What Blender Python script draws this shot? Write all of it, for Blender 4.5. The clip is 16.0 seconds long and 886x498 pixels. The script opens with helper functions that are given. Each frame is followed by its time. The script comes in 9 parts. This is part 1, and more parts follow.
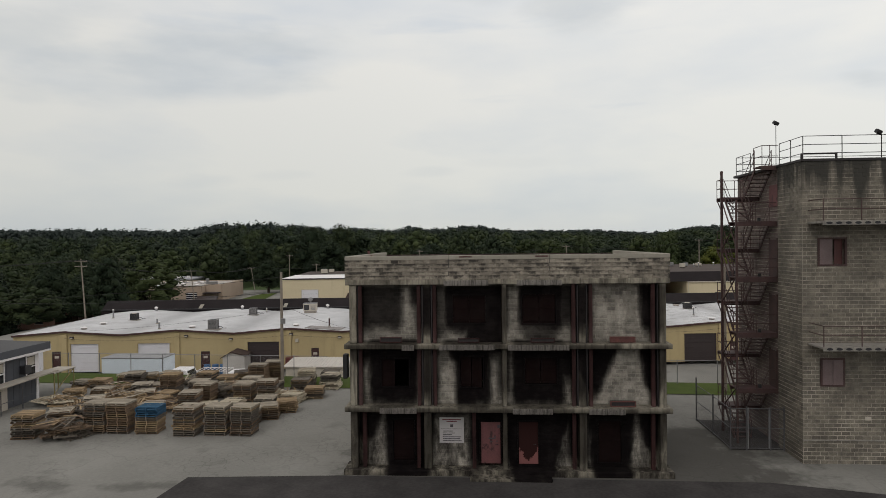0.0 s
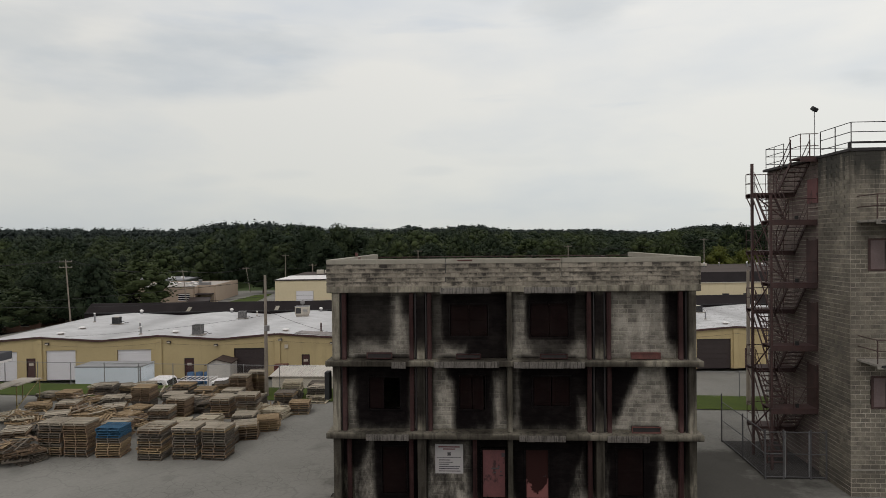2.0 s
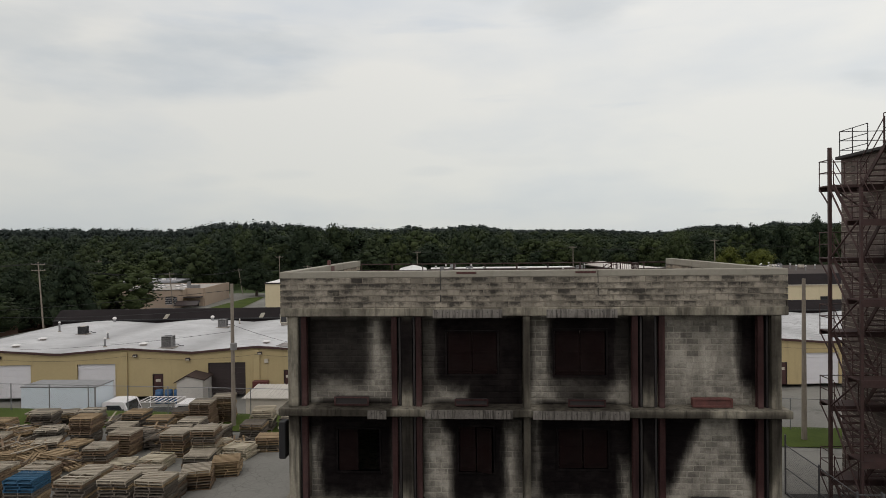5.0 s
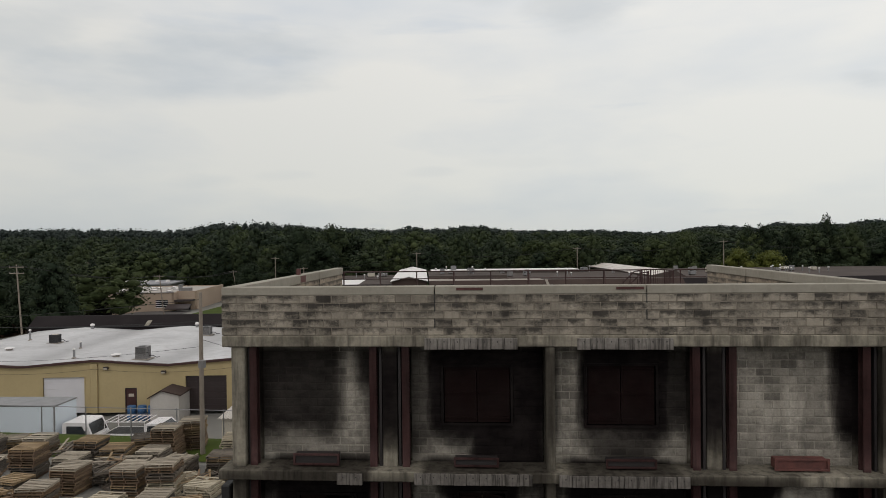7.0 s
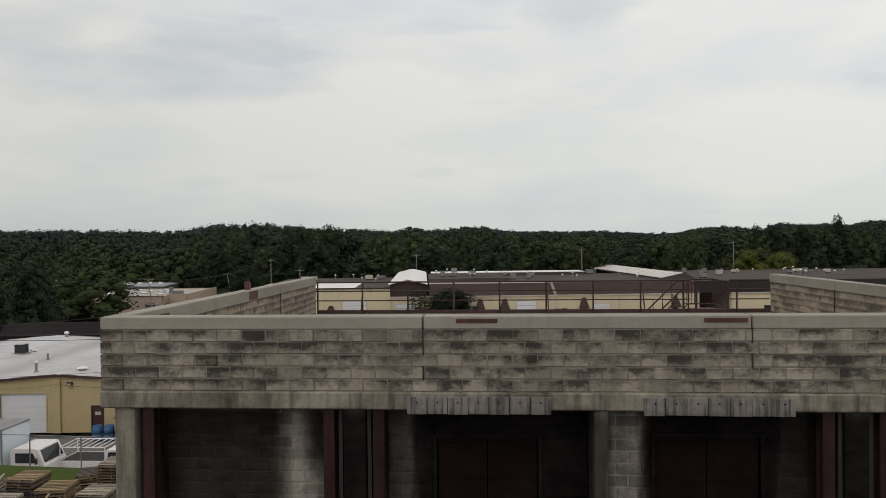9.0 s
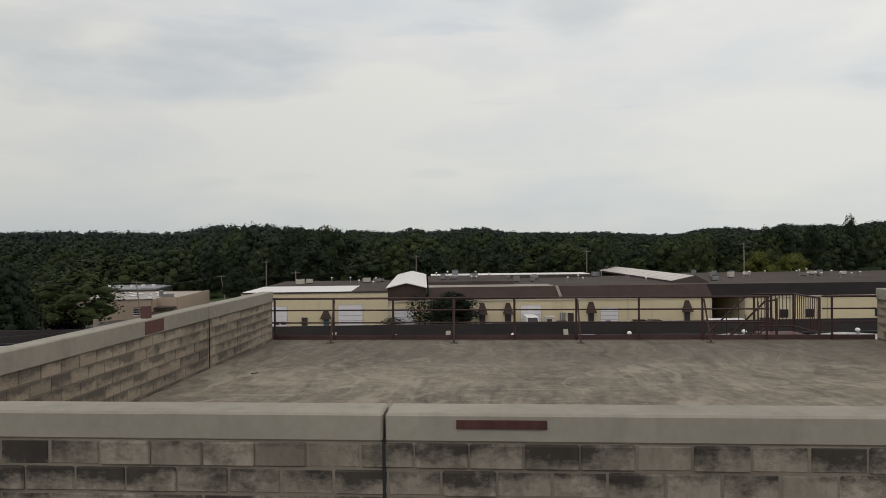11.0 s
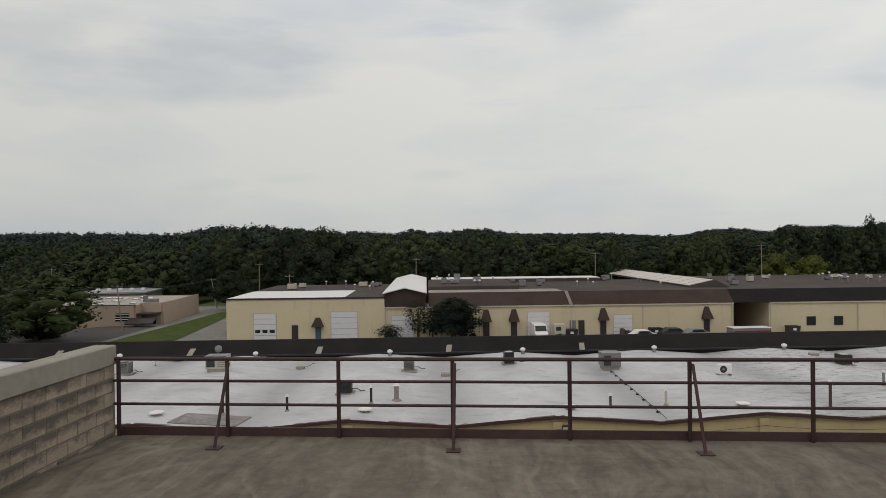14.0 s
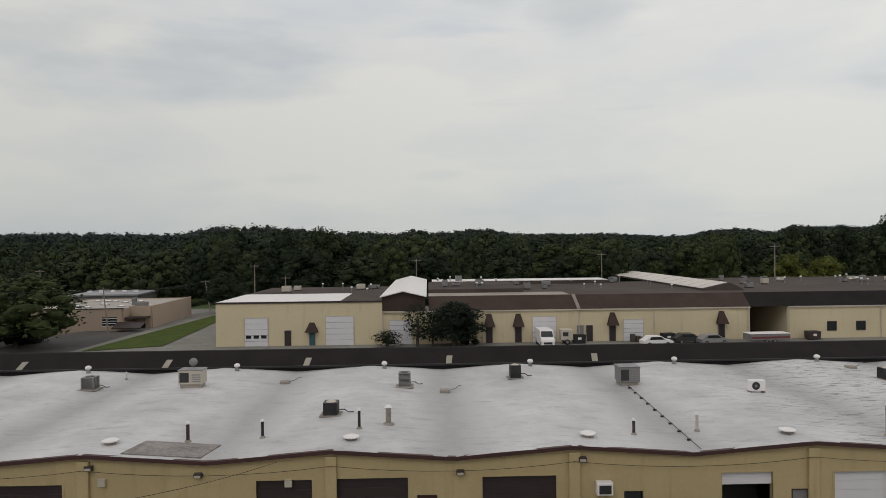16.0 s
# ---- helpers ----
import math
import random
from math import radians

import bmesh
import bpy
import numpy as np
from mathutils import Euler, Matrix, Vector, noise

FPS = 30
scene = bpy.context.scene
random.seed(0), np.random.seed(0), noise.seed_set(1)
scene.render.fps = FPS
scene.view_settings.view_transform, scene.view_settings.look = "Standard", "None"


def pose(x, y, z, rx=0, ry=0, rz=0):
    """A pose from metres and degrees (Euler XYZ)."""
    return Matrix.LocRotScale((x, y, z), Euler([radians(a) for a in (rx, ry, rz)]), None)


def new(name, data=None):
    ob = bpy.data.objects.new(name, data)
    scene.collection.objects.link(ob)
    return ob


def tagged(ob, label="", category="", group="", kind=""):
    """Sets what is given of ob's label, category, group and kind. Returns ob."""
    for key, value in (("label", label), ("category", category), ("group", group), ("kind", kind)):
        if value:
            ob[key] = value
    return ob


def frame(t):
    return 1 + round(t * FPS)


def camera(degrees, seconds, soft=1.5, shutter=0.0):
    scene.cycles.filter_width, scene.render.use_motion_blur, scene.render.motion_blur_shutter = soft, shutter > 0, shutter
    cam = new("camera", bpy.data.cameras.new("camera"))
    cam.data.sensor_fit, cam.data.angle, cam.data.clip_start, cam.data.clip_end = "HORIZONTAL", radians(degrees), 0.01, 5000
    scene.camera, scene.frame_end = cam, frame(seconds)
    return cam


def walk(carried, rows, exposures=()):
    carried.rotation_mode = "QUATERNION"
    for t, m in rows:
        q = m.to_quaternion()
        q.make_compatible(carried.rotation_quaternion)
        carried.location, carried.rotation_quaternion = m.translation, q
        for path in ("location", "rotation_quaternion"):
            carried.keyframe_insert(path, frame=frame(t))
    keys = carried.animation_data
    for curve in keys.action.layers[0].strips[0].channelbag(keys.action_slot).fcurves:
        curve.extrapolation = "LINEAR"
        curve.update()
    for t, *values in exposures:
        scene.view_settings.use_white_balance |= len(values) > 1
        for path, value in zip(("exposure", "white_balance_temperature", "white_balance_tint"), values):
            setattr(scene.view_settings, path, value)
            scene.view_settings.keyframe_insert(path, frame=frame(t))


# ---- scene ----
cam = camera(70.0, 16.0, soft=0.85)
# seconds, eye x y z, yaw, pitch, roll
ROWS = [
    (0.0, -1.084, -30.475, 11.233, 3.527, -0.594, -0.623),
    (0.5, -1.103, -29.541, 11.247, 3.514, -0.614, -0.621),
    (1.0, -1.125, -28.564, 11.267, 3.505, -0.630, -0.619),
    (1.5, -1.150, -27.548, 11.290, 3.502, -0.643, -0.617),
    (2.0, -1.177, -26.496, 11.317, 3.502, -0.652, -0.615),
    (2.5, -1.207, -25.412, 11.345, 3.506, -0.657, -0.614),
    (3.0, -1.239, -24.298, 11.375, 3.513, -0.660, -0.613),
    (3.5, -1.273, -23.158, 11.406, 3.523, -0.659, -0.612),
    (4.0, -1.309, -21.994, 11.438, 3.536, -0.656, -0.611),
    (4.5, -1.347, -20.808, 11.469, 3.550, -0.649, -0.610),
    (5.0, -1.387, -19.604, 11.499, 3.566, -0.640, -0.610),
    (5.5, -1.428, -18.382, 11.529, 3.584, -0.629, -0.610),
    (6.0, -1.472, -17.145, 11.557, 3.602, -0.615, -0.610),
    (6.5, -1.517, -15.896, 11.584, 3.622, -0.599, -0.610),
    (7.0, -1.564, -14.635, 11.609, 3.642, -0.581, -0.610),
    (7.5, -1.612, -13.365, 11.633, 3.663, -0.562, -0.611),
    (8.0, -1.662, -12.088, 11.655, 3.684, -0.541, -0.611),
    (8.5, -1.713, -10.804, 11.676, 3.705, -0.519, -0.612),
    (9.0, -1.766, -9.516, 11.696, 3.727, -0.496, -0.613),
    (9.5, -1.820, -8.225, 11.715, 3.748, -0.473, -0.614),
    (10.0, -1.876, -6.932, 11.733, 3.770, -0.449, -0.616),
    (10.5, -1.932, -5.640, 11.751, 3.791, -0.426, -0.618),
    (11.0, -1.989, -4.350, 11.770, 3.813, -0.403, -0.619),
    (11.5, -2.047, -3.064, 11.790, 3.835, -0.381, -0.621),
    (12.0, -2.106, -1.783, 11.811, 3.857, -0.359, -0.624),
    (12.5, -2.164, -0.509, 11.834, 3.879, -0.340, -0.626),
    (13.0, -2.223, 0.756, 11.861, 3.902, -0.322, -0.629),
    (13.5, -2.281, 2.009, 11.892, 3.925, -0.307, -0.631),
    (14.0, -2.334, 3.262, 11.923, 3.980, -0.297, -0.634),
    (14.5, -2.373, 4.526, 11.949, 4.050, -0.300, -0.637),
    (15.0, -2.410, 5.803, 11.973, 4.100, -0.278, -0.641),
    (15.5, -2.447, 7.074, 12.000, 4.125, -0.258, -0.644),
    (16.0, -2.482, 8.322, 12.031, 4.160, -0.268, -0.648),
]
walk(cam, [(t, pose(x, y, z, 90 + pitch, 0, yaw) @ pose(0, 0, 0, 0, 0, roll)) for t, x, y, z, yaw, pitch, roll in ROWS],
     exposures=[(0.0, 0.06), (8.0, 0.05), (12.0, -0.04), (16.0, -0.10)])

# ---- light ----
SUN_ELEV, SUN_ROT = 48.0, 205.0
world = bpy.data.worlds.new("overcast")
scene.world = world
world.use_nodes = True
wn = world.node_tree
wn.nodes.clear()


def wnode(kind, **props):
    n = wn.nodes.new(kind)
    if "sky_type" in props:
        n.sky_type = props["sky_type"]
    if "sun_disc" in props:
        n.sun_disc = props["sun_disc"]
    if "data_type" in props:
        n.data_type = props["data_type"]
    if "blend_type" in props:
        n.blend_type = props["blend_type"]
    if "operation" in props:
        n.operation = props["operation"]
    return n


wl = wn.links.new
w_out = wnode("ShaderNodeOutputWorld")
w_bg = wnode("ShaderNodeBackground")
w_sky = wnode("ShaderNodeTexSky", sky_type="NISHITA", sun_disc=False)
w_sky.sun_elevation, w_sky.sun_rotation = radians(SUN_ELEV), radians(SUN_ROT)
w_co = wnode("ShaderNodeTexCoord")
w_map = wnode("ShaderNodeMapping")
w_map.inputs["Scale"].default_value = (1.0, 1.0, 3.2)
w_n1 = wnode("ShaderNodeTexNoise")
w_n1.inputs["Scale"].default_value, w_n1.inputs["Detail"].default_value = 1.9, 5.0
w_n1.inputs["Roughness"].default_value = 0.5
w_r1 = wnode("ShaderNodeValToRGB")
w_r1.color_ramp.elements[0].position, w_r1.color_ramp.elements[0].color = 0.34, (0.675, 0.70, 0.722, 1)
w_r1.color_ramp.elements[1].position, w_r1.color_ramp.elements[1].color = 0.56, (0.836, 0.818, 0.772, 1)
w_sep = wnode("ShaderNodeSeparateXYZ")
w_r2 = wnode("ShaderNodeValToRGB")
w_r2.color_ramp.elements[0].position, w_r2.color_ramp.elements[0].color = 0.0, (0.78, 0.80, 0.80, 1)
w_r2.color_ramp.elements[1].position, w_r2.color_ramp.elements[1].color = 0.36, (1.0, 1.0, 1.0, 1)
w_mul = wnode("ShaderNodeMix", data_type="RGBA", blend_type="MULTIPLY")
w_mul.inputs[0].default_value = 1.0
w_dim = wnode("ShaderNodeMix", data_type="RGBA", blend_type="MULTIPLY")
w_dim.inputs[0].default_value = 1.0
w_dim.inputs[7].default_value = (0.1, 0.1, 0.1, 1)
w_mix = wnode("ShaderNodeMix", data_type="RGBA")
w_mix.inputs[0].default_value = 0.94
wl(w_co.outputs["Generated"], w_map.inputs["Vector"])
wl(w_map.outputs["Vector"], w_n1.inputs["Vector"])
w_map2 = wnode("ShaderNodeMapping")
w_map2.inputs["Scale"].default_value = (4.0, 4.0, 26.0)
w_n2 = wnode("ShaderNodeTexNoise")
w_n2.inputs["Scale"].default_value, w_n2.inputs["Detail"].default_value = 1.0, 4.0
w_r3 = wnode("ShaderNodeMapRange")
w_r3.inputs["From Min"].default_value, w_r3.inputs["From Max"].default_value = 0.62, 0.80
w_r3.inputs["To Min"].default_value, w_r3.inputs["To Max"].default_value = 0.0, -0.16
w_add = wnode("ShaderNodeMath", operation="ADD")
wl(w_co.outputs["Generated"], w_map2.inputs["Vector"])
wl(w_map2.outputs["Vector"], w_n2.inputs["Vector"])
wl(w_n2.outputs["Fac"], w_r3.inputs["Value"])
wl(w_n1.outputs["Fac"], w_add.inputs[0])
wl(w_r3.outputs["Result"], w_add.inputs[1])
wl(w_add.outputs[0], w_r1.inputs["Fac"])
wl(w_co.outputs["Generated"], w_sep.inputs["Vector"])
wl(w_sep.outputs["Z"], w_r2.inputs["Fac"])
wl(w_r1.outputs["Color"], w_mul.inputs[6])
w_grad = wnode("ShaderNodeMapRange")
w_grad.inputs["From Min"].default_value, w_grad.inputs["From Max"].default_value = -0.7, 0.7
w_grad.inputs["To Min"].default_value, w_grad.inputs["To Max"].default_value = 0.90, 1.10
w_side = wnode("ShaderNodeMix", data_type="RGBA", blend_type="MULTIPLY")
w_side.inputs[0].default_value = 1.0
wl(w_sep.outputs["X"], w_grad.inputs["Value"])
wl(w_r2.outputs["Color"], w_side.inputs[6])
wl(w_grad.outputs["Result"], w_side.inputs[7])
wl(w_side.outputs[2], w_mul.inputs[7])
wl(w_sky.outputs["Color"], w_dim.inputs[6])
wl(w_dim.outputs[2], w_mix.inputs[6])


def wmath(op, a, b):
    n = wnode("ShaderNodeMath", operation=op)
    for i, v in enumerate((a, b)):
        if isinstance(v, (int, float)):
            n.inputs[i].default_value = v
        else:
            wl(v, n.inputs[i])
    return n.outputs[0]


# grey-blue cloud shreds: direction x / y, z / y, half sizes, depth
CLOUDS = [(-0.531, 0.298, 0.30, 0.075, 0.58), (0.59, 0.241, 0.055, 0.016, 0.50), (-0.454, 0.104, 0.075, 0.013, 0.26), (-0.328, 0.111, 0.055, 0.011, 0.2), (-0.077, 0.112, 0.05, 0.010, 0.24),
          (0.159, 0.37, 0.10, 0.05, 0.42), (0.0, 0.40, 0.09, 0.03, 0.32), (-0.75, 0.36, 0.22, 0.05, 0.45), (0.20, 0.10, 0.07, 0.012, 0.10), (0.06, 0.125, 0.09, 0.010, 0.10)]
w_ahead = wmath("MAXIMUM", w_sep.outputs["Y"], 0.02)
w_u, w_v = wmath("DIVIDE", w_sep.outputs["X"], w_ahead), wmath("DIVIDE", w_sep.outputs["Z"], w_ahead)
w_n3 = wnode("ShaderNodeTexNoise")
w_n3.inputs["Scale"].default_value, w_n3.inputs["Detail"].default_value = 9.0, 5.0
wl(w_map.outputs["Vector"], w_n3.inputs["Vector"])
w_cloud = None
for cu, cv, su, sv, depth in CLOUDS:
    du, dv = wmath("DIVIDE", wmath("SUBTRACT", w_u, cu), su), wmath("DIVIDE", wmath("SUBTRACT", w_v, cv), sv)
    ring = wmath("ADD", wmath("ADD", wmath("MULTIPLY", du, du), wmath("MULTIPLY", dv, dv)), wmath("MULTIPLY", wmath("SUBTRACT", w_n3.outputs["Fac"], 0.5), 2.6))
    soft = wnode("ShaderNodeMapRange")
    soft.interpolation_type = "SMOOTHSTEP"
    soft.inputs["From Min"].default_value, soft.inputs["From Max"].default_value = 1.25, -0.35
    soft.inputs["To Max"].default_value = depth
    wl(ring, soft.inputs["Value"])
    w_cloud = soft.outputs["Result"] if w_cloud is None else wmath("MAXIMUM", w_cloud, soft.outputs["Result"])
w_shred = wnode("ShaderNodeMix", data_type="RGBA")
w_shred.inputs[7].default_value = (0.47, 0.51, 0.54, 1)
wl(w_cloud, w_shred.inputs[0])
wl(w_mul.outputs[2], w_shred.inputs[6])
wl(w_shred.outputs[2], w_mix.inputs[7])
wl(w_mix.outputs[2], w_bg.inputs["Color"])
wl(w_bg.outputs["Background"], w_out.inputs["Surface"])
w_bg.inputs["Strength"].default_value = 1.0

sun_data = bpy.data.lights.new("sun", "SUN")
sun_data.energy, sun_data.angle, sun_data.color = 0.5, radians(25), (1.0, 0.97, 0.92)
sun = new("sun", sun_data)
sun.rotation_euler = (radians(90 - SUN_ELEV), 0, radians(180 - SUN_ROT))

# ---- node helpers and materials ----
def new_mat(name):
    m = bpy.data.materials.new(name)
    m.use_nodes = True
    return m, m.node_tree, m.node_tree.nodes["Principled BSDF"]


def node(nt, kind, **props):
    n = nt.nodes.new(kind)
    if "data_type" in props:
        n.data_type = props["data_type"]
    if "blend_type" in props:
        n.blend_type = props["blend_type"]
    if "operation" in props:
        n.operation = props["operation"]
    if "use_clamp" in props:
        n.use_clamp = props["use_clamp"]
    if "feature" in props:
        n.feature = props["feature"]
    return n


def math_node(nt, op, a, b=None, c=None, clamp=False):
    n = node(nt, "ShaderNodeMath", operation=op, use_clamp=clamp)
    for i, v in enumerate((a, b, c)):
        if v is None:
            continue
        if isinstance(v, (int, float)):
            n.inputs[i].default_value = v
        else:
            nt.links.new(v, n.inputs[i])
    return n.outputs[0]


def noise_tex(nt, vec, scale, detail=5.0, rough=0.55, dist=0.0):
    n = node(nt, "ShaderNodeTexNoise")
    n.inputs["Scale"].default_value = scale
    n.inputs["Detail"].default_value = detail
    n.inputs["Roughness"].default_value = rough
    n.inputs["Distortion"].default_value = dist
    nt.links.new(vec, n.inputs["Vector"])
    return n.outputs["Fac"]


def stretch(nt, vec, s):
    n = node(nt, "ShaderNodeMapping")
    n.inputs["Scale"].default_value = s
    nt.links.new(vec, n.inputs["Vector"])
    return n.outputs["Vector"]


def ramp(nt, fac, lo, hi, c0=(0, 0, 0), c1=(1, 1, 1)):
    n = node(nt, "ShaderNodeValToRGB")
    n.color_ramp.elements[0].position, n.color_ramp.elements[0].color = lo, (*c0, 1)
    n.color_ramp.elements[1].position, n.color_ramp.elements[1].color = hi, (*c1, 1)
    nt.links.new(fac, n.inputs["Fac"])
    return n.outputs["Color"]


def mixc(nt, fac, a, b, blend="MIX"):
    n = node(nt, "ShaderNodeMix", data_type="RGBA", blend_type=blend)
    for i, v in ((0, fac), (6, a), (7, b)):
        if isinstance(v, (int, float)):
            n.inputs[i].default_value = v
        elif isinstance(v, tuple):
            n.inputs[i].default_value = (*v, 1)
        else:
            nt.links.new(v, n.inputs[i])
    return n.outputs[2]


def world_pos(nt):
    return node(nt, "ShaderNodeNewGeometry").outputs["Position"]


def bump(nt, bsdf, height, strength=0.3, distance=0.02):
    n = node(nt, "ShaderNodeBump")
    n.inputs["Strength"].default_value, n.inputs["Distance"].default_value = strength, distance
    nt.links.new(height, n.inputs["Height"])
    nt.links.new(n.outputs["Normal"], bsdf.inputs["Normal"])


def surface(name, base, dark, rough=0.85, big=0.35, fine=9.0, amount=0.6, metal=0.0, streak=None, rand=0.0, island=0.0, bump_s=0.25, bump_d=0.01):
    """Two colours mixed by noise at two scales, streaks down the face, a tint per piece."""
    base, dark = ((c[0] * 1.035, c[1] * 0.985, c[2]) for c in (base, dark))
    m, nt, bs = new_mat(name)
    p = world_pos(nt)
    n1 = noise_tex(nt, p, big, 6.0, 0.6)
    n2 = noise_tex(nt, p, fine, 4.0, 0.6)
    f = ramp(nt, math_node(nt, "ADD", math_node(nt, "MULTIPLY", n1, 0.65), math_node(nt, "MULTIPLY", n2, 0.35)), 0.5 - 0.22 / max(amount, 0.1) * 0.6, 0.5 + 0.22 / max(amount, 0.1) * 0.6)
    col = mixc(nt, f, dark, base)
    if streak:
        s = noise_tex(nt, stretch(nt, p, streak[0]), 1.0, 4.0, 0.6)
        col = mixc(nt, math_node(nt, "MULTIPLY", ramp(nt, s, streak[1], streak[2]), streak[3]), col, tuple(0.35 * v for v in dark))
    if rand or island:
        r = node(nt, "ShaderNodeObjectInfo").outputs["Random"] if rand else node(nt, "ShaderNodeNewGeometry").outputs["Random Per Island"]
        k = rand or island
        v = math_node(nt, "MULTIPLY_ADD", r, 2 * k, 1 - k)
        hsv = node(nt, "ShaderNodeHueSaturation")
        nt.links.new(v, hsv.inputs["Value"])
        nt.links.new(col, hsv.inputs["Color"])
        col = hsv.outputs["Color"]
    nt.links.new(col, bs.inputs["Base Color"])
    bs.inputs["Roughness"].default_value, bs.inputs["Metallic"].default_value = rough, metal
    if bump_s:
        bump(nt, bs, n2, bump_s, bump_d)
    return m


def plain(name, colour, rough=0.6, metal=0.0, vary=0.15):
    return surface(name, colour, tuple(v * (1 - vary * 2) for v in colour), rough, 1.3, 14.0, 0.6, metal, bump_s=0.08, bump_d=0.003)


# Soot left on the burn building by fires in its rooms: plumes that rise and widen from the openings.
# centre x, half width, sill z, top z, flare per metre, depth of soot
# Rows 8.0 wide are level dark bands below the ledges and at the base.
PLUMES = [
    (-6.1, 0.92, 6.9, 9.3, 0.0, 0.72), (-1.45, 1.35, 6.9, 9.3, 0.0, 1.0), (-1.0, 0.75, 5.6, 9.3, 0.0, 0.95), (-1.0, 4.6, 6.05, 6.42, 0.0, 0.72), (-3.15, 0.2, 6.5, 9.3, 0.0, 0.55),
    (1.75, 0.90, 6.9, 9.3, 0.0, 1.0), (1.7, 0.7, 6.2, 8.0, 0.0, 0.6), (3.0, 0.3, 7.2, 9.3, 0.05, 0.72), (7.0, 0.24, 6.8, 9.3, 0.07, 0.95),
    (-3.8, 0.34, 6.9, 9.3, 0.0, 0.88), (3.66, 0.3, 6.9, 9.3, 0.0, 0.88), (-4.32, 0.1, 7.9, 9.3, 0.1, 0.7), (-1.4, 1.5, 9.2, 9.45, 0.0, 0.35),
    (-5.5, 0.95, 3.2, 6.6, 0.05, 1.0), (-6.9, 0.2, 5.2, 6.5, 0.5, 0.8), (-1.58, 0.66, 3.1, 6.6, 0.0, 1.0), (-1.7, 0.55, 5.1, 6.6, 0.5, 0.9),
    (1.6, 1.08, 3.2, 6.6, 0.0, 1.0), (2.95, 0.35, 4.4, 6.5, 0.2, 0.9), (4.2, 0.05, 3.7, 6.45, 0.42, 1.0), (7.05, 0.05, 3.9, 6.4, 0.2, 1.0),
    (-3.8, 0.35, 3.6, 6.4, 0.0, 0.6), (3.66, 0.35, 3.6, 6.4, 0.0, 0.65), (0.0, 8.0, 6.05, 6.32, 0.0, 0.85), (-0.05, 0.2, 3.6, 6.4, 0.0, 0.6),
    (-4.75, 0.88, -0.4, 3.4, 0.06, 1.0), (-6.9, 0.25, 1.4, 3.4, 0.3, 0.85), (-2.6, 0.9, 2.6, 3.4, 0.3, 0.8), (-1.45, 0.2, 0.2, 3.4, 0.0, 0.9),
    (-0.75, 0.75, 2.2, 3.4, 0.2, 1.0), (-0.1, 0.28, 0.3, 3.3, 0.0, 0.8), (1.3, 0.78, -0.2, 3.4, 0.3, 1.0), (3.5, 0.35, 0.5, 3.3, 0.05, 0.85),
    (5.05, 0.72, -0.4, 3.4, 0.08, 1.0), (7.0, 0.15, 1.0, 3.3, 0.2, 0.95), (-0.5, 4.6, 3.0, 3.42, 0.0, 0.55), (0.0, 8.0, 2.85, 3.28, 0.0, 0.85), (0.0, 8.0, -0.6, 0.22, 0.0, 0.5),
]


def soot_group():
    g = bpy.data.node_groups.new("soot", "ShaderNodeTree")
    g.interface.new_socket("Fac", in_out="OUTPUT", socket_type="NodeSocketFloat")
    out = node(g, "NodeGroupOutput")
    p = world_pos(g)
    sep = node(g, "ShaderNodeSeparateXYZ")
    g.links.new(p, sep.inputs[0])
    w1 = noise_tex(g, p, 1.3, 5.0, 0.65)
    w2 = noise_tex(g, stretch(g, p, (6.0, 6.0, 1.2)), 1.0, 4.0, 0.6)
    warp = math_node(g, "MULTIPLY_ADD", w1, 0.8, -0.40)
    x = math_node(g, "ADD", sep.outputs["X"], math_node(g, "MULTIPLY_ADD", w2, 0.32, -0.16))
    z = math_node(g, "ADD", sep.outputs["Z"], warp)
    total = None
    for cx, hw, z0, z1, flare, depth in PLUMES:
        half = math_node(g, "MULTIPLY_ADD", math_node(g, "SUBTRACT", sep.outputs["Z"], z0), flare, hw)
        side = math_node(g, "SUBTRACT", half, math_node(g, "ABSOLUTE", math_node(g, "SUBTRACT", x, cx)))
        across = node(g, "ShaderNodeMapRange")
        across.interpolation_type = "SMOOTHSTEP"
        across.inputs["From Min"].default_value, across.inputs["From Max"].default_value = -0.50, 0.10
        across.inputs["To Max"].default_value = depth
        g.links.new(side, across.inputs["Value"])
        low = math_node(g, "MULTIPLY_ADD", math_node(g, "SUBTRACT", z, z0), 1.0, 0.55, clamp=True)
        high = math_node(g, "MULTIPLY", math_node(g, "SUBTRACT", z1, math_node(g, "MULTIPLY_ADD", warp, 0.25, sep.outputs["Z"])), 3.0, clamp=True)
        a = math_node(g, "MULTIPLY", across.outputs["Result"], math_node(g, "MULTIPLY", low, high))
        total = a if total is None else math_node(g, "SMOOTH_MAX", total, a, 0.12)
    grime = noise_tex(g, stretch(g, p, (1.3, 1.3, 0.45)), 1.0, 6.0, 0.7)
    storey = math_node(g, "MULTIPLY_ADD", math_node(g, "LESS_THAN", sep.outputs["Z"], 3.1), 0.38, 0.24)
    total = math_node(g, "MAXIMUM", total, math_node(g, "MULTIPLY", math_node(g, "MULTIPLY_ADD", grime, 4.0, -1.35, clamp=True), storey))
    grain = math_node(g, "MULTIPLY_ADD", w1, 0.35, 0.82)
    near = math_node(g, "LESS_THAN", sep.outputs["Y"], 1.3)
    fac = math_node(g, "MULTIPLY", total, grain, clamp=True)
    fac = math_node(g, "SUBTRACT", 1.0, math_node(g, "POWER", math_node(g, "SUBTRACT", 1.0, fac), 2.5))
    g.links.new(math_node(g, "MULTIPLY", fac, near), out.inputs[0])
    return g


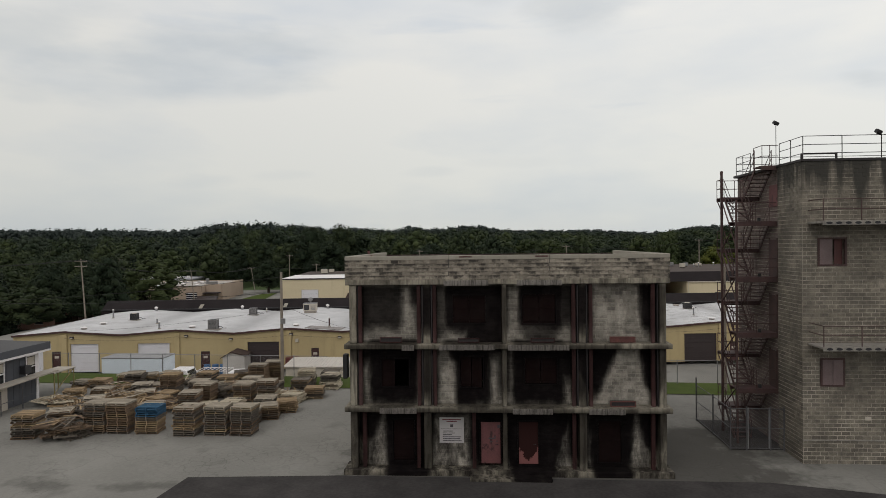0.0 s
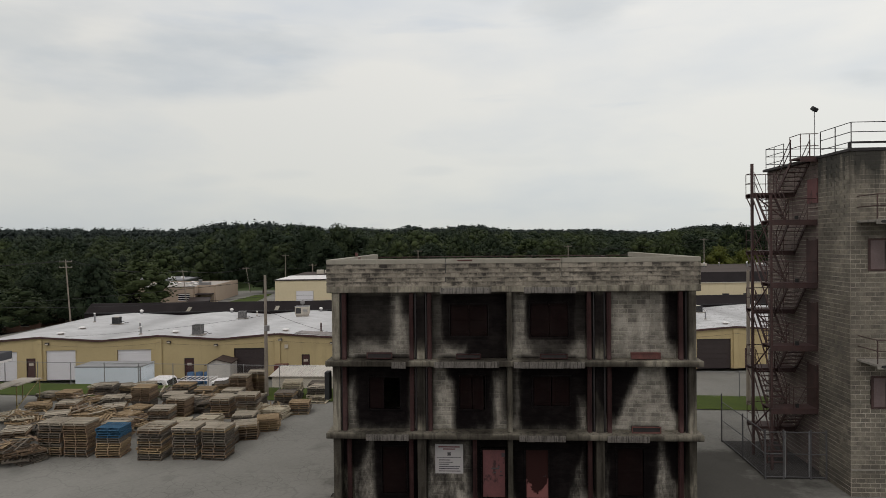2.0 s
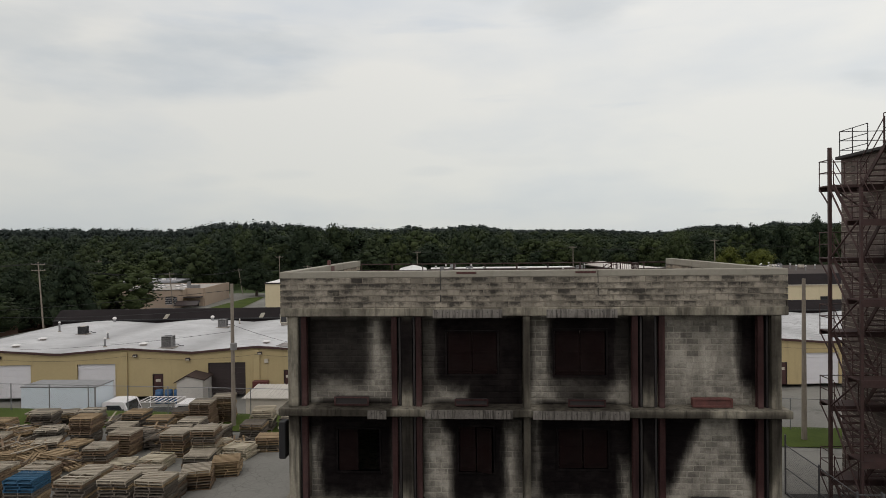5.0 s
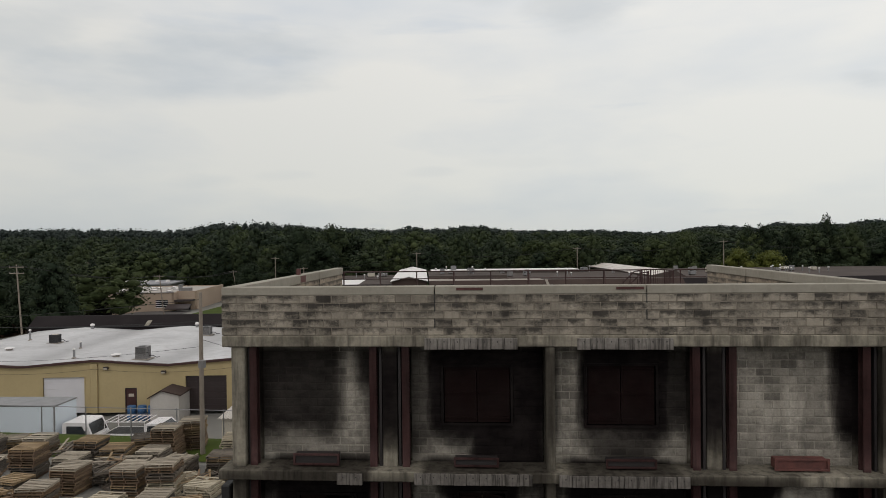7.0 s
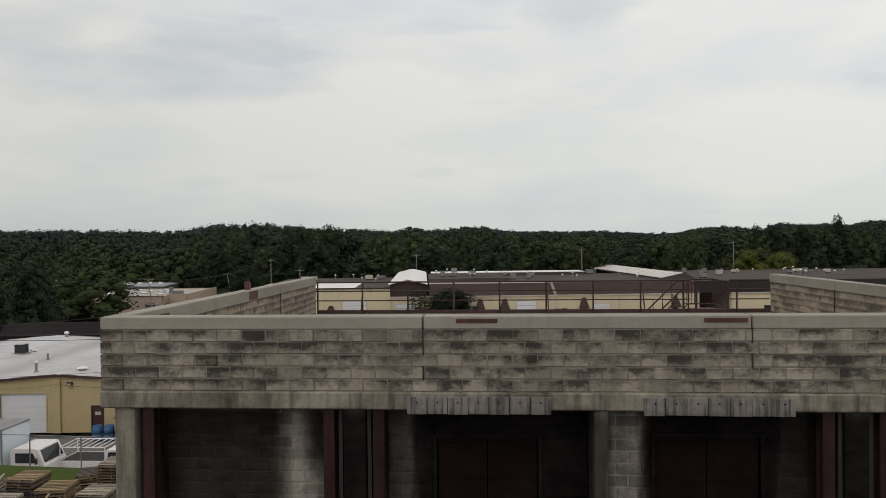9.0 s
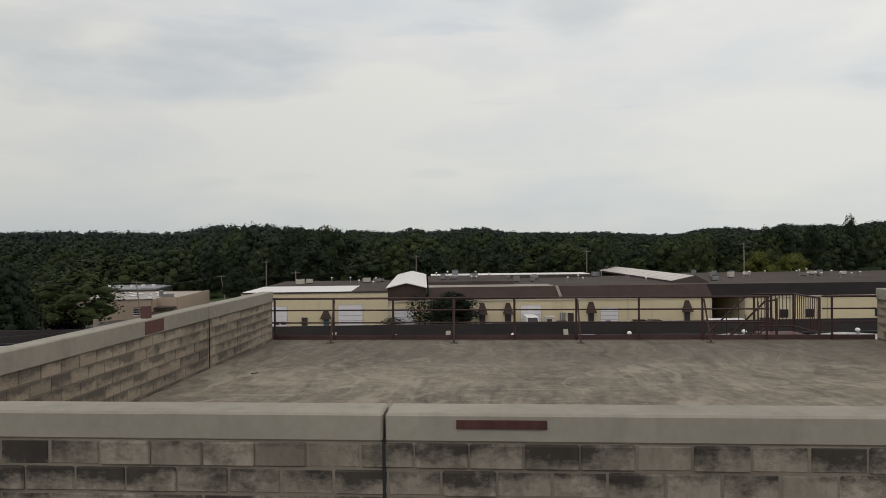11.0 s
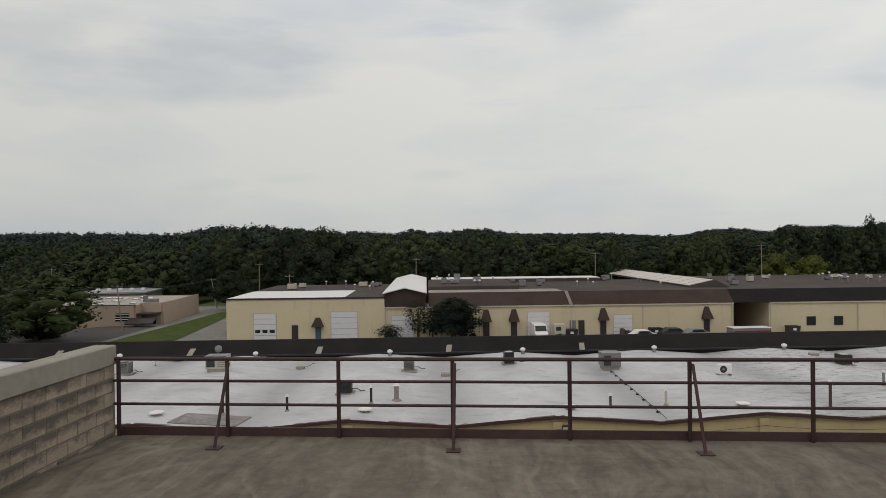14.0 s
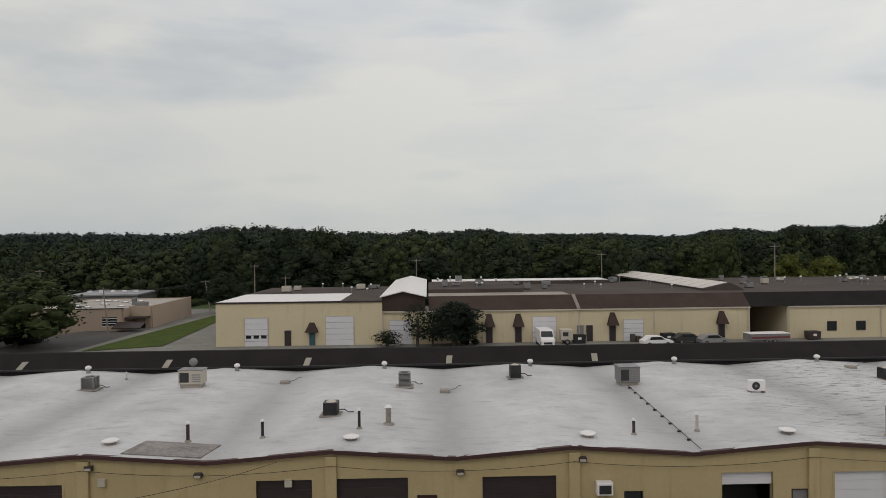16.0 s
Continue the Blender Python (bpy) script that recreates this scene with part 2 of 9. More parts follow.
SOOT = soot_group()


def with_soot(m, strength=1.0):
    nt = m.node_tree
    bs = nt.nodes["Principled BSDF"]
    link = bs.inputs["Base Color"].links[0]
    src = link.from_socket
    gn = node(nt, "ShaderNodeGroup")
    gn.node_tree = SOOT
    sp = world_pos(nt)
    sn = math_node(nt, "ADD", math_node(nt, "MULTIPLY", noise_tex(nt, sp, 1.6, 4.0, 0.65), 0.6), math_node(nt, "MULTIPLY", noise_tex(nt, stretch(nt, sp, (3.0, 3.0, 9.0)), 1.0, 4.0, 0.7), 0.4))
    ssep = node(nt, "ShaderNodeSeparateXYZ")
    nt.links.new(sp, ssep.inputs[0])
    sn = math_node(nt, "SUBTRACT", sn, math_node(nt, "MULTIPLY", math_node(nt, "LESS_THAN", ssep.outputs["Z"], 6.4), 0.07))
    sooty = mixc(nt, ramp(nt, sn, 0.40, 0.64), (0.0060, 0.0047, 0.0049), (0.0165, 0.0132, 0.0128))
    col = mixc(nt, math_node(nt, "MULTIPLY", gn.outputs[0], strength, clamp=True), src, sooty)
    nt.links.new(col, bs.inputs["Base Color"])
    clean = math_node(nt, "MULTIPLY_ADD", gn.outputs[0], -0.46, 0.5)
    nt.links.new(clean, bs.inputs["Specular IOR Level"])
    return m


def block_mat(name, base, dark, stain, random_from="object", soot=True, z_grade=5.5, piece=0.8):
    """Concrete masonry block: tint per block, noisy darkening that follows height within the block."""
    base, dark = ((c[0] * 1.03, c[1] * 0.985, c[2]) for c in (base, dark))
    m, nt, bs = new_mat(name)
    p = world_pos(nt)
    r = node(nt, "ShaderNodeObjectInfo").outputs["Random"] if random_from == "object" else node(nt, "ShaderNodeNewGeometry").outputs["Random Per Island"]
    n1 = noise_tex(nt, p, 0.5, 5.0, 0.6)
    n2 = noise_tex(nt, p, 22.0, 4.0, 0.65)
    n3 = noise_tex(nt, p, 3.1, 5.0, 0.7)
    col = mixc(nt, ramp(nt, math_node(nt, "ADD", math_node(nt, "MULTIPLY", n1, 0.7), math_node(nt, "MULTIPLY", n2, 0.3)), 0.36, 0.64), dark, base)
    val = node(nt, "ShaderNodeHueSaturation")
    nt.links.new(math_node(nt, "MULTIPLY_ADD", r, 0.30, 0.84), val.inputs["Value"])
    nt.links.new(col, val.inputs["Color"])
    col = val.outputs["Color"]
    r2 = math_node(nt, "FRACT", math_node(nt, "MULTIPLY", r, 37.0))
    if z_grade:
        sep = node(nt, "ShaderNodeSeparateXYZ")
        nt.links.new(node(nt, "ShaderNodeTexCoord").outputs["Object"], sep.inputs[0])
        up = math_node(nt, "MULTIPLY_ADD", sep.outputs["Z"], z_grade, 0.02)
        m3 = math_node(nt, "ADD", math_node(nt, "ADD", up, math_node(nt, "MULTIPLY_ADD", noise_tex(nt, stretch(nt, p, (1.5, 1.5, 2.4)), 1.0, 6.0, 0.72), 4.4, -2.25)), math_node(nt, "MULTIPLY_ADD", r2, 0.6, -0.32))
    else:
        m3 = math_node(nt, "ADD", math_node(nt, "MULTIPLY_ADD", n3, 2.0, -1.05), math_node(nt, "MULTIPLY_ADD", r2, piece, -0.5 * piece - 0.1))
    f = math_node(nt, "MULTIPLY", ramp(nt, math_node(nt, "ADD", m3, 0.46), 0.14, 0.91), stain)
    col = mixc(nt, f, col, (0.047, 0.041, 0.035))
    nt.links.new(col, bs.inputs["Base Color"])
    bs.inputs["Roughness"].default_value = 0.93
    bump(nt, bs, math_node(nt, "ADD", math_node(nt, "MULTIPLY", n2, 0.6), math_node(nt, "MULTIPLY", n3, 0.4)), 0.5, 0.012)
    return with_soot(m) if soot else m


M_CONC = with_soot(surface("cast_concrete", (0.40, 0.375, 0.295), (0.17, 0.155, 0.12), 0.9, 0.9, 11.0, 0.8, streak=((5.0, 5.0, 0.5), 0.46, 0.66, 0.8)))
M_COL = with_soot(surface("column_concrete", (0.40, 0.375, 0.295), (0.19, 0.175, 0.135), 0.9, 0.9, 11.0, 0.8, streak=((5.0, 5.0, 0.5), 0.46, 0.66, 0.8)), 0.86)
M_CAP = surface("coping_concrete", (0.335, 0.322, 0.268), (0.22, 0.208, 0.168), 0.9, 0.9, 9.0, 0.6, streak=((3.5, 3.5, 0.8), 0.56, 0.78, 0.3))
M_BLOCK = block_mat("weathered_block", (0.46, 0.42, 0.34), (0.30, 0.272, 0.217), 0.95, z_grade=4.0)
# Inner side faces: browner base, stronger darkening towards each block's top.
M_INBLOCK = block_mat("inner_parapet_block", (0.39, 0.335, 0.255), (0.22, 0.185, 0.14), 0.75, z_grade=7.0)
M_PANELBLOCK = block_mat("panel_block", (0.52, 0.495, 0.42), (0.30, 0.28, 0.235), 0.5, z_grade=-1.5)
M_MORTAR_P = surface("parapet_mortar", (0.25, 0.225, 0.18), (0.12, 0.105, 0.083), 0.95, 1.2, 16.0, 0.6)
M_MORTAR = with_soot(surface("mortar", (0.50, 0.475, 0.40), (0.28, 0.265, 0.22), 0.95, 1.5, 18.0, 0.6))
M_TOWER = block_mat("tower_block", (0.275, 0.252, 0.20), (0.105, 0.094, 0.073), 0.85, "island", False, 0.0, 0.30)
M_TOWERPIECE = block_mat("tower_block_piece", (0.275, 0.252, 0.20), (0.105, 0.094, 0.073), 0.85, "object", False, 0.0, 0.30)
# Side wall blocks by the stair: redder and darker than the front.
M_TOWERSIDE = block_mat("reddish_tower_block", (0.19, 0.15, 0.135), (0.115, 0.09, 0.08), 0.55, "island", False, 0.0, 0.25)
M_TMORTAR = surface("tower_mortar", (0.48, 0.445, 0.37), (0.17, 0.155, 0.125), 0.95, 0.7, 5.0, 0.95)
M_FADED = surface("faded_shutter_paint", (0.19, 0.145, 0.14), (0.11, 0.08, 0.078), 0.7, 1.5, 14.0, 0.7)
M_HOLLOW = surface("precast_plank", (0.30, 0.29, 0.255), (0.17, 0.16, 0.14), 0.9, 1.2, 10.0, 0.7, streak=((4, 4, 1.0), 0.5, 0.7, 0.5))


def with_runs(m, top, reach, strength):
    """Dark water runs below a roof edge."""
    nt = m.node_tree
    bs = nt.nodes["Principled BSDF"]
    src = bs.inputs["Base Color"].links[0].from_socket
    p = world_pos(nt)
    sep = node(nt, "ShaderNodeSeparateXYZ")
    nt.links.new(p, sep.inputs[0])
    n = noise_tex(nt, stretch(nt, p, (1.7, 1.7, 0.12)), 1.0, 4.0, 0.6)
    h = math_node(nt, "MULTIPLY_ADD", math_node(nt, "SUBTRACT", sep.outputs["Z"], top - reach), 0.55 / reach, -0.12, clamp=True)
    f = math_node(nt, "MULTIPLY", ramp(nt, math_node(nt, "ADD", n, h), 0.74, 0.92), strength)
    nt.links.new(mixc(nt, f, src, (0.022, 0.021, 0.018)), bs.inputs["Base Color"])
    return m


with_runs(M_TOWER, 15.05, 4.0, 0.9)
with_runs(M_TOWERPIECE, 15.05, 4.0, 0.9)
with_runs(M_TMORTAR, 15.05, 4.0, 0.9)
def with_grime(m, strength):
    """Broad dark weather stains lying along the courses."""
    nt = m.node_tree
    bs = nt.nodes["Principled BSDF"]
    src = bs.inputs["Base Color"].links[0].from_socket
    n = noise_tex(nt, stretch(nt, world_pos(nt), (0.55, 0.55, 1.1)), 1.0, 6.0, 0.68)
    nt.links.new(mixc(nt, math_node(nt, "MULTIPLY", ramp(nt, n, 0.46, 0.64), strength), src, (0.060, 0.055, 0.045)), bs.inputs["Base Color"])


for mat in (M_TOWER, M_TOWERPIECE, M_TMORTAR):
    with_grime(mat, 0.5)
M_RED = with_soot(surface("red_oxide_steel", (0.13, 0.045, 0.040), (0.065, 0.026, 0.023), 0.6, 1.5, 16.0, 0.7, 0.0, streak=((7, 7, 0.9), 0.5, 0.7, 0.5)), 1.0)
M_POST = with_soot(surface("red_oxide_post", (0.108, 0.050, 0.047), (0.045, 0.023, 0.022), 0.6, 1.2, 14.0, 0.7, 0.0, streak=((7, 7, 0.6), 0.48, 0.70, 0.7)), 0.62)
M_REDDOOR = surface("faded_red_paint", (0.17, 0.062, 0.062), (0.085, 0.033, 0.033), 0.65, 2.0, 14.0, 0.7, streak=((3, 3, 2.5), 0.58, 0.66, 0.9))
M_RUST = surface("rusty_steel", (0.088, 0.047, 0.043), (0.040, 0.025, 0.024), 0.7, 2.2, 20.0, 0.7, 0.2)
M_RAIL = surface("dark_rail_steel", (0.062, 0.028, 0.026), (0.03, 0.017, 0.016), 0.65, 2.2, 20.0, 0.7, 0.2)
M_DARKSTEEL = surface("dark_steel", (0.035, 0.03, 0.03), (0.018, 0.016, 0.016), 0.6, 2.0, 15.0, 0.6, 0.3)
M_GALV = surface("galvanised_steel", (0.30, 0.31, 0.31), (0.18, 0.185, 0.19), 0.5, 1.5, 13.0, 0.6, 0.6)
M_ASPHALT = surface("old_asphalt", (0.215, 0.205, 0.195), (0.145, 0.14, 0.132), 0.95, 0.12, 14.0, 0.7)
M_YELLOW = surface("yellow_painted_block", (0.455, 0.375, 0.20), (0.37, 0.305, 0.16), 0.85, 0.3, 6.0, 0.6, streak=((1.5, 1.5, 0.15), 0.55, 0.8, 0.3))
M_YELLOW2 = surface("pale_yellow_wall", (0.60, 0.535, 0.36), (0.52, 0.46, 0.305), 0.85, 0.15, 3.0, 0.6, streak=((1.0, 1.0, 0.15), 0.58, 0.8, 0.25))
M_FASCIA = plain("brown_fascia", (0.06, 0.025, 0.022), 0.6)
M_WHITEDOOR = plain("white_metal_door", (0.66, 0.67, 0.69), 0.5, 0.0, 0.05)
M_BROWNDOOR = plain("dark_brown_door", (0.035, 0.024, 0.024), 0.5)
M_SHINGLE = surface("dark_shingle", (0.024, 0.0205, 0.0215), (0.0135, 0.0115, 0.012), 0.9, 0.4, 9.0, 0.7)
M_SHINGLE2 = surface("brown_shingle", (0.070, 0.052, 0.045), (0.042, 0.031, 0.027), 0.9, 0.3, 7.0, 0.7)
M_TAR = surface("gravel_tar_roof", (0.100, 0.085, 0.076), (0.052, 0.044, 0.040), 0.95, 0.12, 5.0, 0.7)
for mat in (M_SHINGLE, M_SHINGLE2, M_TAR):
    mat.node_tree.nodes["Principled BSDF"].inputs["Specular IOR Level"].default_value = 0.12
M_GREYROOF = surface("worn_light_roof", (0.36, 0.335, 0.29), (0.16, 0.145, 0.125), 0.9, 0.12, 4.0, 0.8)
M_WHITEMETAL = plain("white_metal_roof", (0.74, 0.74, 0.72), 0.5, 0.0, 0.06)
M_TANBRICK = surface("tan_brick", (0.42, 0.34, 0.26), (0.31, 0.25, 0.19), 0.9, 0.1, 4.0, 0.6)
M_ACGREY = plain("grey_painted_metal", (0.21, 0.21, 0.205), 0.5, 0.0, 0.12)
M_ACDARK = plain("dark_fin_metal", (0.03, 0.03, 0.032), 0.5)
M_CREAM = plain("cream_metal", (0.50, 0.47, 0.39), 0.55, 0.0, 0.1)
M_WOODPOLE = surface("weathered_pole", (0.27, 0.24, 0.20), (0.17, 0.15, 0.12), 0.9, 0.8, 12.0, 0.7)
M_CABLE = plain("black_cable", (0.02, 0.02, 0.02), 0.6)
M_WHITEPAINT = plain("white_paint", (0.75, 0.75, 0.74), 0.4, 0.0, 0.04)
M_GLASSDARK = plain("dark_window_glass", (0.02, 0.024, 0.028), 0.12, 0.0, 0.1)
M_BLUE = plain("blue_plastic", (0.035, 0.12, 0.27), 0.5)
M_BLACK = plain("black_rubber", (0.015, 0.015, 0.016), 0.7)


# ---- geometry helpers ----
class Geo:
    """Collects faces of boxes, tubes and sheets for one mesh."""

    def __init__(self):
        self.v, self.f, self.weld = [], [], False

    def add(self, verts, faces):
        n = len(self.v)
        self.v += [tuple(p) for p in verts]
        self.f += [tuple(i + n for i in f) for f in faces]
        return self

    def box(self, x0, y0, z0, x1, y1, z1, m=None):
        v = [(x, y, z) for z in (z0, z1) for y in (y0, y1) for x in (x0, x1)]
        if m is not None:
            v = [m @ Vector(p) for p in v]
        return self.add(v, [(0, 2, 3, 1), (4, 5, 7, 6), (0, 1, 5, 4), (2, 6, 7, 3), (0, 4, 6, 2), (1, 3, 7, 5)])

    def cbox(self, x0, y0, z0, x1, y1, z1, c=0.02, m=None):
        """A box with chamfered edges."""
        v = []
        for sx in (0, 1):
            for sy in (0, 1):
                for sz in (0, 1):
                    p = [(x0, x1)[sx], (y0, y1)[sy], (z0, z1)[sz]]
                    d = [c if s == 0 else -c for s in (sx, sy, sz)]
                    for k in range(3):
                        v.append([p[i] + (0 if i == k else d[i]) for i in range(3)])
        if m is not None:
            v = [m @ Vector(p) for p in v]
        at = lambda sx, sy, sz, k: ((sx * 2 + sy) * 2 + sz) * 3 + k
        f = []
        for k in range(3):
            a, b = [i for i in range(3) if i != k]
            for s in (0, 1):
                q = []
                for ca, cb in ((0, 0), (1, 0), (1, 1), (0, 1)):
                    t = [0, 0, 0]
                    t[k], t[a], t[b] = s, ca, cb
                    q.append(at(*t, k))
                f.append(tuple(q if (s == 1) == (k != 1) else q[::-1]))
        for k in range(3):
            a, b = [i for i in range(3) if i != k]
            for ca in (0, 1):
                for cb in (0, 1):
                    lo, hi = [0, 0, 0], [0, 0, 0]
                    lo[k], hi[k] = 0, 1
                    lo[a] = hi[a] = ca
                    lo[b] = hi[b] = cb
                    f.append((at(*lo, a), at(*hi, a), at(*hi, b), at(*lo, b)))
        for sx in (0, 1):
            for sy in (0, 1):
                for sz in (0, 1):
                    f.append((at(sx, sy, sz, 0), at(sx, sy, sz, 1), at(sx, sy, sz, 2)))
        return self.add(v, f)

    def tube(self, p0, p1, r0, r1=None, n=8, caps=True):
        p0, p1 = Vector(p0), Vector(p1)
        r1 = r0 if r1 is None else r1
        d = (p1 - p0).normalized()
        a = d.orthogonal().normalized()
        b = d.cross(a)
        v = []
        for p, r in ((p0, r0), (p1, r1)):
            for i in range(n):
                t = 2 * math.pi * i / n
                v.append(p + r * (math.cos(t) * a + math.sin(t) * b))
        f = [(i, (i + 1) % n, n + (i + 1) % n, n + i) for i in range(n)]
        if caps:
            f += [tuple(range(n))[::-1], tuple(range(n, 2 * n))]
        return self.add(v, f)

    def path(self, points, r, n=6):
        """One bent tube through the points."""
        pts = [Vector(p) for p in points]
        v, ref = [], None
        for i, p in enumerate(pts):
            d = (pts[min(i + 1, len(pts) - 1)] - pts[max(i - 1, 0)]).normalized()
            if ref is None:
                ref = d.orthogonal().normalized()
            a = (ref - d * ref.dot(d)).normalized()
            ref = a
            b = d.cross(a)
            v += [p + r * (math.cos(2 * math.pi * k / n) * a + math.sin(2 * math.pi * k / n) * b) for k in range(n)]
        f = [(i * n + k, i * n + (k + 1) % n, (i + 1) * n + (k + 1) % n, (i + 1) * n + k) for i in range(len(pts) - 1) for k in range(n)]
        f += [tuple(range(n))[::-1], tuple(range((len(pts) - 1) * n, len(pts) * n))]
        return self.add(v, f)

    def prism(self, profile, y0, y1, axis="y"):
        """A closed profile of (a, z) pairs drawn along an axis."""
        k = len(profile)
        if axis == "y":
            v = [(a, y0, z) for a, z in profile] + [(a, y1, z) for a, z in profile]
        else:
            v = [(y0, a, z) for a, z in profile] + [(y1, a, z) for a, z in profile]
        f = [tuple(range(k)), tuple(range(2 * k - 1, k - 1, -1))]
        f += [(i, i + k, (i + 1) % k + k, (i + 1) % k) for i in range(k)]
        return self.add(v, f)

    def dome(self, c, r, h, n=12, rings=4):
        v = []
        for j in range(rings + 1):
            t = j / rings * math.pi / 2
            for i in range(n):
                s = 2 * math.pi * i / n
                v.append((c[0] + r * math.cos(t) * math.cos(s), c[1] + r * math.cos(t) * math.sin(s), c[2] + h * math.sin(t)))
        f = [(j * n + i, j * n + (i + 1) % n, (j + 1) * n + (i + 1) % n, (j + 1) * n + i) for j in range(rings) for i in range(n)]
        return self.add(v, f)

    def mesh(self, name, mat, m=None, smooth=False):
        me = bpy.data.meshes.new(name)
        v = self.v if m is None else [tuple(m @ Vector(p)) for p in self.v]
        me.from_pydata(v, [], self.f)
        b = bmesh.new()
        b.from_mesh(me)
        if self.weld:
            bmesh.ops.remove_doubles(b, verts=b.verts, dist=0.0005)
        bmesh.ops.recalc_face_normals(b, faces=b.faces)
        b.to_mesh(me)
        b.free()
        me.materials.append(mat)
        if smooth:
            me.polygons.foreach_set("use_smooth", [True] * len(me.polygons))
        return me


def thing(name, at, label="", category="", group="", kind=""):
    ob = new(name)
    ob.empty_display_size = 0.3
    ob.matrix_world = at if isinstance(at, Matrix) else Matrix.Translation(at)
    return tagged(ob, label, category, group, kind)


def hang(ob, parent):
    ob.parent = parent
    m = parent.matrix_basis.copy()
    if parent.parent is not None:
        m = parent.parent.matrix_basis @ parent.matrix_parent_inverse @ m
    ob.matrix_parent_inverse = m.inverted()
    return ob


def part(name, geo, mat, parent, label="", m=None, smooth=False, kind=""):
    """One mesh in world measures (or through m) under a thing or a part."""
    ob = new(name, geo.mesh(name, mat, m, smooth) if isinstance(geo, Geo) else geo)
    hang(ob, parent)
    return tagged(ob, label, kind=kind)


def solo(name, geo, mat, label, category, group="", kind="", m=None, smooth=False):
    ob = new(name, geo.mesh(name, mat, m, smooth))
    return tagged(ob, label, category, group, kind)


# shared blocks: 0.378 m long, 0.189 m high with the joint
BL, BH = 0.378, 0.189


def block_mesh(name, length, mat, axis="x"):
    h = BH - 0.012
    if axis == "x":
        g = Geo().cbox(-length / 2 + 0.006, -0.06, -h / 2, length / 2 - 0.006, 0.06, h / 2, 0.013)
    else:
        g = Geo().cbox(-0.06, -length / 2 + 0.006, -h / 2, 0.06, length / 2 - 0.006, h / 2, 0.008)
    return g.mesh(name, mat)


BLOCKS = {}


def put_block(mat, axis, length, at, parent):
    key = (mat.name, axis, round(length, 2))
    if key not in BLOCKS:
        BLOCKS[key] = block_mesh("block", max(round(length, 2), 0.06), mat, axis)
    ob = new("block", BLOCKS[key])
    ob.location = at
    hang(ob, parent)


def course_rows(a0, a1, z0, z1, holes=()):
    """Centres and lengths of blocks in running bond over a stretch, leaving out the holes."""
    out = []
    rows = max(1, round((z1 - z0) / BH))
    for r in range(rows):
        zc = z0 + (r + 0.5) * BH
        spans = [(a0, a1)]
        for h0, h1, b0, b1 in holes:
            if b0 - 0.02 < zc < b1 + 0.02:
                spans = [s for x0, x1 in spans for s in ((x0, min(x1, h0)), (max(x0, h1), x1)) if s[1] - s[0] > 0.07]
        for x0, x1 in spans:
            start = a0 - (BL / 2 if r % 2 else 0)
            k = math.floor((x0 - start) / BL)
            while start + k * BL < x1 - 0.05:
                b0, b1 = max(x0, start + k * BL), min(x1, start + (k + 1) * BL)
                if b1 - b0 > 0.06:
                    out.append(((b0 + b1) / 2, zc, b1 - b0))
                k += 1
    return out


# ---- ground ----
WA = radians(5.5)
SLOPE = math.tan(WA)


def smooth01(t):
    t = min(1.0, max(0.0, t))
    return t * t * (3 - 2 * t)


def gz(x, y):
    """Height of the ground: a level yard, a fall to the trading estate, hills far off."""
    b = y - SLOPE * x
    crest = y + 0.062 * x - 20.9
    z = -2.85 * smooth01(crest / 3.4) - 0.25 * smooth01((b - 40) / 60.0)
    z += 0.45 * smooth01((b - 62) / 22.0)
    z -= 4.0 * smooth01((-x - 74) / 24.0) * smooth01((b - 30) / 30.0)
    far = max(0.0, b - 200) / 600
    z += (15 + 5 * smooth01((x + 150) / 250)) * smooth01(far) * (0.75 + 0.5 * noise.noise(Vector((x / 330, y / 330, 3.7))))
    return z


def grid_sheet(name, xs, ys, mat, height, label, lift=0.0):
    v = [(x, y, height(x, y) + lift) for y in ys for x in xs]
    n = len(xs)
    f = [(j * n + i, j * n + i + 1, (j + 1) * n + i + 1, (j + 1) * n + i) for j in range(len(ys) - 1) for i in range(n - 1)]
    me = bpy.data.meshes.new(name)
    me.from_pydata(v, [], f)
    me.polygons.foreach_set("use_smooth", [True] * len(f))
    me.materials.append(mat)
    return tagged(new(name, me), label, "ground", kind="structure")


def spread(lo, hi, step, far, grow=1.25):
    mid = list(np.arange(lo, hi + 0.01, step))
    out, d = [], step
    x = hi
    while x < far:
        d *= grow
        x += d
        out.append(x)
    left, d, x = [], step, lo
    while x > -far:
        d *= grow
        x -= d
        left.append(x)
    return left[::-1] + mid + out


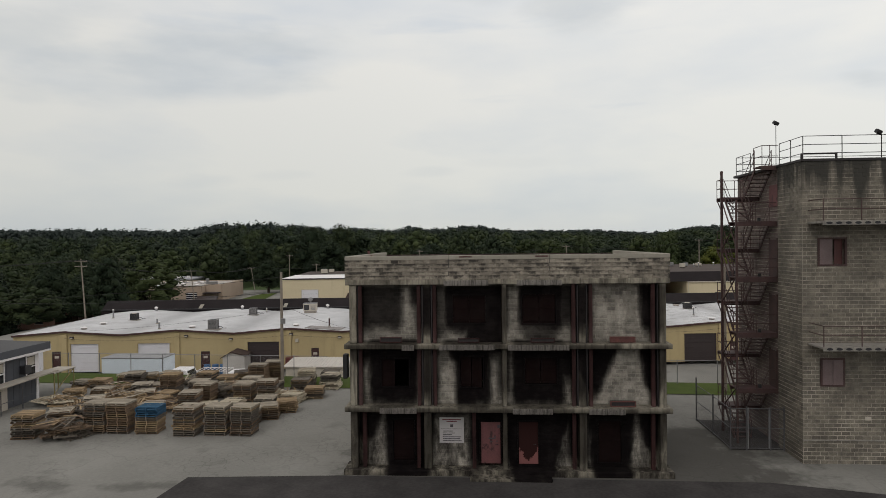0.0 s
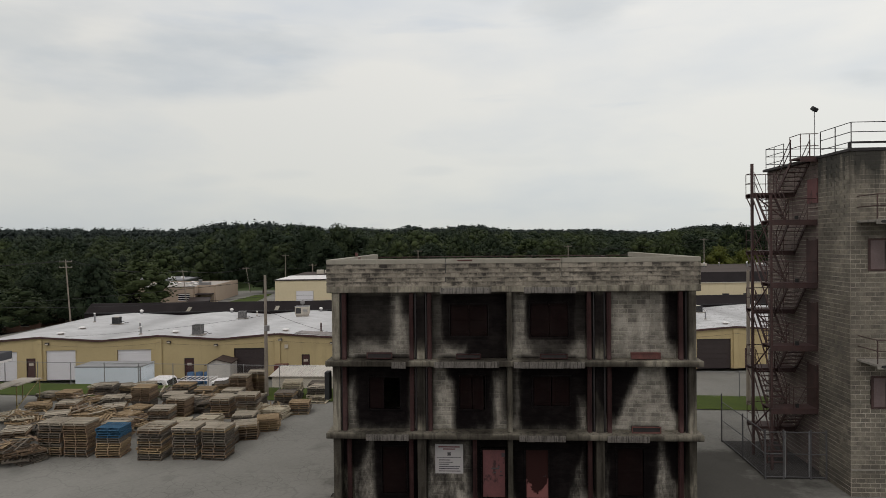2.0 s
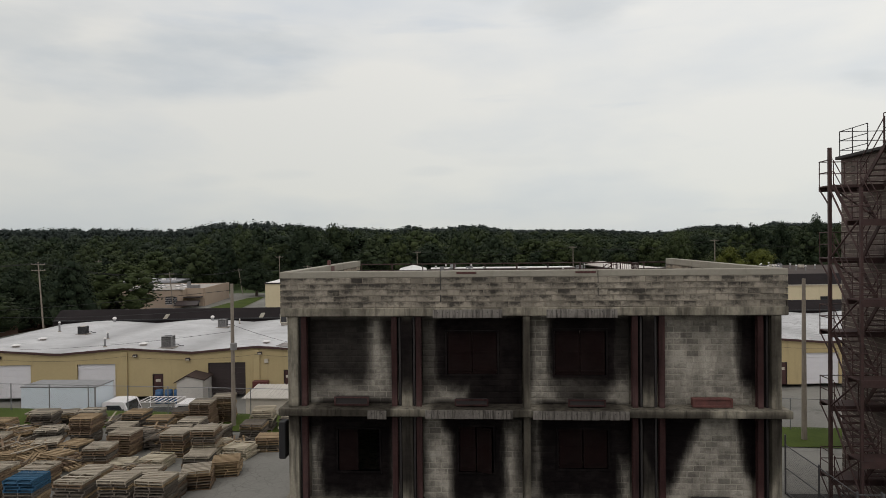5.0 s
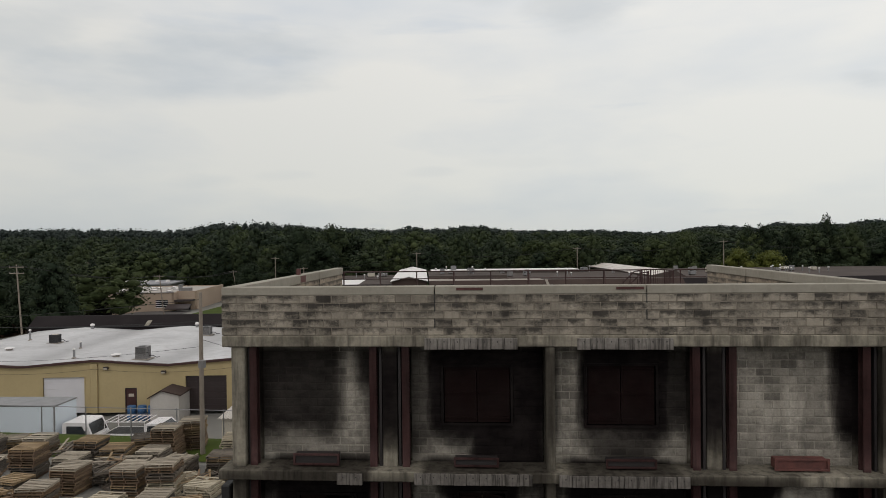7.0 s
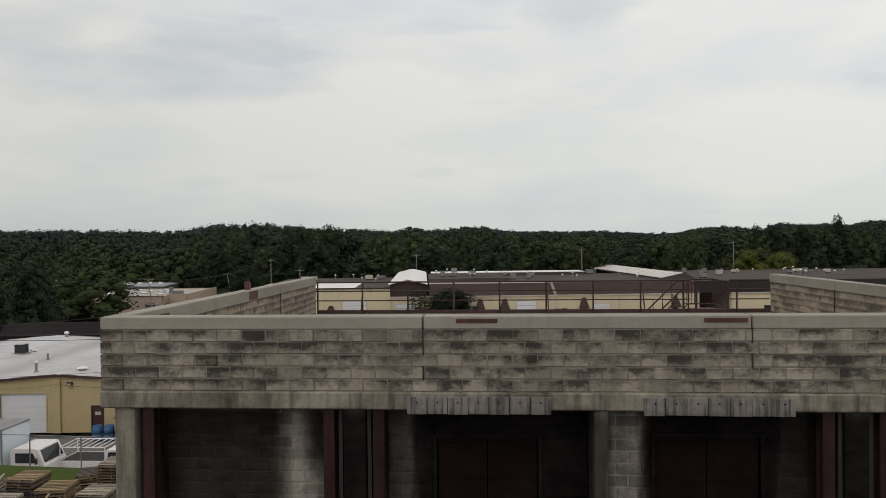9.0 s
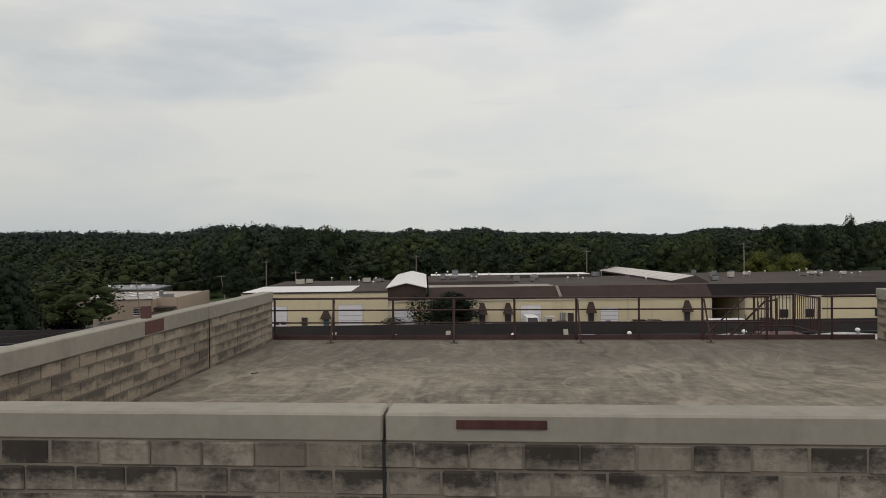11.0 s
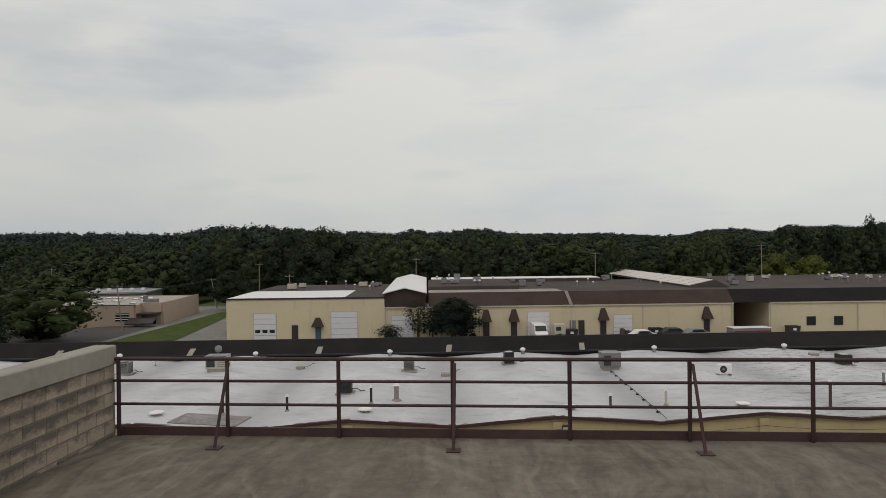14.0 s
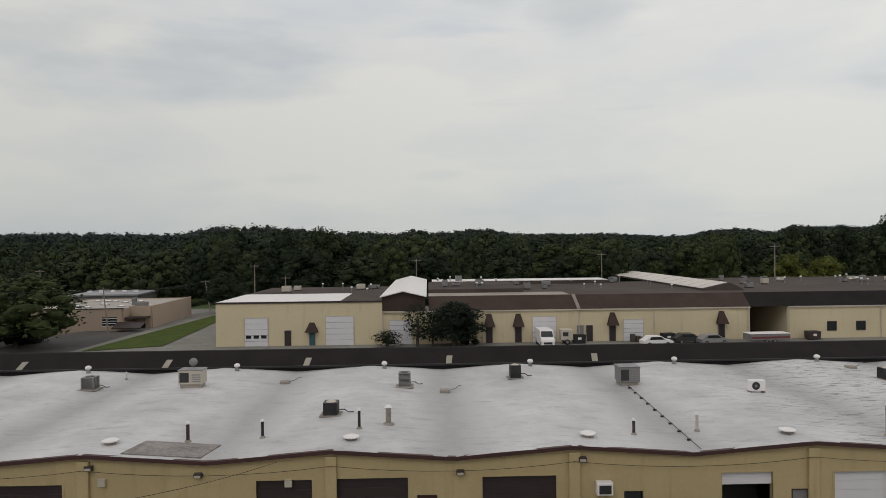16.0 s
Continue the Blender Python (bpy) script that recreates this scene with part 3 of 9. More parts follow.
def ground_material():
    m, nt, bs = new_mat("yard_and_fields")
    p = world_pos(nt)
    sep = node(nt, "ShaderNodeSeparateXYZ")
    nt.links.new(p, sep.inputs[0])
    n1 = noise_tex(nt, p, 0.11, 6.0, 0.6)
    n2 = noise_tex(nt, p, 5.0, 5.0, 0.7)
    n3 = noise_tex(nt, p, 40.0, 3.0, 0.6)
    asphalt = mixc(nt, ramp(nt, math_node(nt, "ADD", math_node(nt, "MULTIPLY", n1, 0.7), math_node(nt, "MULTIPLY", n2, 0.3)), 0.36, 0.62), (0.150, 0.143, 0.131), (0.232, 0.222, 0.205))
    asphalt = mixc(nt, math_node(nt, "MULTIPLY", ramp(nt, n3, 0.35, 0.65), 0.25), asphalt, (0.25, 0.24, 0.22))
    vor = node(nt, "ShaderNodeTexVoronoi", feature="DISTANCE_TO_EDGE")
    vor.inputs["Scale"].default_value = 0.28
    warp = node(nt, "ShaderNodeVectorMath", operation="ADD")
    wn2 = node(nt, "ShaderNodeTexNoise")
    wn2.inputs["Scale"].default_value = 0.9
    nt.links.new(p, wn2.inputs["Vector"])
    nt.links.new(p, warp.inputs[0])
    nt.links.new(wn2.outputs["Color"], warp.inputs[1])
    nt.links.new(warp.outputs[0], vor.inputs["Vector"])
    crack = math_node(nt, "MULTIPLY", ramp(nt, vor.outputs["Distance"], 0.004, 0.014, (1, 1, 1), (0, 0, 0)), ramp(nt, n1, 0.46, 0.6))
    asphalt = mixc(nt, math_node(nt, "MULTIPLY", crack, 0.17), asphalt, (0.045, 0.043, 0.04))
    fine = node(nt, "ShaderNodeTexVoronoi", feature="DISTANCE_TO_EDGE")
    fine.inputs["Scale"].default_value = 1.5
    nt.links.new(warp.outputs[0], fine.inputs["Vector"])
    craze = math_node(nt, "MULTIPLY", ramp(nt, fine.outputs["Distance"], 0.012, 0.05, (1, 1, 1), (0, 0, 0)), ramp(nt, noise_tex(nt, p, 0.16, 3.0, 0.6), 0.48, 0.60))
    asphalt = mixc(nt, math_node(nt, "MULTIPLY", craze, 0.28), asphalt, (0.05, 0.048, 0.044))
    oil = ramp(nt, noise_tex(nt, p, 0.42, 4.0, 0.5), 0.60, 0.72)
    asphalt = mixc(nt, math_node(nt, "MULTIPLY", oil, 0.35), asphalt, (0.06, 0.057, 0.053))
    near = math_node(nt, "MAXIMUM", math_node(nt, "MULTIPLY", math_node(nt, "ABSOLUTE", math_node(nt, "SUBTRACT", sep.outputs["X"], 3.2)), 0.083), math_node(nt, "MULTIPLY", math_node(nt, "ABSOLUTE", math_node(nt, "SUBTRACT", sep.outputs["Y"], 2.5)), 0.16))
    # Ground darkens around the building and towards the tower, with a ragged edge.
    near_dark = ramp(nt, math_node(nt, "ADD", near, math_node(nt, "MULTIPLY_ADD", noise_tex(nt, p, 0.5, 5.0, 0.65), 1.1, -0.55)), 0.74, 1.14, (1, 1, 1), (0, 0, 0))
    asphalt = mixc(nt, math_node(nt, "MULTIPLY", near_dark, 0.76), asphalt, (0.045, 0.041, 0.037))
    gully = math_node(nt, "ADD", math_node(nt, "ABSOLUTE", math_node(nt, "ADD", sep.outputs["Y"], 2.0)), math_node(nt, "MULTIPLY_ADD", noise_tex(nt, p, 0.35, 4.0, 0.6), 5.0, -2.1))
    asphalt = mixc(nt, math_node(nt, "MULTIPLY", ramp(nt, gully, 0.1, 0.9, (1, 1, 1), (0, 0, 0)), 0.5), asphalt, (0.055, 0.052, 0.047))
    field = mixc(nt, ramp(nt, n2, 0.35, 0.65), (0.035, 0.055, 0.02), (0.07, 0.095, 0.035))
    b = math_node(nt, "SUBTRACT", sep.outputs["Y"], math_node(nt, "MULTIPLY", sep.outputs["X"], SLOPE))
    beyond = ramp(nt, math_node(nt, "MULTIPLY_ADD", math_node(nt, "SUBTRACT", b, 165.0), 0.05, 0.5), 0.4, 0.6)
    side = ramp(nt, math_node(nt, "MULTIPLY_ADD", math_node(nt, "SUBTRACT", math_node(nt, "ABSOLUTE", sep.outputs["X"]), 120.0), 0.05, 0.5), 0.4, 0.6)
    nt.links.new(mixc(nt, math_node(nt, "MAXIMUM", beyond, side), asphalt, field), bs.inputs["Base Color"])
    bs.inputs["Roughness"].default_value = 0.95
    bump(nt, bs, math_node(nt, "SUBTRACT", n3, crack), 0.35, 0.012)
    return m


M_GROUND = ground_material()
M_GRASS = surface("mown_grass", (0.066, 0.094, 0.015), (0.034, 0.053, 0.010), 0.95, 0.35, 8.0, 0.7)
M_NEWTAR = surface("newer_dark_asphalt", (0.060, 0.057, 0.055), (0.028, 0.027, 0.026), 0.95, 0.5, 6.0, 0.9)
for mat in (M_GRASS, M_NEWTAR, M_GROUND):
    mat.node_tree.nodes["Principled BSDF"].inputs["Specular IOR Level"].default_value = 0.15
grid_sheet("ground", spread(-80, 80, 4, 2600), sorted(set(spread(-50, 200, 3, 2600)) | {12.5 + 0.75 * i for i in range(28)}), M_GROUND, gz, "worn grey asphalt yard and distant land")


def strip_sheet(name, near, far, mat, label, lift, steps=24, nx=60):
    """A sheet on the ground between two lines of (x, y) points."""
    def along(line, t):
        k = t * (len(line) - 1)
        i = min(int(k), len(line) - 2)
        a, b = Vector(line[i]), Vector(line[i + 1])
        return a.lerp(b, k - i)
    v, f = [], []
    for j in range(steps + 1):
        for i in range(nx + 1):
            p = along(near, i / nx).lerp(along(far, i / nx), j / steps)
            v.append((p.x, p.y, gz(p.x, p.y) + lift))
    n = nx + 1
    f = [(j * n + i, j * n + i + 1, (j + 1) * n + i + 1, (j + 1) * n + i) for j in range(steps) for i in range(nx)]
    me = bpy.data.meshes.new(name)
    me.from_pydata(v, [], f)
    me.materials.append(mat)
    return tagged(new(name, me), label, "ground", kind="structure")


strip_sheet("road", [(-15.8, -4.5), (40, -4.5)], [(-15.4, -0.8), (-8.0, -0.33), (12.0, -0.60), (24.0, -3.9), (40, -4.4)], M_NEWTAR, "newer dark asphalt strip before the building", 0.012, 6, 80)
strip_sheet("road_near", [(-19, -30), (40, -30)], [(-15.8, -4.5), (40, -4.5)], M_NEWTAR, "newer dark asphalt drive", 0.012, 12, 40)
def crest_y(x, c):
    return 20.9 - 0.062 * x + c


for n, (x0, x1) in enumerate(((-62, -9.0), (-9.0, 62))):
    strip_sheet(f"grass_verge_{n + 1}", [(x, crest_y(x, -3.8)) for x in (x0, (x0 + x1) / 2, x1)], [(x, crest_y(x, 0.9)) for x in (x0, (x0 + x1) / 2, x1)], M_GRASS, "mown green grass verge behind the yard", 0.05)
strip_sheet("grass_verge_3", [(-61.5, 95.5), (-51.8, 100.5)], [(-62.5, 142), (-59.0, 145)], M_GRASS, "sloping green lawn beside the access lane", 0.09)

M_CARPARK = surface("dark_car_park_asphalt", (0.080, 0.075, 0.071), (0.052, 0.049, 0.046), 0.95, 0.2, 10.0, 0.7)
strip_sheet("car_park", [(-98, 88), (-63.0, 95.0)], [(-98, 120), (-64.5, 118)], M_CARPARK, "dark asphalt car park before the brick building", 0.03)


# ---- burn building: three storeys of block panels in a concrete frame ----
W, D = 7.785, 11.7
ROOF_Z, TOP = 9.35, 10.6
burn = thing("training_building", (0, 5.8, 0), "soot-blackened three-storey concrete block fire training building", "building")

g = Geo().cbox(-W - 0.1, -0.25, -0.05, W + 0.1, 1.0, 0.27, 0.03)
part("base_slab", g, M_CONC, burn, "worn concrete plinth slab")
LEDGES = ((3.05, 3.30), (6.10, 6.34))
for z0, z1 in LEDGES:
    part("ledge", Geo().cbox(-W - 0.03, -0.22, z0, W + 0.03, 0.9, z1, 0.02), M_COL, burn, "stained concrete floor ledge")
part("lintel_beam", Geo().cbox(-W + 0.02, -0.06, 9.19, W - 0.02, 0.9, 9.455, 0.02), M_CONC, burn)
# side, rear and inner walls
part("side_wall", Geo().box(-W + 0.02, 0.9, 0, -W + 0.3, D, 9.19), M_CONC, burn)
part("side_wall", Geo().box(W - 0.3, 0.9, 0, W - 0.02, D, 9.19), M_CONC, burn)
part("rear_wall", Geo().box(-W + 0.3, D - 0.3, 0, W - 0.3, D, 9.19), M_CONC, burn)
def slab_mat():
    m, nt, bs = new_mat("roof_slab")
    p = world_pos(nt)
    wn2 = node(nt, "ShaderNodeTexNoise")
    wn2.inputs["Scale"].default_value, wn2.inputs["Detail"].default_value = 0.35, 3.0
    nt.links.new(p, wn2.inputs["Vector"])
    warp = node(nt, "ShaderNodeVectorMath", operation="MULTIPLY_ADD")
    nt.links.new(wn2.outputs["Color"], warp.inputs[0])
    warp.inputs[1].default_value = (1.5, 0.5, 0)
    nt.links.new(p, warp.inputs[2])
    q = warp.outputs[0]
    n1 = noise_tex(nt, p, 0.4, 6.0, 0.65)
    n2 = noise_tex(nt, stretch(nt, q, (4.5, 0.38, 1.0)), 1.0, 5.0, 0.7)
    n4 = noise_tex(nt, stretch(nt, q, (0.5, 5.0, 1.0)), 1.0, 5.0, 0.7)
    n3 = noise_tex(nt, p, 8.0, 5.0, 0.65)
    col = mixc(nt, ramp(nt, math_node(nt, "ADD", math_node(nt, "MULTIPLY", n1, 0.65), math_node(nt, "MULTIPLY", n3, 0.35)), 0.36, 0.64), (0.128, 0.104, 0.079), (0.248, 0.207, 0.160))
    col = mixc(nt, math_node(nt, "MULTIPLY", math_node(nt, "MULTIPLY", ramp(nt, n2, 0.52, 0.72), ramp(nt, noise_tex(nt, p, 0.22, 2.0, 0.5), 0.42, 0.56)), 0.65), col, (0.33, 0.29, 0.225))
    col = mixc(nt, math_node(nt, "MULTIPLY", math_node(nt, "MULTIPLY", ramp(nt, n4, 0.54, 0.70), ramp(nt, noise_tex(nt, p, 0.3, 2.0, 0.5), 0.44, 0.58)), 0.6), col, (0.33, 0.29, 0.225))
    col = mixc(nt, math_node(nt, "MULTIPLY", math_node(nt, "MULTIPLY", ramp(nt, n2, 0.30, 0.46, (1, 1, 1), (0, 0, 0)), ramp(nt, noise_tex(nt, p, 0.22, 2.0, 0.5), 0.42, 0.56)), 0.8), col, (0.055, 0.05, 0.04))
    col = mixc(nt, math_node(nt, "MULTIPLY", ramp(nt, noise_tex(nt, p, 0.55, 5.0, 0.7), 0.53, 0.70), 0.6), col, (0.062, 0.050, 0.039))
    for seed, scale, lo, tone, amount in ((0.0, 0.55, 0.012, (0.075, 0.062, 0.047), 0.65), (7.0, 0.8, 0.014, (0.36, 0.315, 0.245), 0.5), (13.0, 1.2, 0.012, (0.33, 0.29, 0.225), 0.35)):
        shift = node(nt, "ShaderNodeVectorMath", operation="ADD")
        nt.links.new(q, shift.inputs[0])
        shift.inputs[1].default_value = (seed, seed * 1.7, 0)
        drag = noise_tex(nt, stretch(nt, shift.outputs[0], (scale, scale * 0.55, 1.0)), 1.0, 3.0, 0.45, 0.6)
        line = ramp(nt, math_node(nt, "ABSOLUTE", math_node(nt, "SUBTRACT", drag, 0.5)), lo, lo * 2.6, (1, 1, 1), (0, 0, 0))
        worn = ramp(nt, noise_tex(nt, shift.outputs[0], 0.7, 4.0, 0.6), 0.44, 0.62)
        col = mixc(nt, math_node(nt, "MULTIPLY", math_node(nt, "MULTIPLY", line, worn), amount), col, tone)
    grit = noise_tex(nt, p, 3.2, 6.0, 0.78)
    col = mixc(nt, math_node(nt, "MULTIPLY", ramp(nt, grit, 0.50, 0.68), 0.42), col, (0.34, 0.295, 0.228))
    col = mixc(nt, math_node(nt, "MULTIPLY", ramp(nt, grit, 0.34, 0.48, (1, 1, 1), (0, 0, 0)), 0.40), col, (0.075, 0.062, 0.047))
    sep = node(nt, "ShaderNodeSeparateXYZ")
    nt.links.new(p, sep.inputs[0])
    # Deck darkens towards the rear edge, broken up by noise.
    rear_dark = ramp(nt, math_node(nt, "ADD", math_node(nt, "MULTIPLY_ADD", sep.outputs["Y"], 0.25, -2.02), noise_tex(nt, p, 0.8, 5.0, 0.7)), 0.50, 0.85)
    col = mixc(nt, math_node(nt, "MULTIPLY", math_node(nt, "MULTIPLY", rear_dark, math_node(nt, "MULTIPLY_ADD", n2, -1.1, 1.35, clamp=True)), 0.62), col, (0.062, 0.048, 0.038))
    nt.links.new(col, bs.inputs["Base Color"])
    bs.inputs["Roughness"].default_value = 0.9
    bump(nt, bs, math_node(nt, "ADD", n3, math_node(nt, "MULTIPLY", n2, 0.5)), 0.4, 0.015)
    return m


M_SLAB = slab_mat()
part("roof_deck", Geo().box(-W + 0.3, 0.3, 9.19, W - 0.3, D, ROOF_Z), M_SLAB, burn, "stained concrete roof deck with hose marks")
# dividing floors behind the openings
for z in (3.2, 6.25):
    part("floor_slab", Geo().box(-W + 0.3, 0.9, z - 0.12, W - 0.3, D - 0.3, z), M_CONC, burn)

COLS = [(-7.56, -7.24), (-0.16, 0.05), (7.28, 7.58)]
for z0, z1 in ((0.27, 3.05), (3.30, 6.10), (6.34, 9.19)):
    for c0, c1 in COLS:
        part("column", Geo().cbox(c0, 0.0, z0, c1, 0.62, z1, 0.015), M_COL, burn)
    low = z0 < 1
    for c0, c1 in ((-3.97, -3.62), (3.5, 3.84)):
        part("column", Geo().cbox(c0, 0.12 if not low else 0.0, z0, c1, 0.62, z1, 0.015), M_COL if low else M_CONC, burn)
# red oxide steel posts beside the panels
for z0, z1, xs in ((6.34, 9.19, (-7.07, -4.19, -3.42, 3.26, 4.07, 7.0)), (3.30, 6.10, (-7.07, -4.19, -3.42, 3.26, 4.07, 7.0)), (0.27, 3.05, (-6.9, -4.25, -1.55, 3.26, 6.98))):
    for x in xs:
        half = [(-0.085, 0.10), (0.085, 0.10), (0.085, 0.13), (0.012, 0.13), (0.012, 0.27), (0.085, 0.27), (0.085, 0.30), (-0.085, 0.30), (-0.085, 0.27), (-0.012, 0.27), (-0.012, 0.13), (-0.085, 0.13)]
        g = Geo().add([(x + a, b, z) for z in (z0, z1) for a, b in half], [tuple(range(11, -1, -1)), tuple(range(12, 24))] + [(i, (i + 1) % 12, 12 + (i + 1) % 12, 12 + i) for i in range(12)])
        part("steel_post", g, M_POST, burn, "red oxide steel post")
# dark strips added to darken the gaps on either side of the grey columns
for z0, z1 in ((3.30, 6.10), (6.34, 9.19)):
    for x in (-4.02, -3.57, 3.45, 3.89, -7.19, 7.22):
        part("slot_rail", Geo().box(x - 0.03, 0.16, z0, x + 0.03, 0.5, z1), M_DARKSTEEL, burn)


def shutter(x0, x1, z0, z1, y, parent, mat, opened=0.0):
    prof = [(0.035, z0), (0.035, z1), (0.0, z1)]
    for z in (z1 - 0.14, (z0 + z1) / 2, z0 + 0.08):
        prof += [(0.0, z + 0.06), (-0.02, z + 0.055), (-0.02, z + 0.005), (0.0, z)]
    prof.append((0.0, z0))
    g = Geo().prism(prof, 0, x1 - x0, "x")
    m = pose(x0, y, 0, 0, 0, -opened)
    s = part("shutter", g, mat, parent, "", m)
    return s


def opening(x0, x1, z0, z1, y, parent, leaves, name="window"):
    """A steel-framed opening with shutter leaves: spans and how far each stands open."""
    g = Geo()
    t = 0.06
    g.box(x0 - t, y - 0.05, z0 - t, x1 + t, y + 0.12, z0).box(x0 - t, y - 0.05, z1, x1 + t, y + 0.12, z1 + t)
    g.box(x0 - t, y - 0.05, z0, x0, y + 0.12, z1).box(x1, y - 0.05, z0, x1 + t, y + 0.12, z1)
    w = part(name, g, M_RED, parent, "scorched steel-framed opening")
    for a, b, o, mat in leaves:
        shutter(a, b, z0 + 0.01, z1 - 0.01, y + 0.02, w, mat, o)
    return w


# panels: x0, x1, z0, z1 and the holes in them
PANELS = [
    (-6.97, -4.29, 6.34, []), (-3.33, -0.18, 6.34, [(-2.55, -0.95, 7.28, 8.62)]), (0.07, 3.16, 6.34, [(0.85, 2.45, 7.25, 8.66)]), (4.17, 6.90, 6.34, []),
    (-6.97, -4.29, 3.30, [(-6.1, -4.75, 4.15, 5.5)]), (-3.33, -0.18, 3.30, [(-2.2, -1.1, 4.15, 5.6)]), (0.07, 3.16, 3.30, [(0.95, 2.5, 4.3, 5.55)]), (4.17, 6.90, 3.30, []),
    (-6.78, -4.35, 0.27, [(-5.55, -4.5, 0.5, 2.5)]), (-3.6, -1.65, 0.27, []), (0.07, 3.16, 0.27, [(0.62, 1.55, 0.38, 2.45)]), (3.84, 6.88, 0.27, [(4.45, 5.55, 0.5, 2.5)]),
]
PY = 0.52
for x0, x1, z0, holes in PANELS:
    z1 = z0 + 15 * BH + (0.0 if z0 > 1 else -BH * 0.3)
    g = Geo()
    xs = sorted({x0, x1} | {h for hole in holes for h in hole[:2]})
    for a, b in zip(xs[:-1], xs[1:]):
        cut = [h for h in holes if h[0] <= a and b <= h[1]]
        if cut:
            g.box(a, PY, z0, b, PY + 0.2, cut[0][2]).box(a, PY, cut[0][3], b, PY + 0.2, z1)
        else:
            g.box(a, PY, z0, b, PY + 0.2, z1)
    g.weld = True
    panel = part("panel_wall", g, M_MORTAR, burn)
    for c, zc, ln in course_rows(x0, x1, z0, z1 - 0.05, [(h[0] - 0.06, h[1] + 0.06, h[2] - 0.06, h[3] + 0.06) for h in holes]):
        put_block(M_PANELBLOCK, "x", ln, (c, PY + random.uniform(0.049, 0.056), zc), panel)
# closed top-right panels behind columns
for z0, z1 in ((3.30, 6.10), (6.34, 9.19)):
    for x0, x1 in ((-4.29, -3.33), (3.16, 4.17), (-7.25, -6.97), (6.9, 7.28)):
        part("infill_wall", Geo().box(x0, PY + 0.06, z0, x1, PY + 0.2, z1), M_CONC, burn)
for x0, x1 in ((-7.25, -6.78), (-4.35, -3.6), (-1.65, -1.3), (-0.2, 0.07), (3.16, 3.84), (6.88, 7.28), (-1.3, -0.2)):
    part("infill_wall", Geo().box(x0, PY + 0.06, 0.27 if x0 != -1.3 else 2.5, x1, PY + 0.2, 3.05), M_CONC, burn)

M_SCORCHED = with_soot(surface("scorched_shutter_paint", (0.0150, 0.0062, 0.0056), (0.0075, 0.0042, 0.0040), 0.95, 1.4, 12.0, 0.8), 0.45)
opening(-2.55, -0.95, 7.28, 8.62, PY, burn, [(-2.53, -1.76, 0, M_SCORCHED), (-1.74, -0.97, 0, M_SCORCHED)])
opening(0.85, 2.45, 7.25, 8.66, PY, burn, [(0.87, 1.64, 0, M_SCORCHED), (1.66, 2.43, 0, M_SCORCHED)])
opening(-6.1, -4.75, 4.15, 5.5, PY, burn, [(-6.08, -5.45, 0, M_SCORCHED)])
opening(-2.2, -1.1, 4.15, 5.6, PY, burn, [(-2.18, -1.67, 0, M_SCORCHED), (-1.63, -1.12, 25, M_SCORCHED)])
opening(0.95, 2.5, 4.3, 5.55, PY, burn, [(0.97, 1.7, 0, M_SCORCHED), (1.74, 2.48, 0, M_SCORCHED)])
opening(-5.55, -4.5, 0.5, 2.5, PY, burn, [(-5.53, -4.52, 0, M_SCORCHED)], "doorway")
opening(4.45, 5.55, 0.5, 2.5, PY, burn, [(4.47, 5.53, 0, M_SCORCHED)], "doorway")


def leaf_door(x0, x1, z0, z1, y, parent, mat, label):
    g = Geo().cbox(x0, y, z0, x1, y + 0.05, z1, 0.008)
    d = part("door", g, mat, parent, label)
    part("handle", Geo().tube((x1 - 0.12, y - 0.06, z0 + 0.95), (x1 - 0.12, y, z0 + 0.95), 0.02).tube((x1 - 0.12, y - 0.06, z0 + 0.95), (x1 - 0.24, y - 0.06, z0 + 0.95), 0.014), M_DARKSTEEL, d)
    part("frame", Geo().box(x0 - 0.07, y - 0.04, z0, x0, y + 0.12, z1 + 0.07).box(x1, y - 0.04, z0, x1 + 0.07, y + 0.12, z1 + 0.07).box(x0, y - 0.04, z1, x1, y + 0.12, z1 + 0.07), M_RED, d)


M_BURNTDOOR, nt, bs = new_mat("scorched_red_door")
_p = world_pos(nt)
_s = node(nt, "ShaderNodeSeparateXYZ")
nt.links.new(_p, _s.inputs[0])
_e = math_node(nt, "ADD", math_node(nt, "MULTIPLY", math_node(nt, "ABSOLUTE", math_node(nt, "SUBTRACT", _s.outputs["X"], 1.08)), 1.3), math_node(nt, "MULTIPLY_ADD", _s.outputs["Z"], -0.75, 0.75))
_e = math_node(nt, "ADD", _e, math_node(nt, "MULTIPLY_ADD", noise_tex(nt, _p, 5.0, 4.0), 0.6, -0.3))
nt.links.new(mixc(nt, ramp(nt, _e, 0.42, 0.48), (0.024, 0.008, 0.007), (0.20, 0.08, 0.075)), bs.inputs["Base Color"])
bs.inputs["Roughness"].default_value = 0.85
bs.inputs["Specular IOR Level"].default_value = 0.15
leaf_door(-1.22, -0.28, 0.38, 2.42, 0.5, burn, M_REDDOOR, "faded red steel door with black stencilled marks")
leaf_door(0.62, 1.55, 0.38, 2.42, 0.5, burn, M_BURNTDOOR, "scorched red steel door")

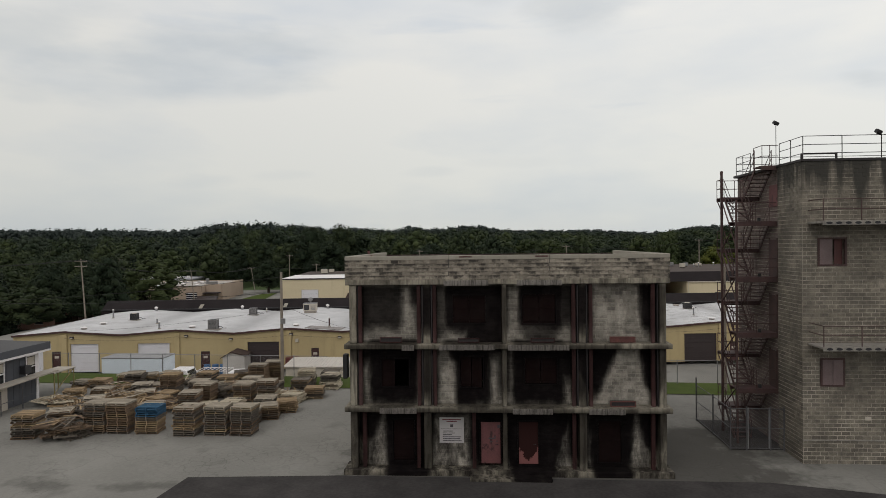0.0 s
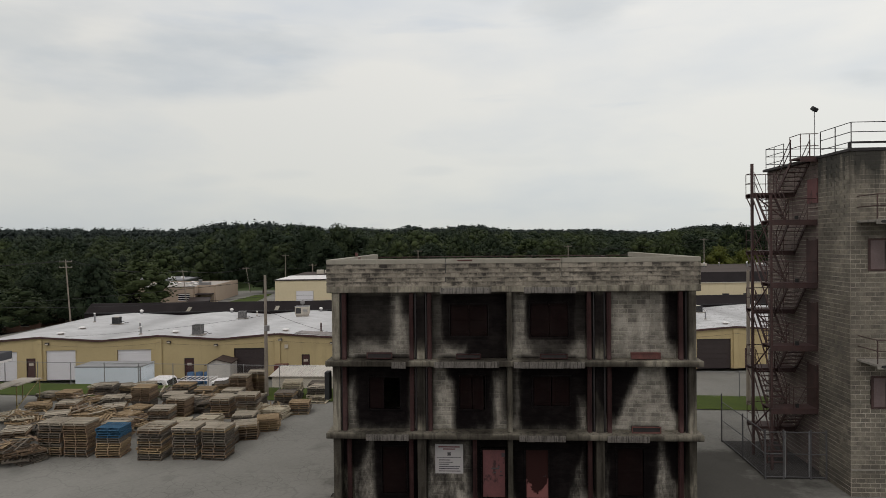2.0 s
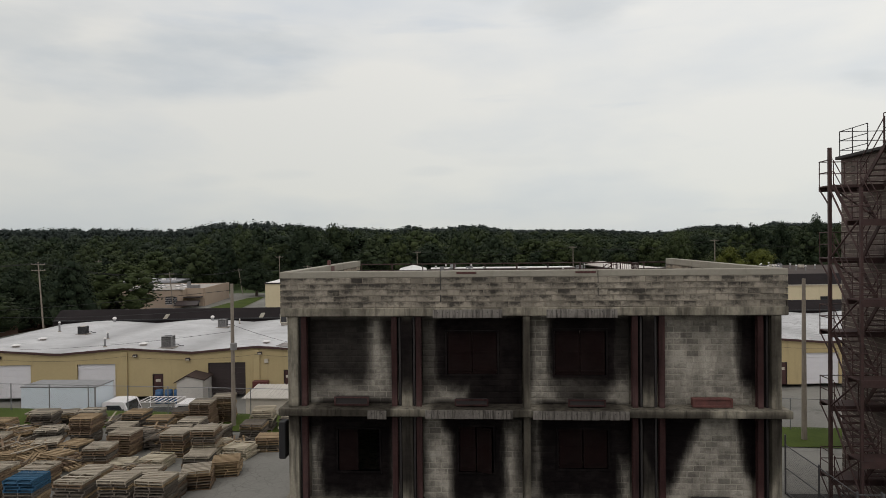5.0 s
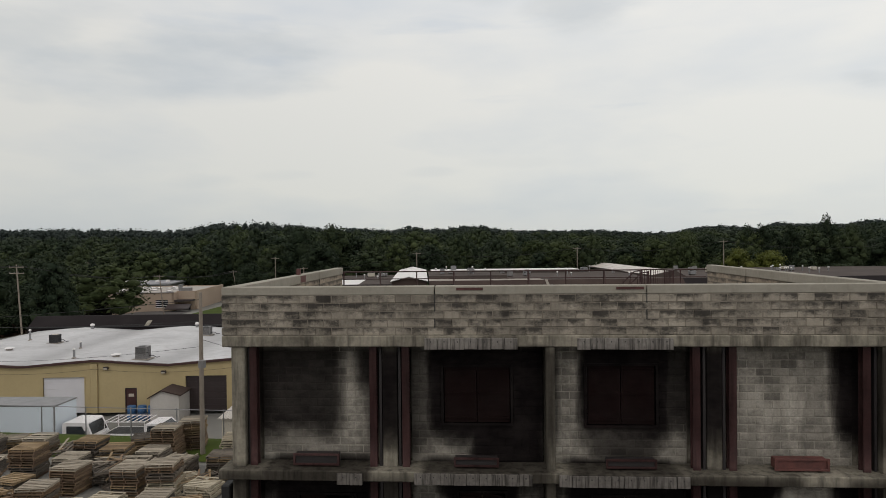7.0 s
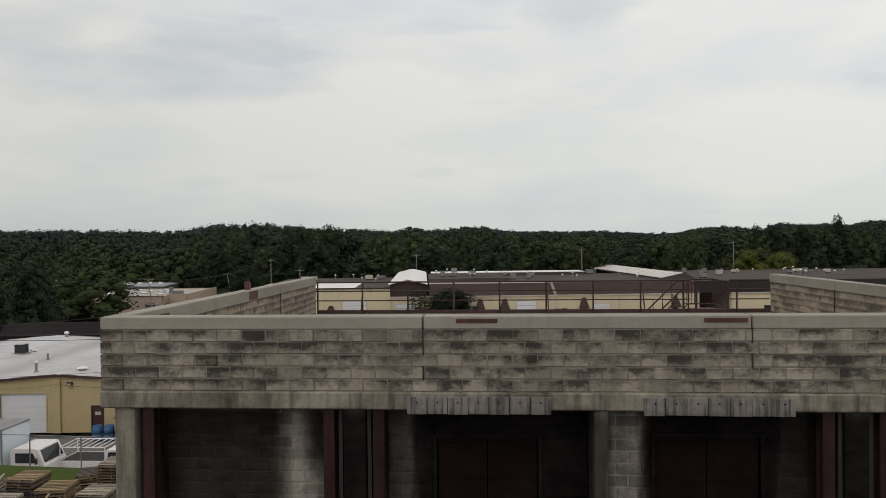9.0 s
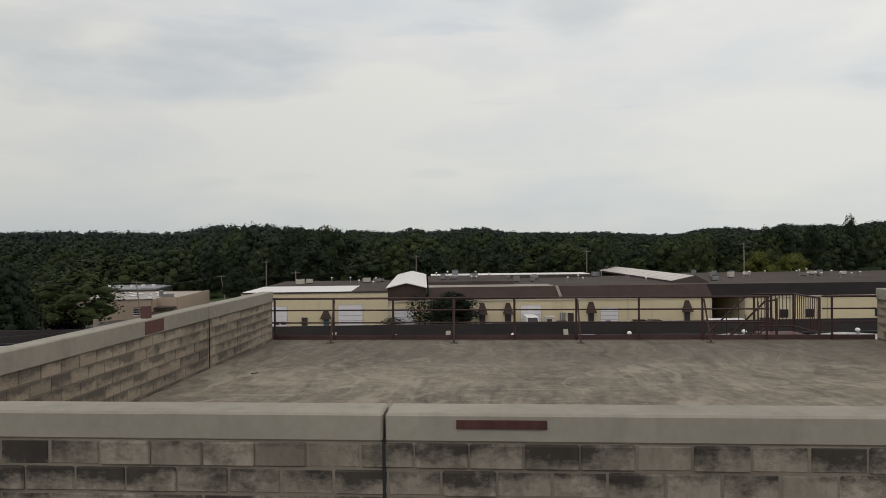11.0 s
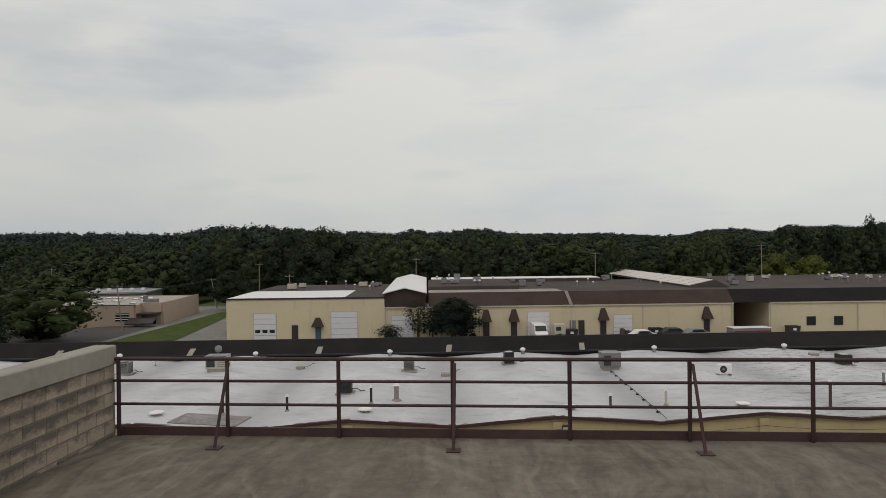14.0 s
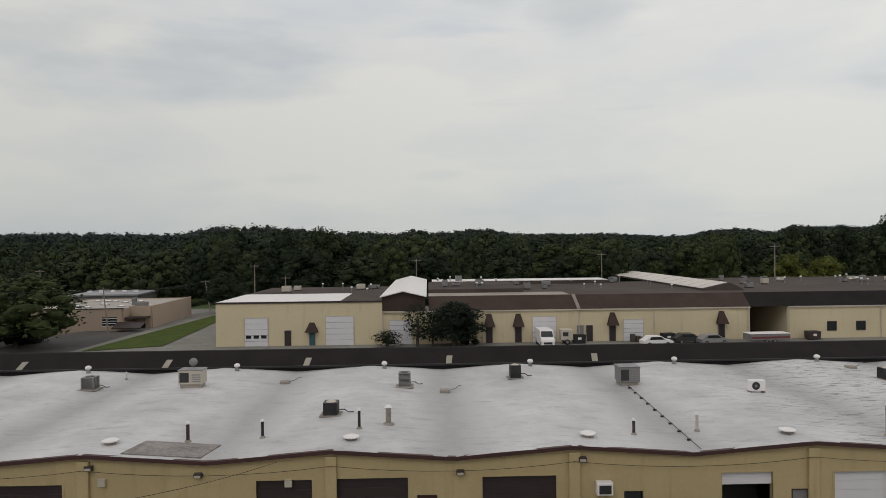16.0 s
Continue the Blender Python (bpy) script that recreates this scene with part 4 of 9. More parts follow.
# small red steel boxes at the sills
M_SCUPPER = surface("rusty_red_scupper", (0.135, 0.046, 0.038), (0.06, 0.024, 0.02), 0.7, 2.0, 12.0, 0.8)
for x0, x1, z0, z1 in ((-6.1, -5.0, 6.38, 6.66), (-2.3, -1.25, 6.38, 6.6), (1.2, 2.35, 6.38, 6.6), (4.95, 6.15, 6.38, 6.66), (4.95, 6.15, 3.30, 3.58)):
    g = Geo().cbox(x0, 0.02, z0, x1, 0.06, z0 + 0.05, 0.004).cbox(x0, 0.02, z1 - 0.05, x1, 0.06, z1, 0.004)
    g.cbox(x0, 0.02, z0 + 0.05, x0 + 0.05, 0.06, z1 - 0.05, 0.004).cbox(x1 - 0.05, 0.02, z0 + 0.05, x1, 0.06, z1 - 0.05, 0.004)
    scupper = part("scupper_box", g, M_SCUPPER if x0 > 4 else M_POST, burn, "red steel scupper box")
    # Solid fill; dark steel ones stand in for shade inside the hollow.
    part("throat", Geo().box(x0 + 0.03, 0.062, z0 + 0.03, x1 - 0.03, 0.30, z1 - 0.03), M_SCUPPER if x0 > 4 and z0 > 5 else M_DARKSTEEL, scupper)
M_PLATE = with_soot(surface("refractory_plate", (0.29, 0.275, 0.245), (0.14, 0.13, 0.117), 0.85, 1.5, 12.0, 0.7, streak=((16, 16, 1.2), 0.48, 0.64, 0.8)), 0.4)
# rows of bolted plates under beam and ledges above the openings
for x0, x1, z in ((-2.95, -0.8, 9.14), (0.55, 2.7, 9.14), (-5.0, -4.4, 6.04), (-3.2, -0.5, 6.06), (0.1, 3.0, 6.05), (-6.1, -4.3, 3.0), (3.9, 5.6, 3.0), (0.3, 2.2, 3.0)):
    n = round((x1 - x0) / 0.3)
    for i in range(n):
        w = (x1 - x0) / n
        a = x0 + i * w
        dz = random.uniform(-0.006, 0.006)
        y0 = -0.10 if z > 9 else -0.27
        e = part("edge_plate", Geo().cbox(a + 0.004, y0, z + dz, a + w - 0.004, y0 + 0.045, z + 0.26 + dz, 0.006), M_PLATE, burn)
        part("bolt", Geo().tube((a + w / 2, y0 - 0.012, z + 0.18), (a + w / 2, y0, z + 0.18), 0.016, n=6), M_DARKSTEEL, e)

# parapets with coping
front = part("front_parapet", Geo().box(-W + 0.06, 0.008, 9.455, W - 0.12, 0.25, 10.4), M_MORTAR_P, burn, "weathered block parapet")
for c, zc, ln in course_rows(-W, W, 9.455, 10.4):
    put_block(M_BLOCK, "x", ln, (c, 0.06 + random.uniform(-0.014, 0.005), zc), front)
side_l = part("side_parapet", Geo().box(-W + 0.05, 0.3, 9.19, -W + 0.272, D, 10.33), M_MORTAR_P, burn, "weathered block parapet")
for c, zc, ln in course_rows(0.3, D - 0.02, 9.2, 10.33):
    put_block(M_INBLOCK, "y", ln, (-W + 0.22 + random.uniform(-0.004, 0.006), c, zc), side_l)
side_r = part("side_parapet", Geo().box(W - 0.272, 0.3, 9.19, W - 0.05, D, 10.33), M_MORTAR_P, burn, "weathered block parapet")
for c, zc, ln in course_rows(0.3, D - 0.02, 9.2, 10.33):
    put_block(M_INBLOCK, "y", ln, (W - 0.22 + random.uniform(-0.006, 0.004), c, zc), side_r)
for x0, x1 in ((-W, -2.71), (-2.70, 2.13), (2.14, W)):
    part("coping", Geo().cbox(x0 + 0.006, 0.0, 10.4, x1 - 0.006, 0.3, TOP, 0.015), M_CAP, burn, "concrete coping")
part("inner_facing", Geo().box(-W + 0.3, 0.25, 9.35, W - 0.3, 0.29, 10.4), M_CONC, burn)
JY = 7.85
for s in (-1, 1):
    for y0, y1 in ((0.31, JY), (JY + 0.02, D)):
        a, b = sorted((s * W, s * (W - 0.31)))
        part("coping", Geo().cbox(a, y0, 10.33, b, y1, TOP, 0.015), M_CAP, burn, "concrete coping")
# movement joints and red steel plates in the coping
for x in (-2.705, 2.135):
    part("joint_strip", Geo().box(x - 0.012, -0.004, 9.46, x + 0.012, 0.03, 10.41), M_BLACK, burn)
for s in (-1, 1):
    x = s * (W - 0.31)
    part("joint_strip", Geo().box(min(x, x - s * 0.012), JY, 9.36, max(x, x - s * 0.012), JY + 0.025, 10.34), M_BLACK, burn)
for x0 in (-2.2, 1.45):
    part("red_plate", Geo().box(x0, -0.012, 10.50, x0 + 0.62, 0.02, 10.56), M_RED, burn)

# ---- rear guard rail ----
rail = thing("guard_rail", (0, D, ROOF_Z), "rust-red pipe guard rail along the rear roof edge", "railing")
RY = D - 0.04
posts = [-7.43 + 1.54 * i for i in range(10)]
for x in posts:
    part("post", Geo().tube((x, RY, ROOF_Z), (x, RY, 10.42), 0.028), M_RAIL, rail)
for z, r in ((10.41, 0.026), (10.11, 0.02), (9.79, 0.02)):
    part("rail_bar", Geo().tube((-7.5, RY, z), (4.95, RY, z), r).tube((6.2, RY, z), (7.46, RY, z), r), M_RAIL, rail)
part("toe_plate", Geo().box(-7.46, RY + 0.03, ROOF_Z - 0.02, 7.46, RY + 0.05, 9.47), M_RUST, rail)
for i in (1, 3, 5, 7):
    x = posts[i]
    part("brace", Geo().tube((x + 0.03, RY - 0.5, ROOF_Z), (x + 0.03, RY - 0.03, 10.36), 0.022).box(x - 0.06, RY - 0.58, ROOF_Z, x + 0.12, RY - 0.42, ROOF_Z + 0.012), M_RAIL, rail)


# ---- drill tower ----
TX, TY, TZ = 14.8, 2.0, 15.05
M_FENCE = surface("dull_fence_steel", (0.13, 0.13, 0.135), (0.07, 0.07, 0.072), 0.6, 1.5, 13.0, 0.6, 0.4)
tower = thing("drill_tower", (19.4, 6.2, 0), "five-storey grey block drill tower with steel balconies", "tower")


SINGLE = []


def coursed(a0, a1, z0, z1, plane, axis, holes=(), single=None):
    """A face of blocks, joined into one mesh."""
    g = Geo()
    h = BH * 1.08
    rows = round((z1 - z0) / h)
    h = (z1 - z0) / rows
    ln = 0.41
    for r in range(rows):
        zc0, zc1 = z0 + r * h + 0.018, z0 + (r + 1) * h - 0.018
        k = a0 - (ln / 2 if r % 2 else 0)
        while k < a1:
            b0, b1 = max(a0, k) + 0.015, min(a1, k + ln) - 0.015
            k += ln
            for h0, h1, v0, v1 in holes:
                if zc1 > v0 + 0.03 and zc0 < v1 - 0.03 and b1 > h0 and b0 < h1:
                    b0, b1 = (b0, min(b1, h0)) if b0 < h0 else (max(b0, h1), b1)
            if b1 - b0 < 0.05:
                continue
            if single and b1 < single[0] and single[1] < zc0 and zc1 < single[2]:
                SINGLE.append((b0, b1, zc0, zc1))
                continue
            if axis == "x":
                g.box(b0, plane - 0.012, zc0, b1, plane + 0.02, zc1)
            else:
                g.box(plane - 0.012, b0, zc0, plane + 0.02, b1, zc1)
    return g


T_HOLES = [(15.57, 16.88, 9.88, 11.24), (15.68, 16.75, 3.90, 5.26)]
for x0, y0, x1, y1 in ((TX, TY, TX + 0.4, 4.6), (TX + 0.4, TY + 0.35, 24.0, TY + 0.4)):
    part("wall", Geo().box(x0, y0, 0, x1, y1, TZ), M_TMORTAR, tower)
for x0, x1, z0, z1 in ((TX + 0.4, 15.6, 0, TZ), (15.6, 16.85, 0, 3.92), (15.6, 16.85, 5.22, 9.9), (15.6, 16.85, 11.2, TZ), (16.85, 24.0, 0, TZ)):
    part("wall", Geo().box(x0, TY, z0, x1, TY + 0.35, z1), M_TMORTAR, tower)
for x0, y0, x1, y1 in ((15.0, 4.6, 15.4, 10.4), (15.4, 10.0, 24.0, 10.4), (23.6, TY + 0.4, 24.0, 10.0)):
    part("side_wall", Geo().box(x0, y0, 0, x1, y1, TZ), M_TMORTAR, tower)
front_field = part("front_block_field", coursed(TX, 24.0, 0, TZ, TY, "x", T_HOLES, (17.3, 2.4, 11.6)), M_TOWER, tower, kind="stuff")
part("corner_block_field", coursed(TY, 4.6, 0, TZ, TX, "y"), M_TOWER, tower, kind="stuff")
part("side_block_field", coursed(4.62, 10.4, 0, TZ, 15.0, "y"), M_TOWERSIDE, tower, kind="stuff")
TOWER_MESH = {}
for b0, b1, z0, z1 in SINGLE:
    w, h = round(b1 - b0, 3), round(z1 - z0, 3)
    if (w, h) not in TOWER_MESH:
        TOWER_MESH[(w, h)] = Geo().cbox(-w / 2, -0.012, -h / 2, w / 2, 0.02, h / 2, 0.004).mesh("block", M_TOWERPIECE)
    ob = new("block", TOWER_MESH[(w, h)])
    ob.location = ((b0 + b1) / 2, TY, (z0 + z1) / 2)
    hang(ob, tower)
part("roof_slab", Geo().cbox(TX - 0.05, TY - 0.05, TZ, 24.05, 10.45, TZ + 0.14, 0.02), M_DARKSTEEL, tower, "dark roof edge")
for x0, x1, z0, z1, half in ((15.62, 16.83, 9.94, 11.18, True), (15.73, 16.7, 3.96, 5.2, False)):
    g = Geo()
    g.box(x0 - 0.10, TY - 0.05, z0 - 0.09, x1 + 0.10, TY + 0.1, z0).box(x0 - 0.10, TY - 0.05, z1, x1 + 0.10, TY + 0.1, z1 + 0.09)
    g.box(x0 - 0.10, TY - 0.05, z0, x0, TY + 0.1, z1).box(x1, TY - 0.05, z0, x1 + 0.10, TY + 0.1, z1)
    w = part("window", g, M_RUST, tower, "steel-shuttered window")
    xm = (x0 + x1) / 2
    M_SHUT = M_FADED
    part("shutter", Geo().cbox(x0, TY - 0.06, z0, xm - 0.01, TY - 0.02, z1, 0.006), M_FADED if half else M_SHUT, w)
    part("shutter", Geo().cbox(xm + 0.01 + (0.2 if half else 0), TY + (0.2 if half else -0.06), z0, x1, TY + (0.24 if half else -0.02), z1, 0.006), M_RED if half else M_FADED, w)
for z, top in ((11.95, 13.1), (5.95, 7.05)):
    bal = part("balcony", Geo().cbox(15.05, 0.62, z, 24.0, TY - 0.02, z + 0.10, 0.01), M_HOLLOW, tower, "precast concrete plank balcony with steel rails")
    g = Geo().cbox(15.05, 0.56, z - 0.09, 24.0, 0.618, z + 0.12, 0.01)
    part("edge_beam", g, M_HOLLOW, bal)
    x = 15.1
    while x < 23.6:
        # Black ovals on the edge stand in for shade inside the core holes.
        oval = [(x + 0.25 + 0.15 * math.cos(a * math.pi / 6), z + 0.012 + 0.062 * math.sin(a * math.pi / 6)) for a in range(12)]
        part("hollow_core", Geo().prism(oval, 0.552, 0.558), M_BLACK, bal)
        x += 0.44
    for i in range(6):
        px = 15.1 + i * 1.75
        part("post", Geo().tube((px, 0.62, z), (px, 0.62, top), 0.025), M_RUST, bal)
    for zz in (top, (top + z) / 2 + 0.1):
        part("rail_bar", Geo().tube((15.1, 0.62, zz), (24.0, 0.62, zz), 0.022).tube((15.1, 0.62, zz), (15.1, TY, zz), 0.022), M_RUST, bal)
part("base_ledge", Geo().cbox(TX - 0.03, TY - 0.045, 1.16, 24.0, TY - 0.014, 1.22, 0.008), M_HOLLOW, tower)
part("sign_plate", Geo().cbox(17.75, TY - 0.05, 2.2, 18.05, TY - 0.03, 2.38, 0.005), M_CREAM, tower)

troof = thing("roof_railing", (19.4, TY, TZ), "grey steel pipe railing round the tower roof", "railing")
RT = 16.32
R0 = TZ + 0.14
px = [TX + 0.08 + 1.88 * i for i in range(5)]
for x in px:
    part("post", Geo().tube((x, TY + 0.06, R0), (x, TY + 0.06, RT), 0.022), M_DARKSTEEL, troof)
for y in (3.3, 4.55, 8.2, 9.3, 10.3):
    part("post", Geo().tube((TX + 0.08, y, R0), (TX + 0.08, y, RT), 0.022), M_DARKSTEEL, troof)
for z in (RT, RT - 0.42, RT - 0.85):
    part("rail_bar", Geo().tube((TX + 0.08, TY + 0.06, z), (23.9, TY + 0.06, z), 0.018), M_DARKSTEEL, troof)
    part("rail_bar", Geo().tube((TX + 0.08, TY + 0.06, z), (TX + 0.08, 4.55, z), 0.018).tube((TX + 0.08, 8.2, z), (TX + 0.08, 10.3, z), 0.018), M_DARKSTEEL, troof)
    part("rail_bar", Geo().tube((TX + 0.08, 10.3, z), (23.9, 10.3, z), 0.018), M_DARKSTEEL, troof)
part("bench_frame", Geo().box(14.95, TY + 0.35, R0 + 0.26, 16.7, TY + 0.45, R0 + 0.32).box(14.95, TY + 0.35, R0, 15.02, TY + 0.45, R0 + 0.26).box(16.63, TY + 0.35, R0, 16.7, TY + 0.45, R0 + 0.26), M_DARKSTEEL, troof)


def flood_light(x, y, z0, z1):
    t = thing("flood_light", (x, y, z0), "dark floodlight head on a thin pole", "lamp", "roof floodlights")
    part("pole", Geo().tube((x, y, z0), (x, y, z1), 0.02), M_GALV, t)
    part("lamp_head", Geo().cbox(-0.16, -0.12, -0.1, 0.16, 0.12, 0.1, 0.04), M_BLACK, t, m=pose(x, y, z1 + 0.05, 25, 20, 15))
    part("bracket", Geo().box(x - 0.1, y - 0.02, z1 - 0.06, x + 0.1, y + 0.02, z1 - 0.02), M_DARKSTEEL, t)


flood_light(15.45, 6.2, R0, 17.68)
flood_light(18.5, TY + 0.06, RT, 16.42)

# ---- steel fire stair on the tower's side ----
stair = thing("fire_stair", (13.7, 6.4, 0), "rust-red open steel switchback fire stair", "staircase")
FRONT = [0.0, 3.05, 6.1, 9.15, 12.2, TZ + 0.1]


def lattice(a, b, r=0.02, mat=None, parent=None, name="rail_bar"):
    part(name, Geo().tube(a, b, r), mat or M_RUST, parent or stair)


def flight(x0, x1, ya, za, yb, zb, n=7):
    f = part("stringer", Geo().add([(x0 + d, y, z + e) for d in (0, 0.04) for y, z in ((ya, za), (yb, zb)) for e in (-0.2, 0.04)], [(0, 1, 3, 2), (4, 6, 7, 5), (0, 2, 6, 4), (1, 5, 7, 3), (0, 4, 5, 1), (2, 3, 7, 6)]), M_RUST, stair)
    part("stringer", Geo().add([(x1 - d, y, z + e) for d in (0, 0.04) for y, z in ((ya, za), (yb, zb)) for e in (-0.2, 0.04)], [(0, 1, 3, 2), (4, 6, 7, 5), (0, 2, 6, 4), (1, 5, 7, 3), (0, 4, 5, 1), (2, 3, 7, 6)]), M_RUST, stair)
    for i in range(n):
        t = (i + 0.5) / n
        y, z = ya + (yb - ya) * t, za + (zb - za) * t
        part("tread", Geo().box(x0 + 0.04, y - 0.11, z - 0.03, x1 - 0.04, y + 0.11, z), M_RUST, stair)
    for x in (x0, x1):
        for dz in (0.55, 1.0):
            lattice((x, ya, za + dz), (x, yb, zb + dz), 0.02)
        lattice((x, ya, za), (x, ya, za + 1.0), 0.02, name="post")
        lattice((x, yb, zb), (x, yb, zb + 1.0), 0.02, name="post")


WALLX = 15.02
# near edge, inner edge of the front landings; inner and far edge of the half landings
Y0, Y1, Y2, Y3 = 5.05, 6.0, 7.3, 8.35
for k in range(5):
    lo, hi = FRONT[k], FRONT[k + 1]
    mid = (lo + hi) / 2
    flight(13.0, 13.95, Y1, lo, Y2, mid)
    flight(14.08, 15.0, Y2, mid, Y1 if k < 4 else 5.75, hi)
    h = part("landing", Geo().box(12.95, Y2, mid - 0.05, WALLX, Y3, mid).box(12.95, Y2, mid - 0.22, WALLX, Y2 + 0.06, mid - 0.05).box(12.95, Y3 - 0.06, mid - 0.22, WALLX, Y3, mid - 0.05), M_RUST, stair, "steel half landing")
    for z in (mid + 0.55, mid + 1.05):
        lattice((12.97, Y2, z), (12.97, Y3, z))
        lattice((12.97, Y3, z), (WALLX, Y3, z))
    for x, y in ((12.97, Y3 - 0.02), (14.0, Y3 - 0.02), (14.9, Y3 - 0.02)):
        lattice((x, y, mid), (x, y, mid + 1.05), name="post")
    # kicker struts under the half landing
    lattice((12.97, Y3, mid - 0.1), (12.97, Y2 + 0.1, mid - 1.0), 0.03, name="brace")
    lattice((13.0, Y2, mid - 0.15), (14.0, Y1 + 0.1, mid - 1.45), 0.035, name="brace")
    if k:
        l = part("landing", Geo().box(12.78, Y0, lo - 0.05, WALLX, Y1, lo).box(12.78, Y0, lo - 0.26, WALLX, Y0 + 0.06, lo - 0.05).box(12.78, Y1 - 0.06, lo - 0.22, WALLX, Y1, lo - 0.05), M_RUST, stair, "steel landing")
        for z in (lo + 0.52, lo + 1.02):
            lattice((12.8, Y0 + 0.02, z), (WALLX, Y0 + 0.02, z), 0.016)
            lattice((12.8, Y0 + 0.02, z), (12.8, Y1, z), 0.016)
        lattice((13.85, Y0 + 0.02, lo), (13.85, Y0 + 0.02, lo + 1.02), 0.016, name="post")
        part("junction_box", Geo().cbox(14.0, Y0 + 0.08, lo + 0.02, 14.14, Y0 + 0.2, lo + 0.2, 0.01), M_BLACK, stair)
        # crossed braces on the open side
        lattice((12.9, Y2 + 0.1, lo - 1.55), (12.85, Y0 + 0.05, lo + 0.1), 0.035, name="brace")
        lattice((12.85, Y0 + 0.05, lo - 1.5), (12.9, Y2 + 0.1, lo + 1.3), 0.035, name="brace")
        if k < 4:
            d = part("door", Geo().cbox(14.93, 5.12, lo, 14.98, 5.92, lo + 2.05, 0.006), M_RUST, stair, "dark red steel door at the landing")
            part("door_frame", Geo().box(14.94, 5.02, lo, 15.0, 5.12, lo + 2.12).box(14.94, 5.92, lo, 15.0, 6.02, lo + 2.12), M_RUST, d)
part("landing", Geo().box(14.02, 4.68, TZ + 0.06, 15.0, 5.78, TZ + 0.14).box(14.02, 4.68, TZ - 0.1, 15.0, 4.74, TZ + 0.06), M_RUST, stair, "steel landing")
for z in (TZ + 0.65, TZ + 1.22):
    lattice((14.04, 4.7, z), (14.04, 5.75, z))
    lattice((14.04, 4.7, z), (14.86, 4.7, z))
for x, y in ((14.04, 4.7), (14.45, 4.7), (14.04, 5.75)):
    lattice((x, y, TZ + 0.14), (x, y, TZ + 1.22), name="post")
for dx, dy, top, w in ((12.9, Y2 + 0.1, 15.2, 0.06), (12.84, Y0 + 0.08, 13.4, 0.05)):
    part("column", Geo().box(dx - w, dy - w, 0, dx + w, dy + w, top), M_RUST, stair)
part("window_shutter", Geo().cbox(14.93, 4.95, 13.0, 14.99, 5.9, 14.2, 0.01), M_REDDOOR, stair, "faded red steel shutter")



def link_sheet(a, b, z0, z1, step=0.11, r=0.004):
    """Chain link wires between two posts."""
    g = Geo()
    a, b = Vector((*a, 0)), Vector((*b, 0))
    L, H = (b - a).length, z1 - z0
    d = (b - a) / L
    for s in (1, -1):
        k = -H
        while k < L:
            lo, hi = max(k, 0), min(k + H, L)
            if hi > lo:
                p, q = a + d * lo, a + d * hi
                u, v = (lo - k), (hi - k)
                g.tube((p.x, p.y, z0 + (u if s > 0 else H - u)), (q.x, q.y, z0 + (v if s > 0 else H - v)), r, n=3, caps=False)
            k += step
    return g


cage = thing("stair_fence", (13.7, 5, 0), "grey chain-link enclosure with double gate round the stair foot", "fence")
pts = [(12.1, 9.6), (12.1, 6.75), (12.02, 3.98), (12.86, 3.98), (14.08, 3.95), (14.76, 3.9)]
for k, (x, y) in enumerate(pts):
    part("post", Geo().tube((x, y, 0), (x, y, 2.65 if k == 0 else 2.3), 0.04).dome((x, y, 2.65 if k == 0 else 2.3), 0.05, 0.05, 8, 2), M_FENCE, cage)
for k, ((xa, ya), (xb, yb)) in enumerate(zip(pts[:-1], pts[1:])):
    for z in (0.12, 1.2, 2.22):
        part("rail_bar", Geo().tube((xa, ya, z), (xb, yb, z), 0.024), M_FENCE, cage)
    part("wire_mesh", link_sheet((xa, ya), (xb, yb), 0.1, 2.25, 0.12, 0.0022), M_FENCE, cage, kind="stuff")
for x in (12.93, 14.01):
    part("gate_stile", Geo().tube((x, 3.96, 0.1), (x, 3.96, 2.28), 0.032), M_GALV, cage, "pale galvanised gate stile")
# Thin dark sheet over the ground inside the cage.
part("slab", Geo().cbox(12.1, 4.05, 0.005, 15.0, 9.6, 0.03, 0.01), M_NEWTAR, stair, "dark pad under the stair")



# ---- yellow warehouse with the white roof ----
WM = Matrix.Translation((-10.6, 39.1, 0)) @ pose(0, 0, 0, 0, 0, 5.5)
WB, WP = -2.5, 2.02
ware = thing("warehouse", WM @ Matrix.Translation((0, 0, WB)), "long yellow block warehouse with a rippled white membrane roof", "building")
U0, U1 = -41.6, 72.0
PER = 12.1


def roof_z(u):
    t = abs(((u - 0.2) / PER + 0.5) % 1.0 - 0.5) * 2
    return WP - 0.45 * t


DOORS = [(-35.5, -32.5, 0.58, "w"), (-28.3, -24.85, 0.55, "w"), (-16.4, -12.95, 0.52, "b"), (-3.5, -0.75, 0.54, "b"), (0.38, 4.0, 0.56, "b"), (7.7, 11.4, 0.52, "b"),
         (19.75, 22.35, 0.48, "o"), (25.5, 28.3, 0.42, "w"), (32.3, 36.0, 0.68, "b"), (40.0, 43.5, 0.5, "w"), (-40.9, -38.4, 0.5, "w")]
MAN = [(-37.45, -36.55, -0.2, "m"), (-21.47, -20.5, -0.43, "m"), (-9.43, -8.6, -0.25, "m"), (4.45, 5.44, -0.33, "m"), (23.3, 24.2, -0.4, "g"), (29.0, 29.95, -0.47, "n"), (37.5, 38.4, -0.35, "m")]
cuts = sorted([(a, b, t, WB) for a, b, t, k in DOORS] + [(a, b, t, WB) for a, b, t, k in MAN] + [(14.8, 15.77, -0.35, -1.3)])
g = Geo()


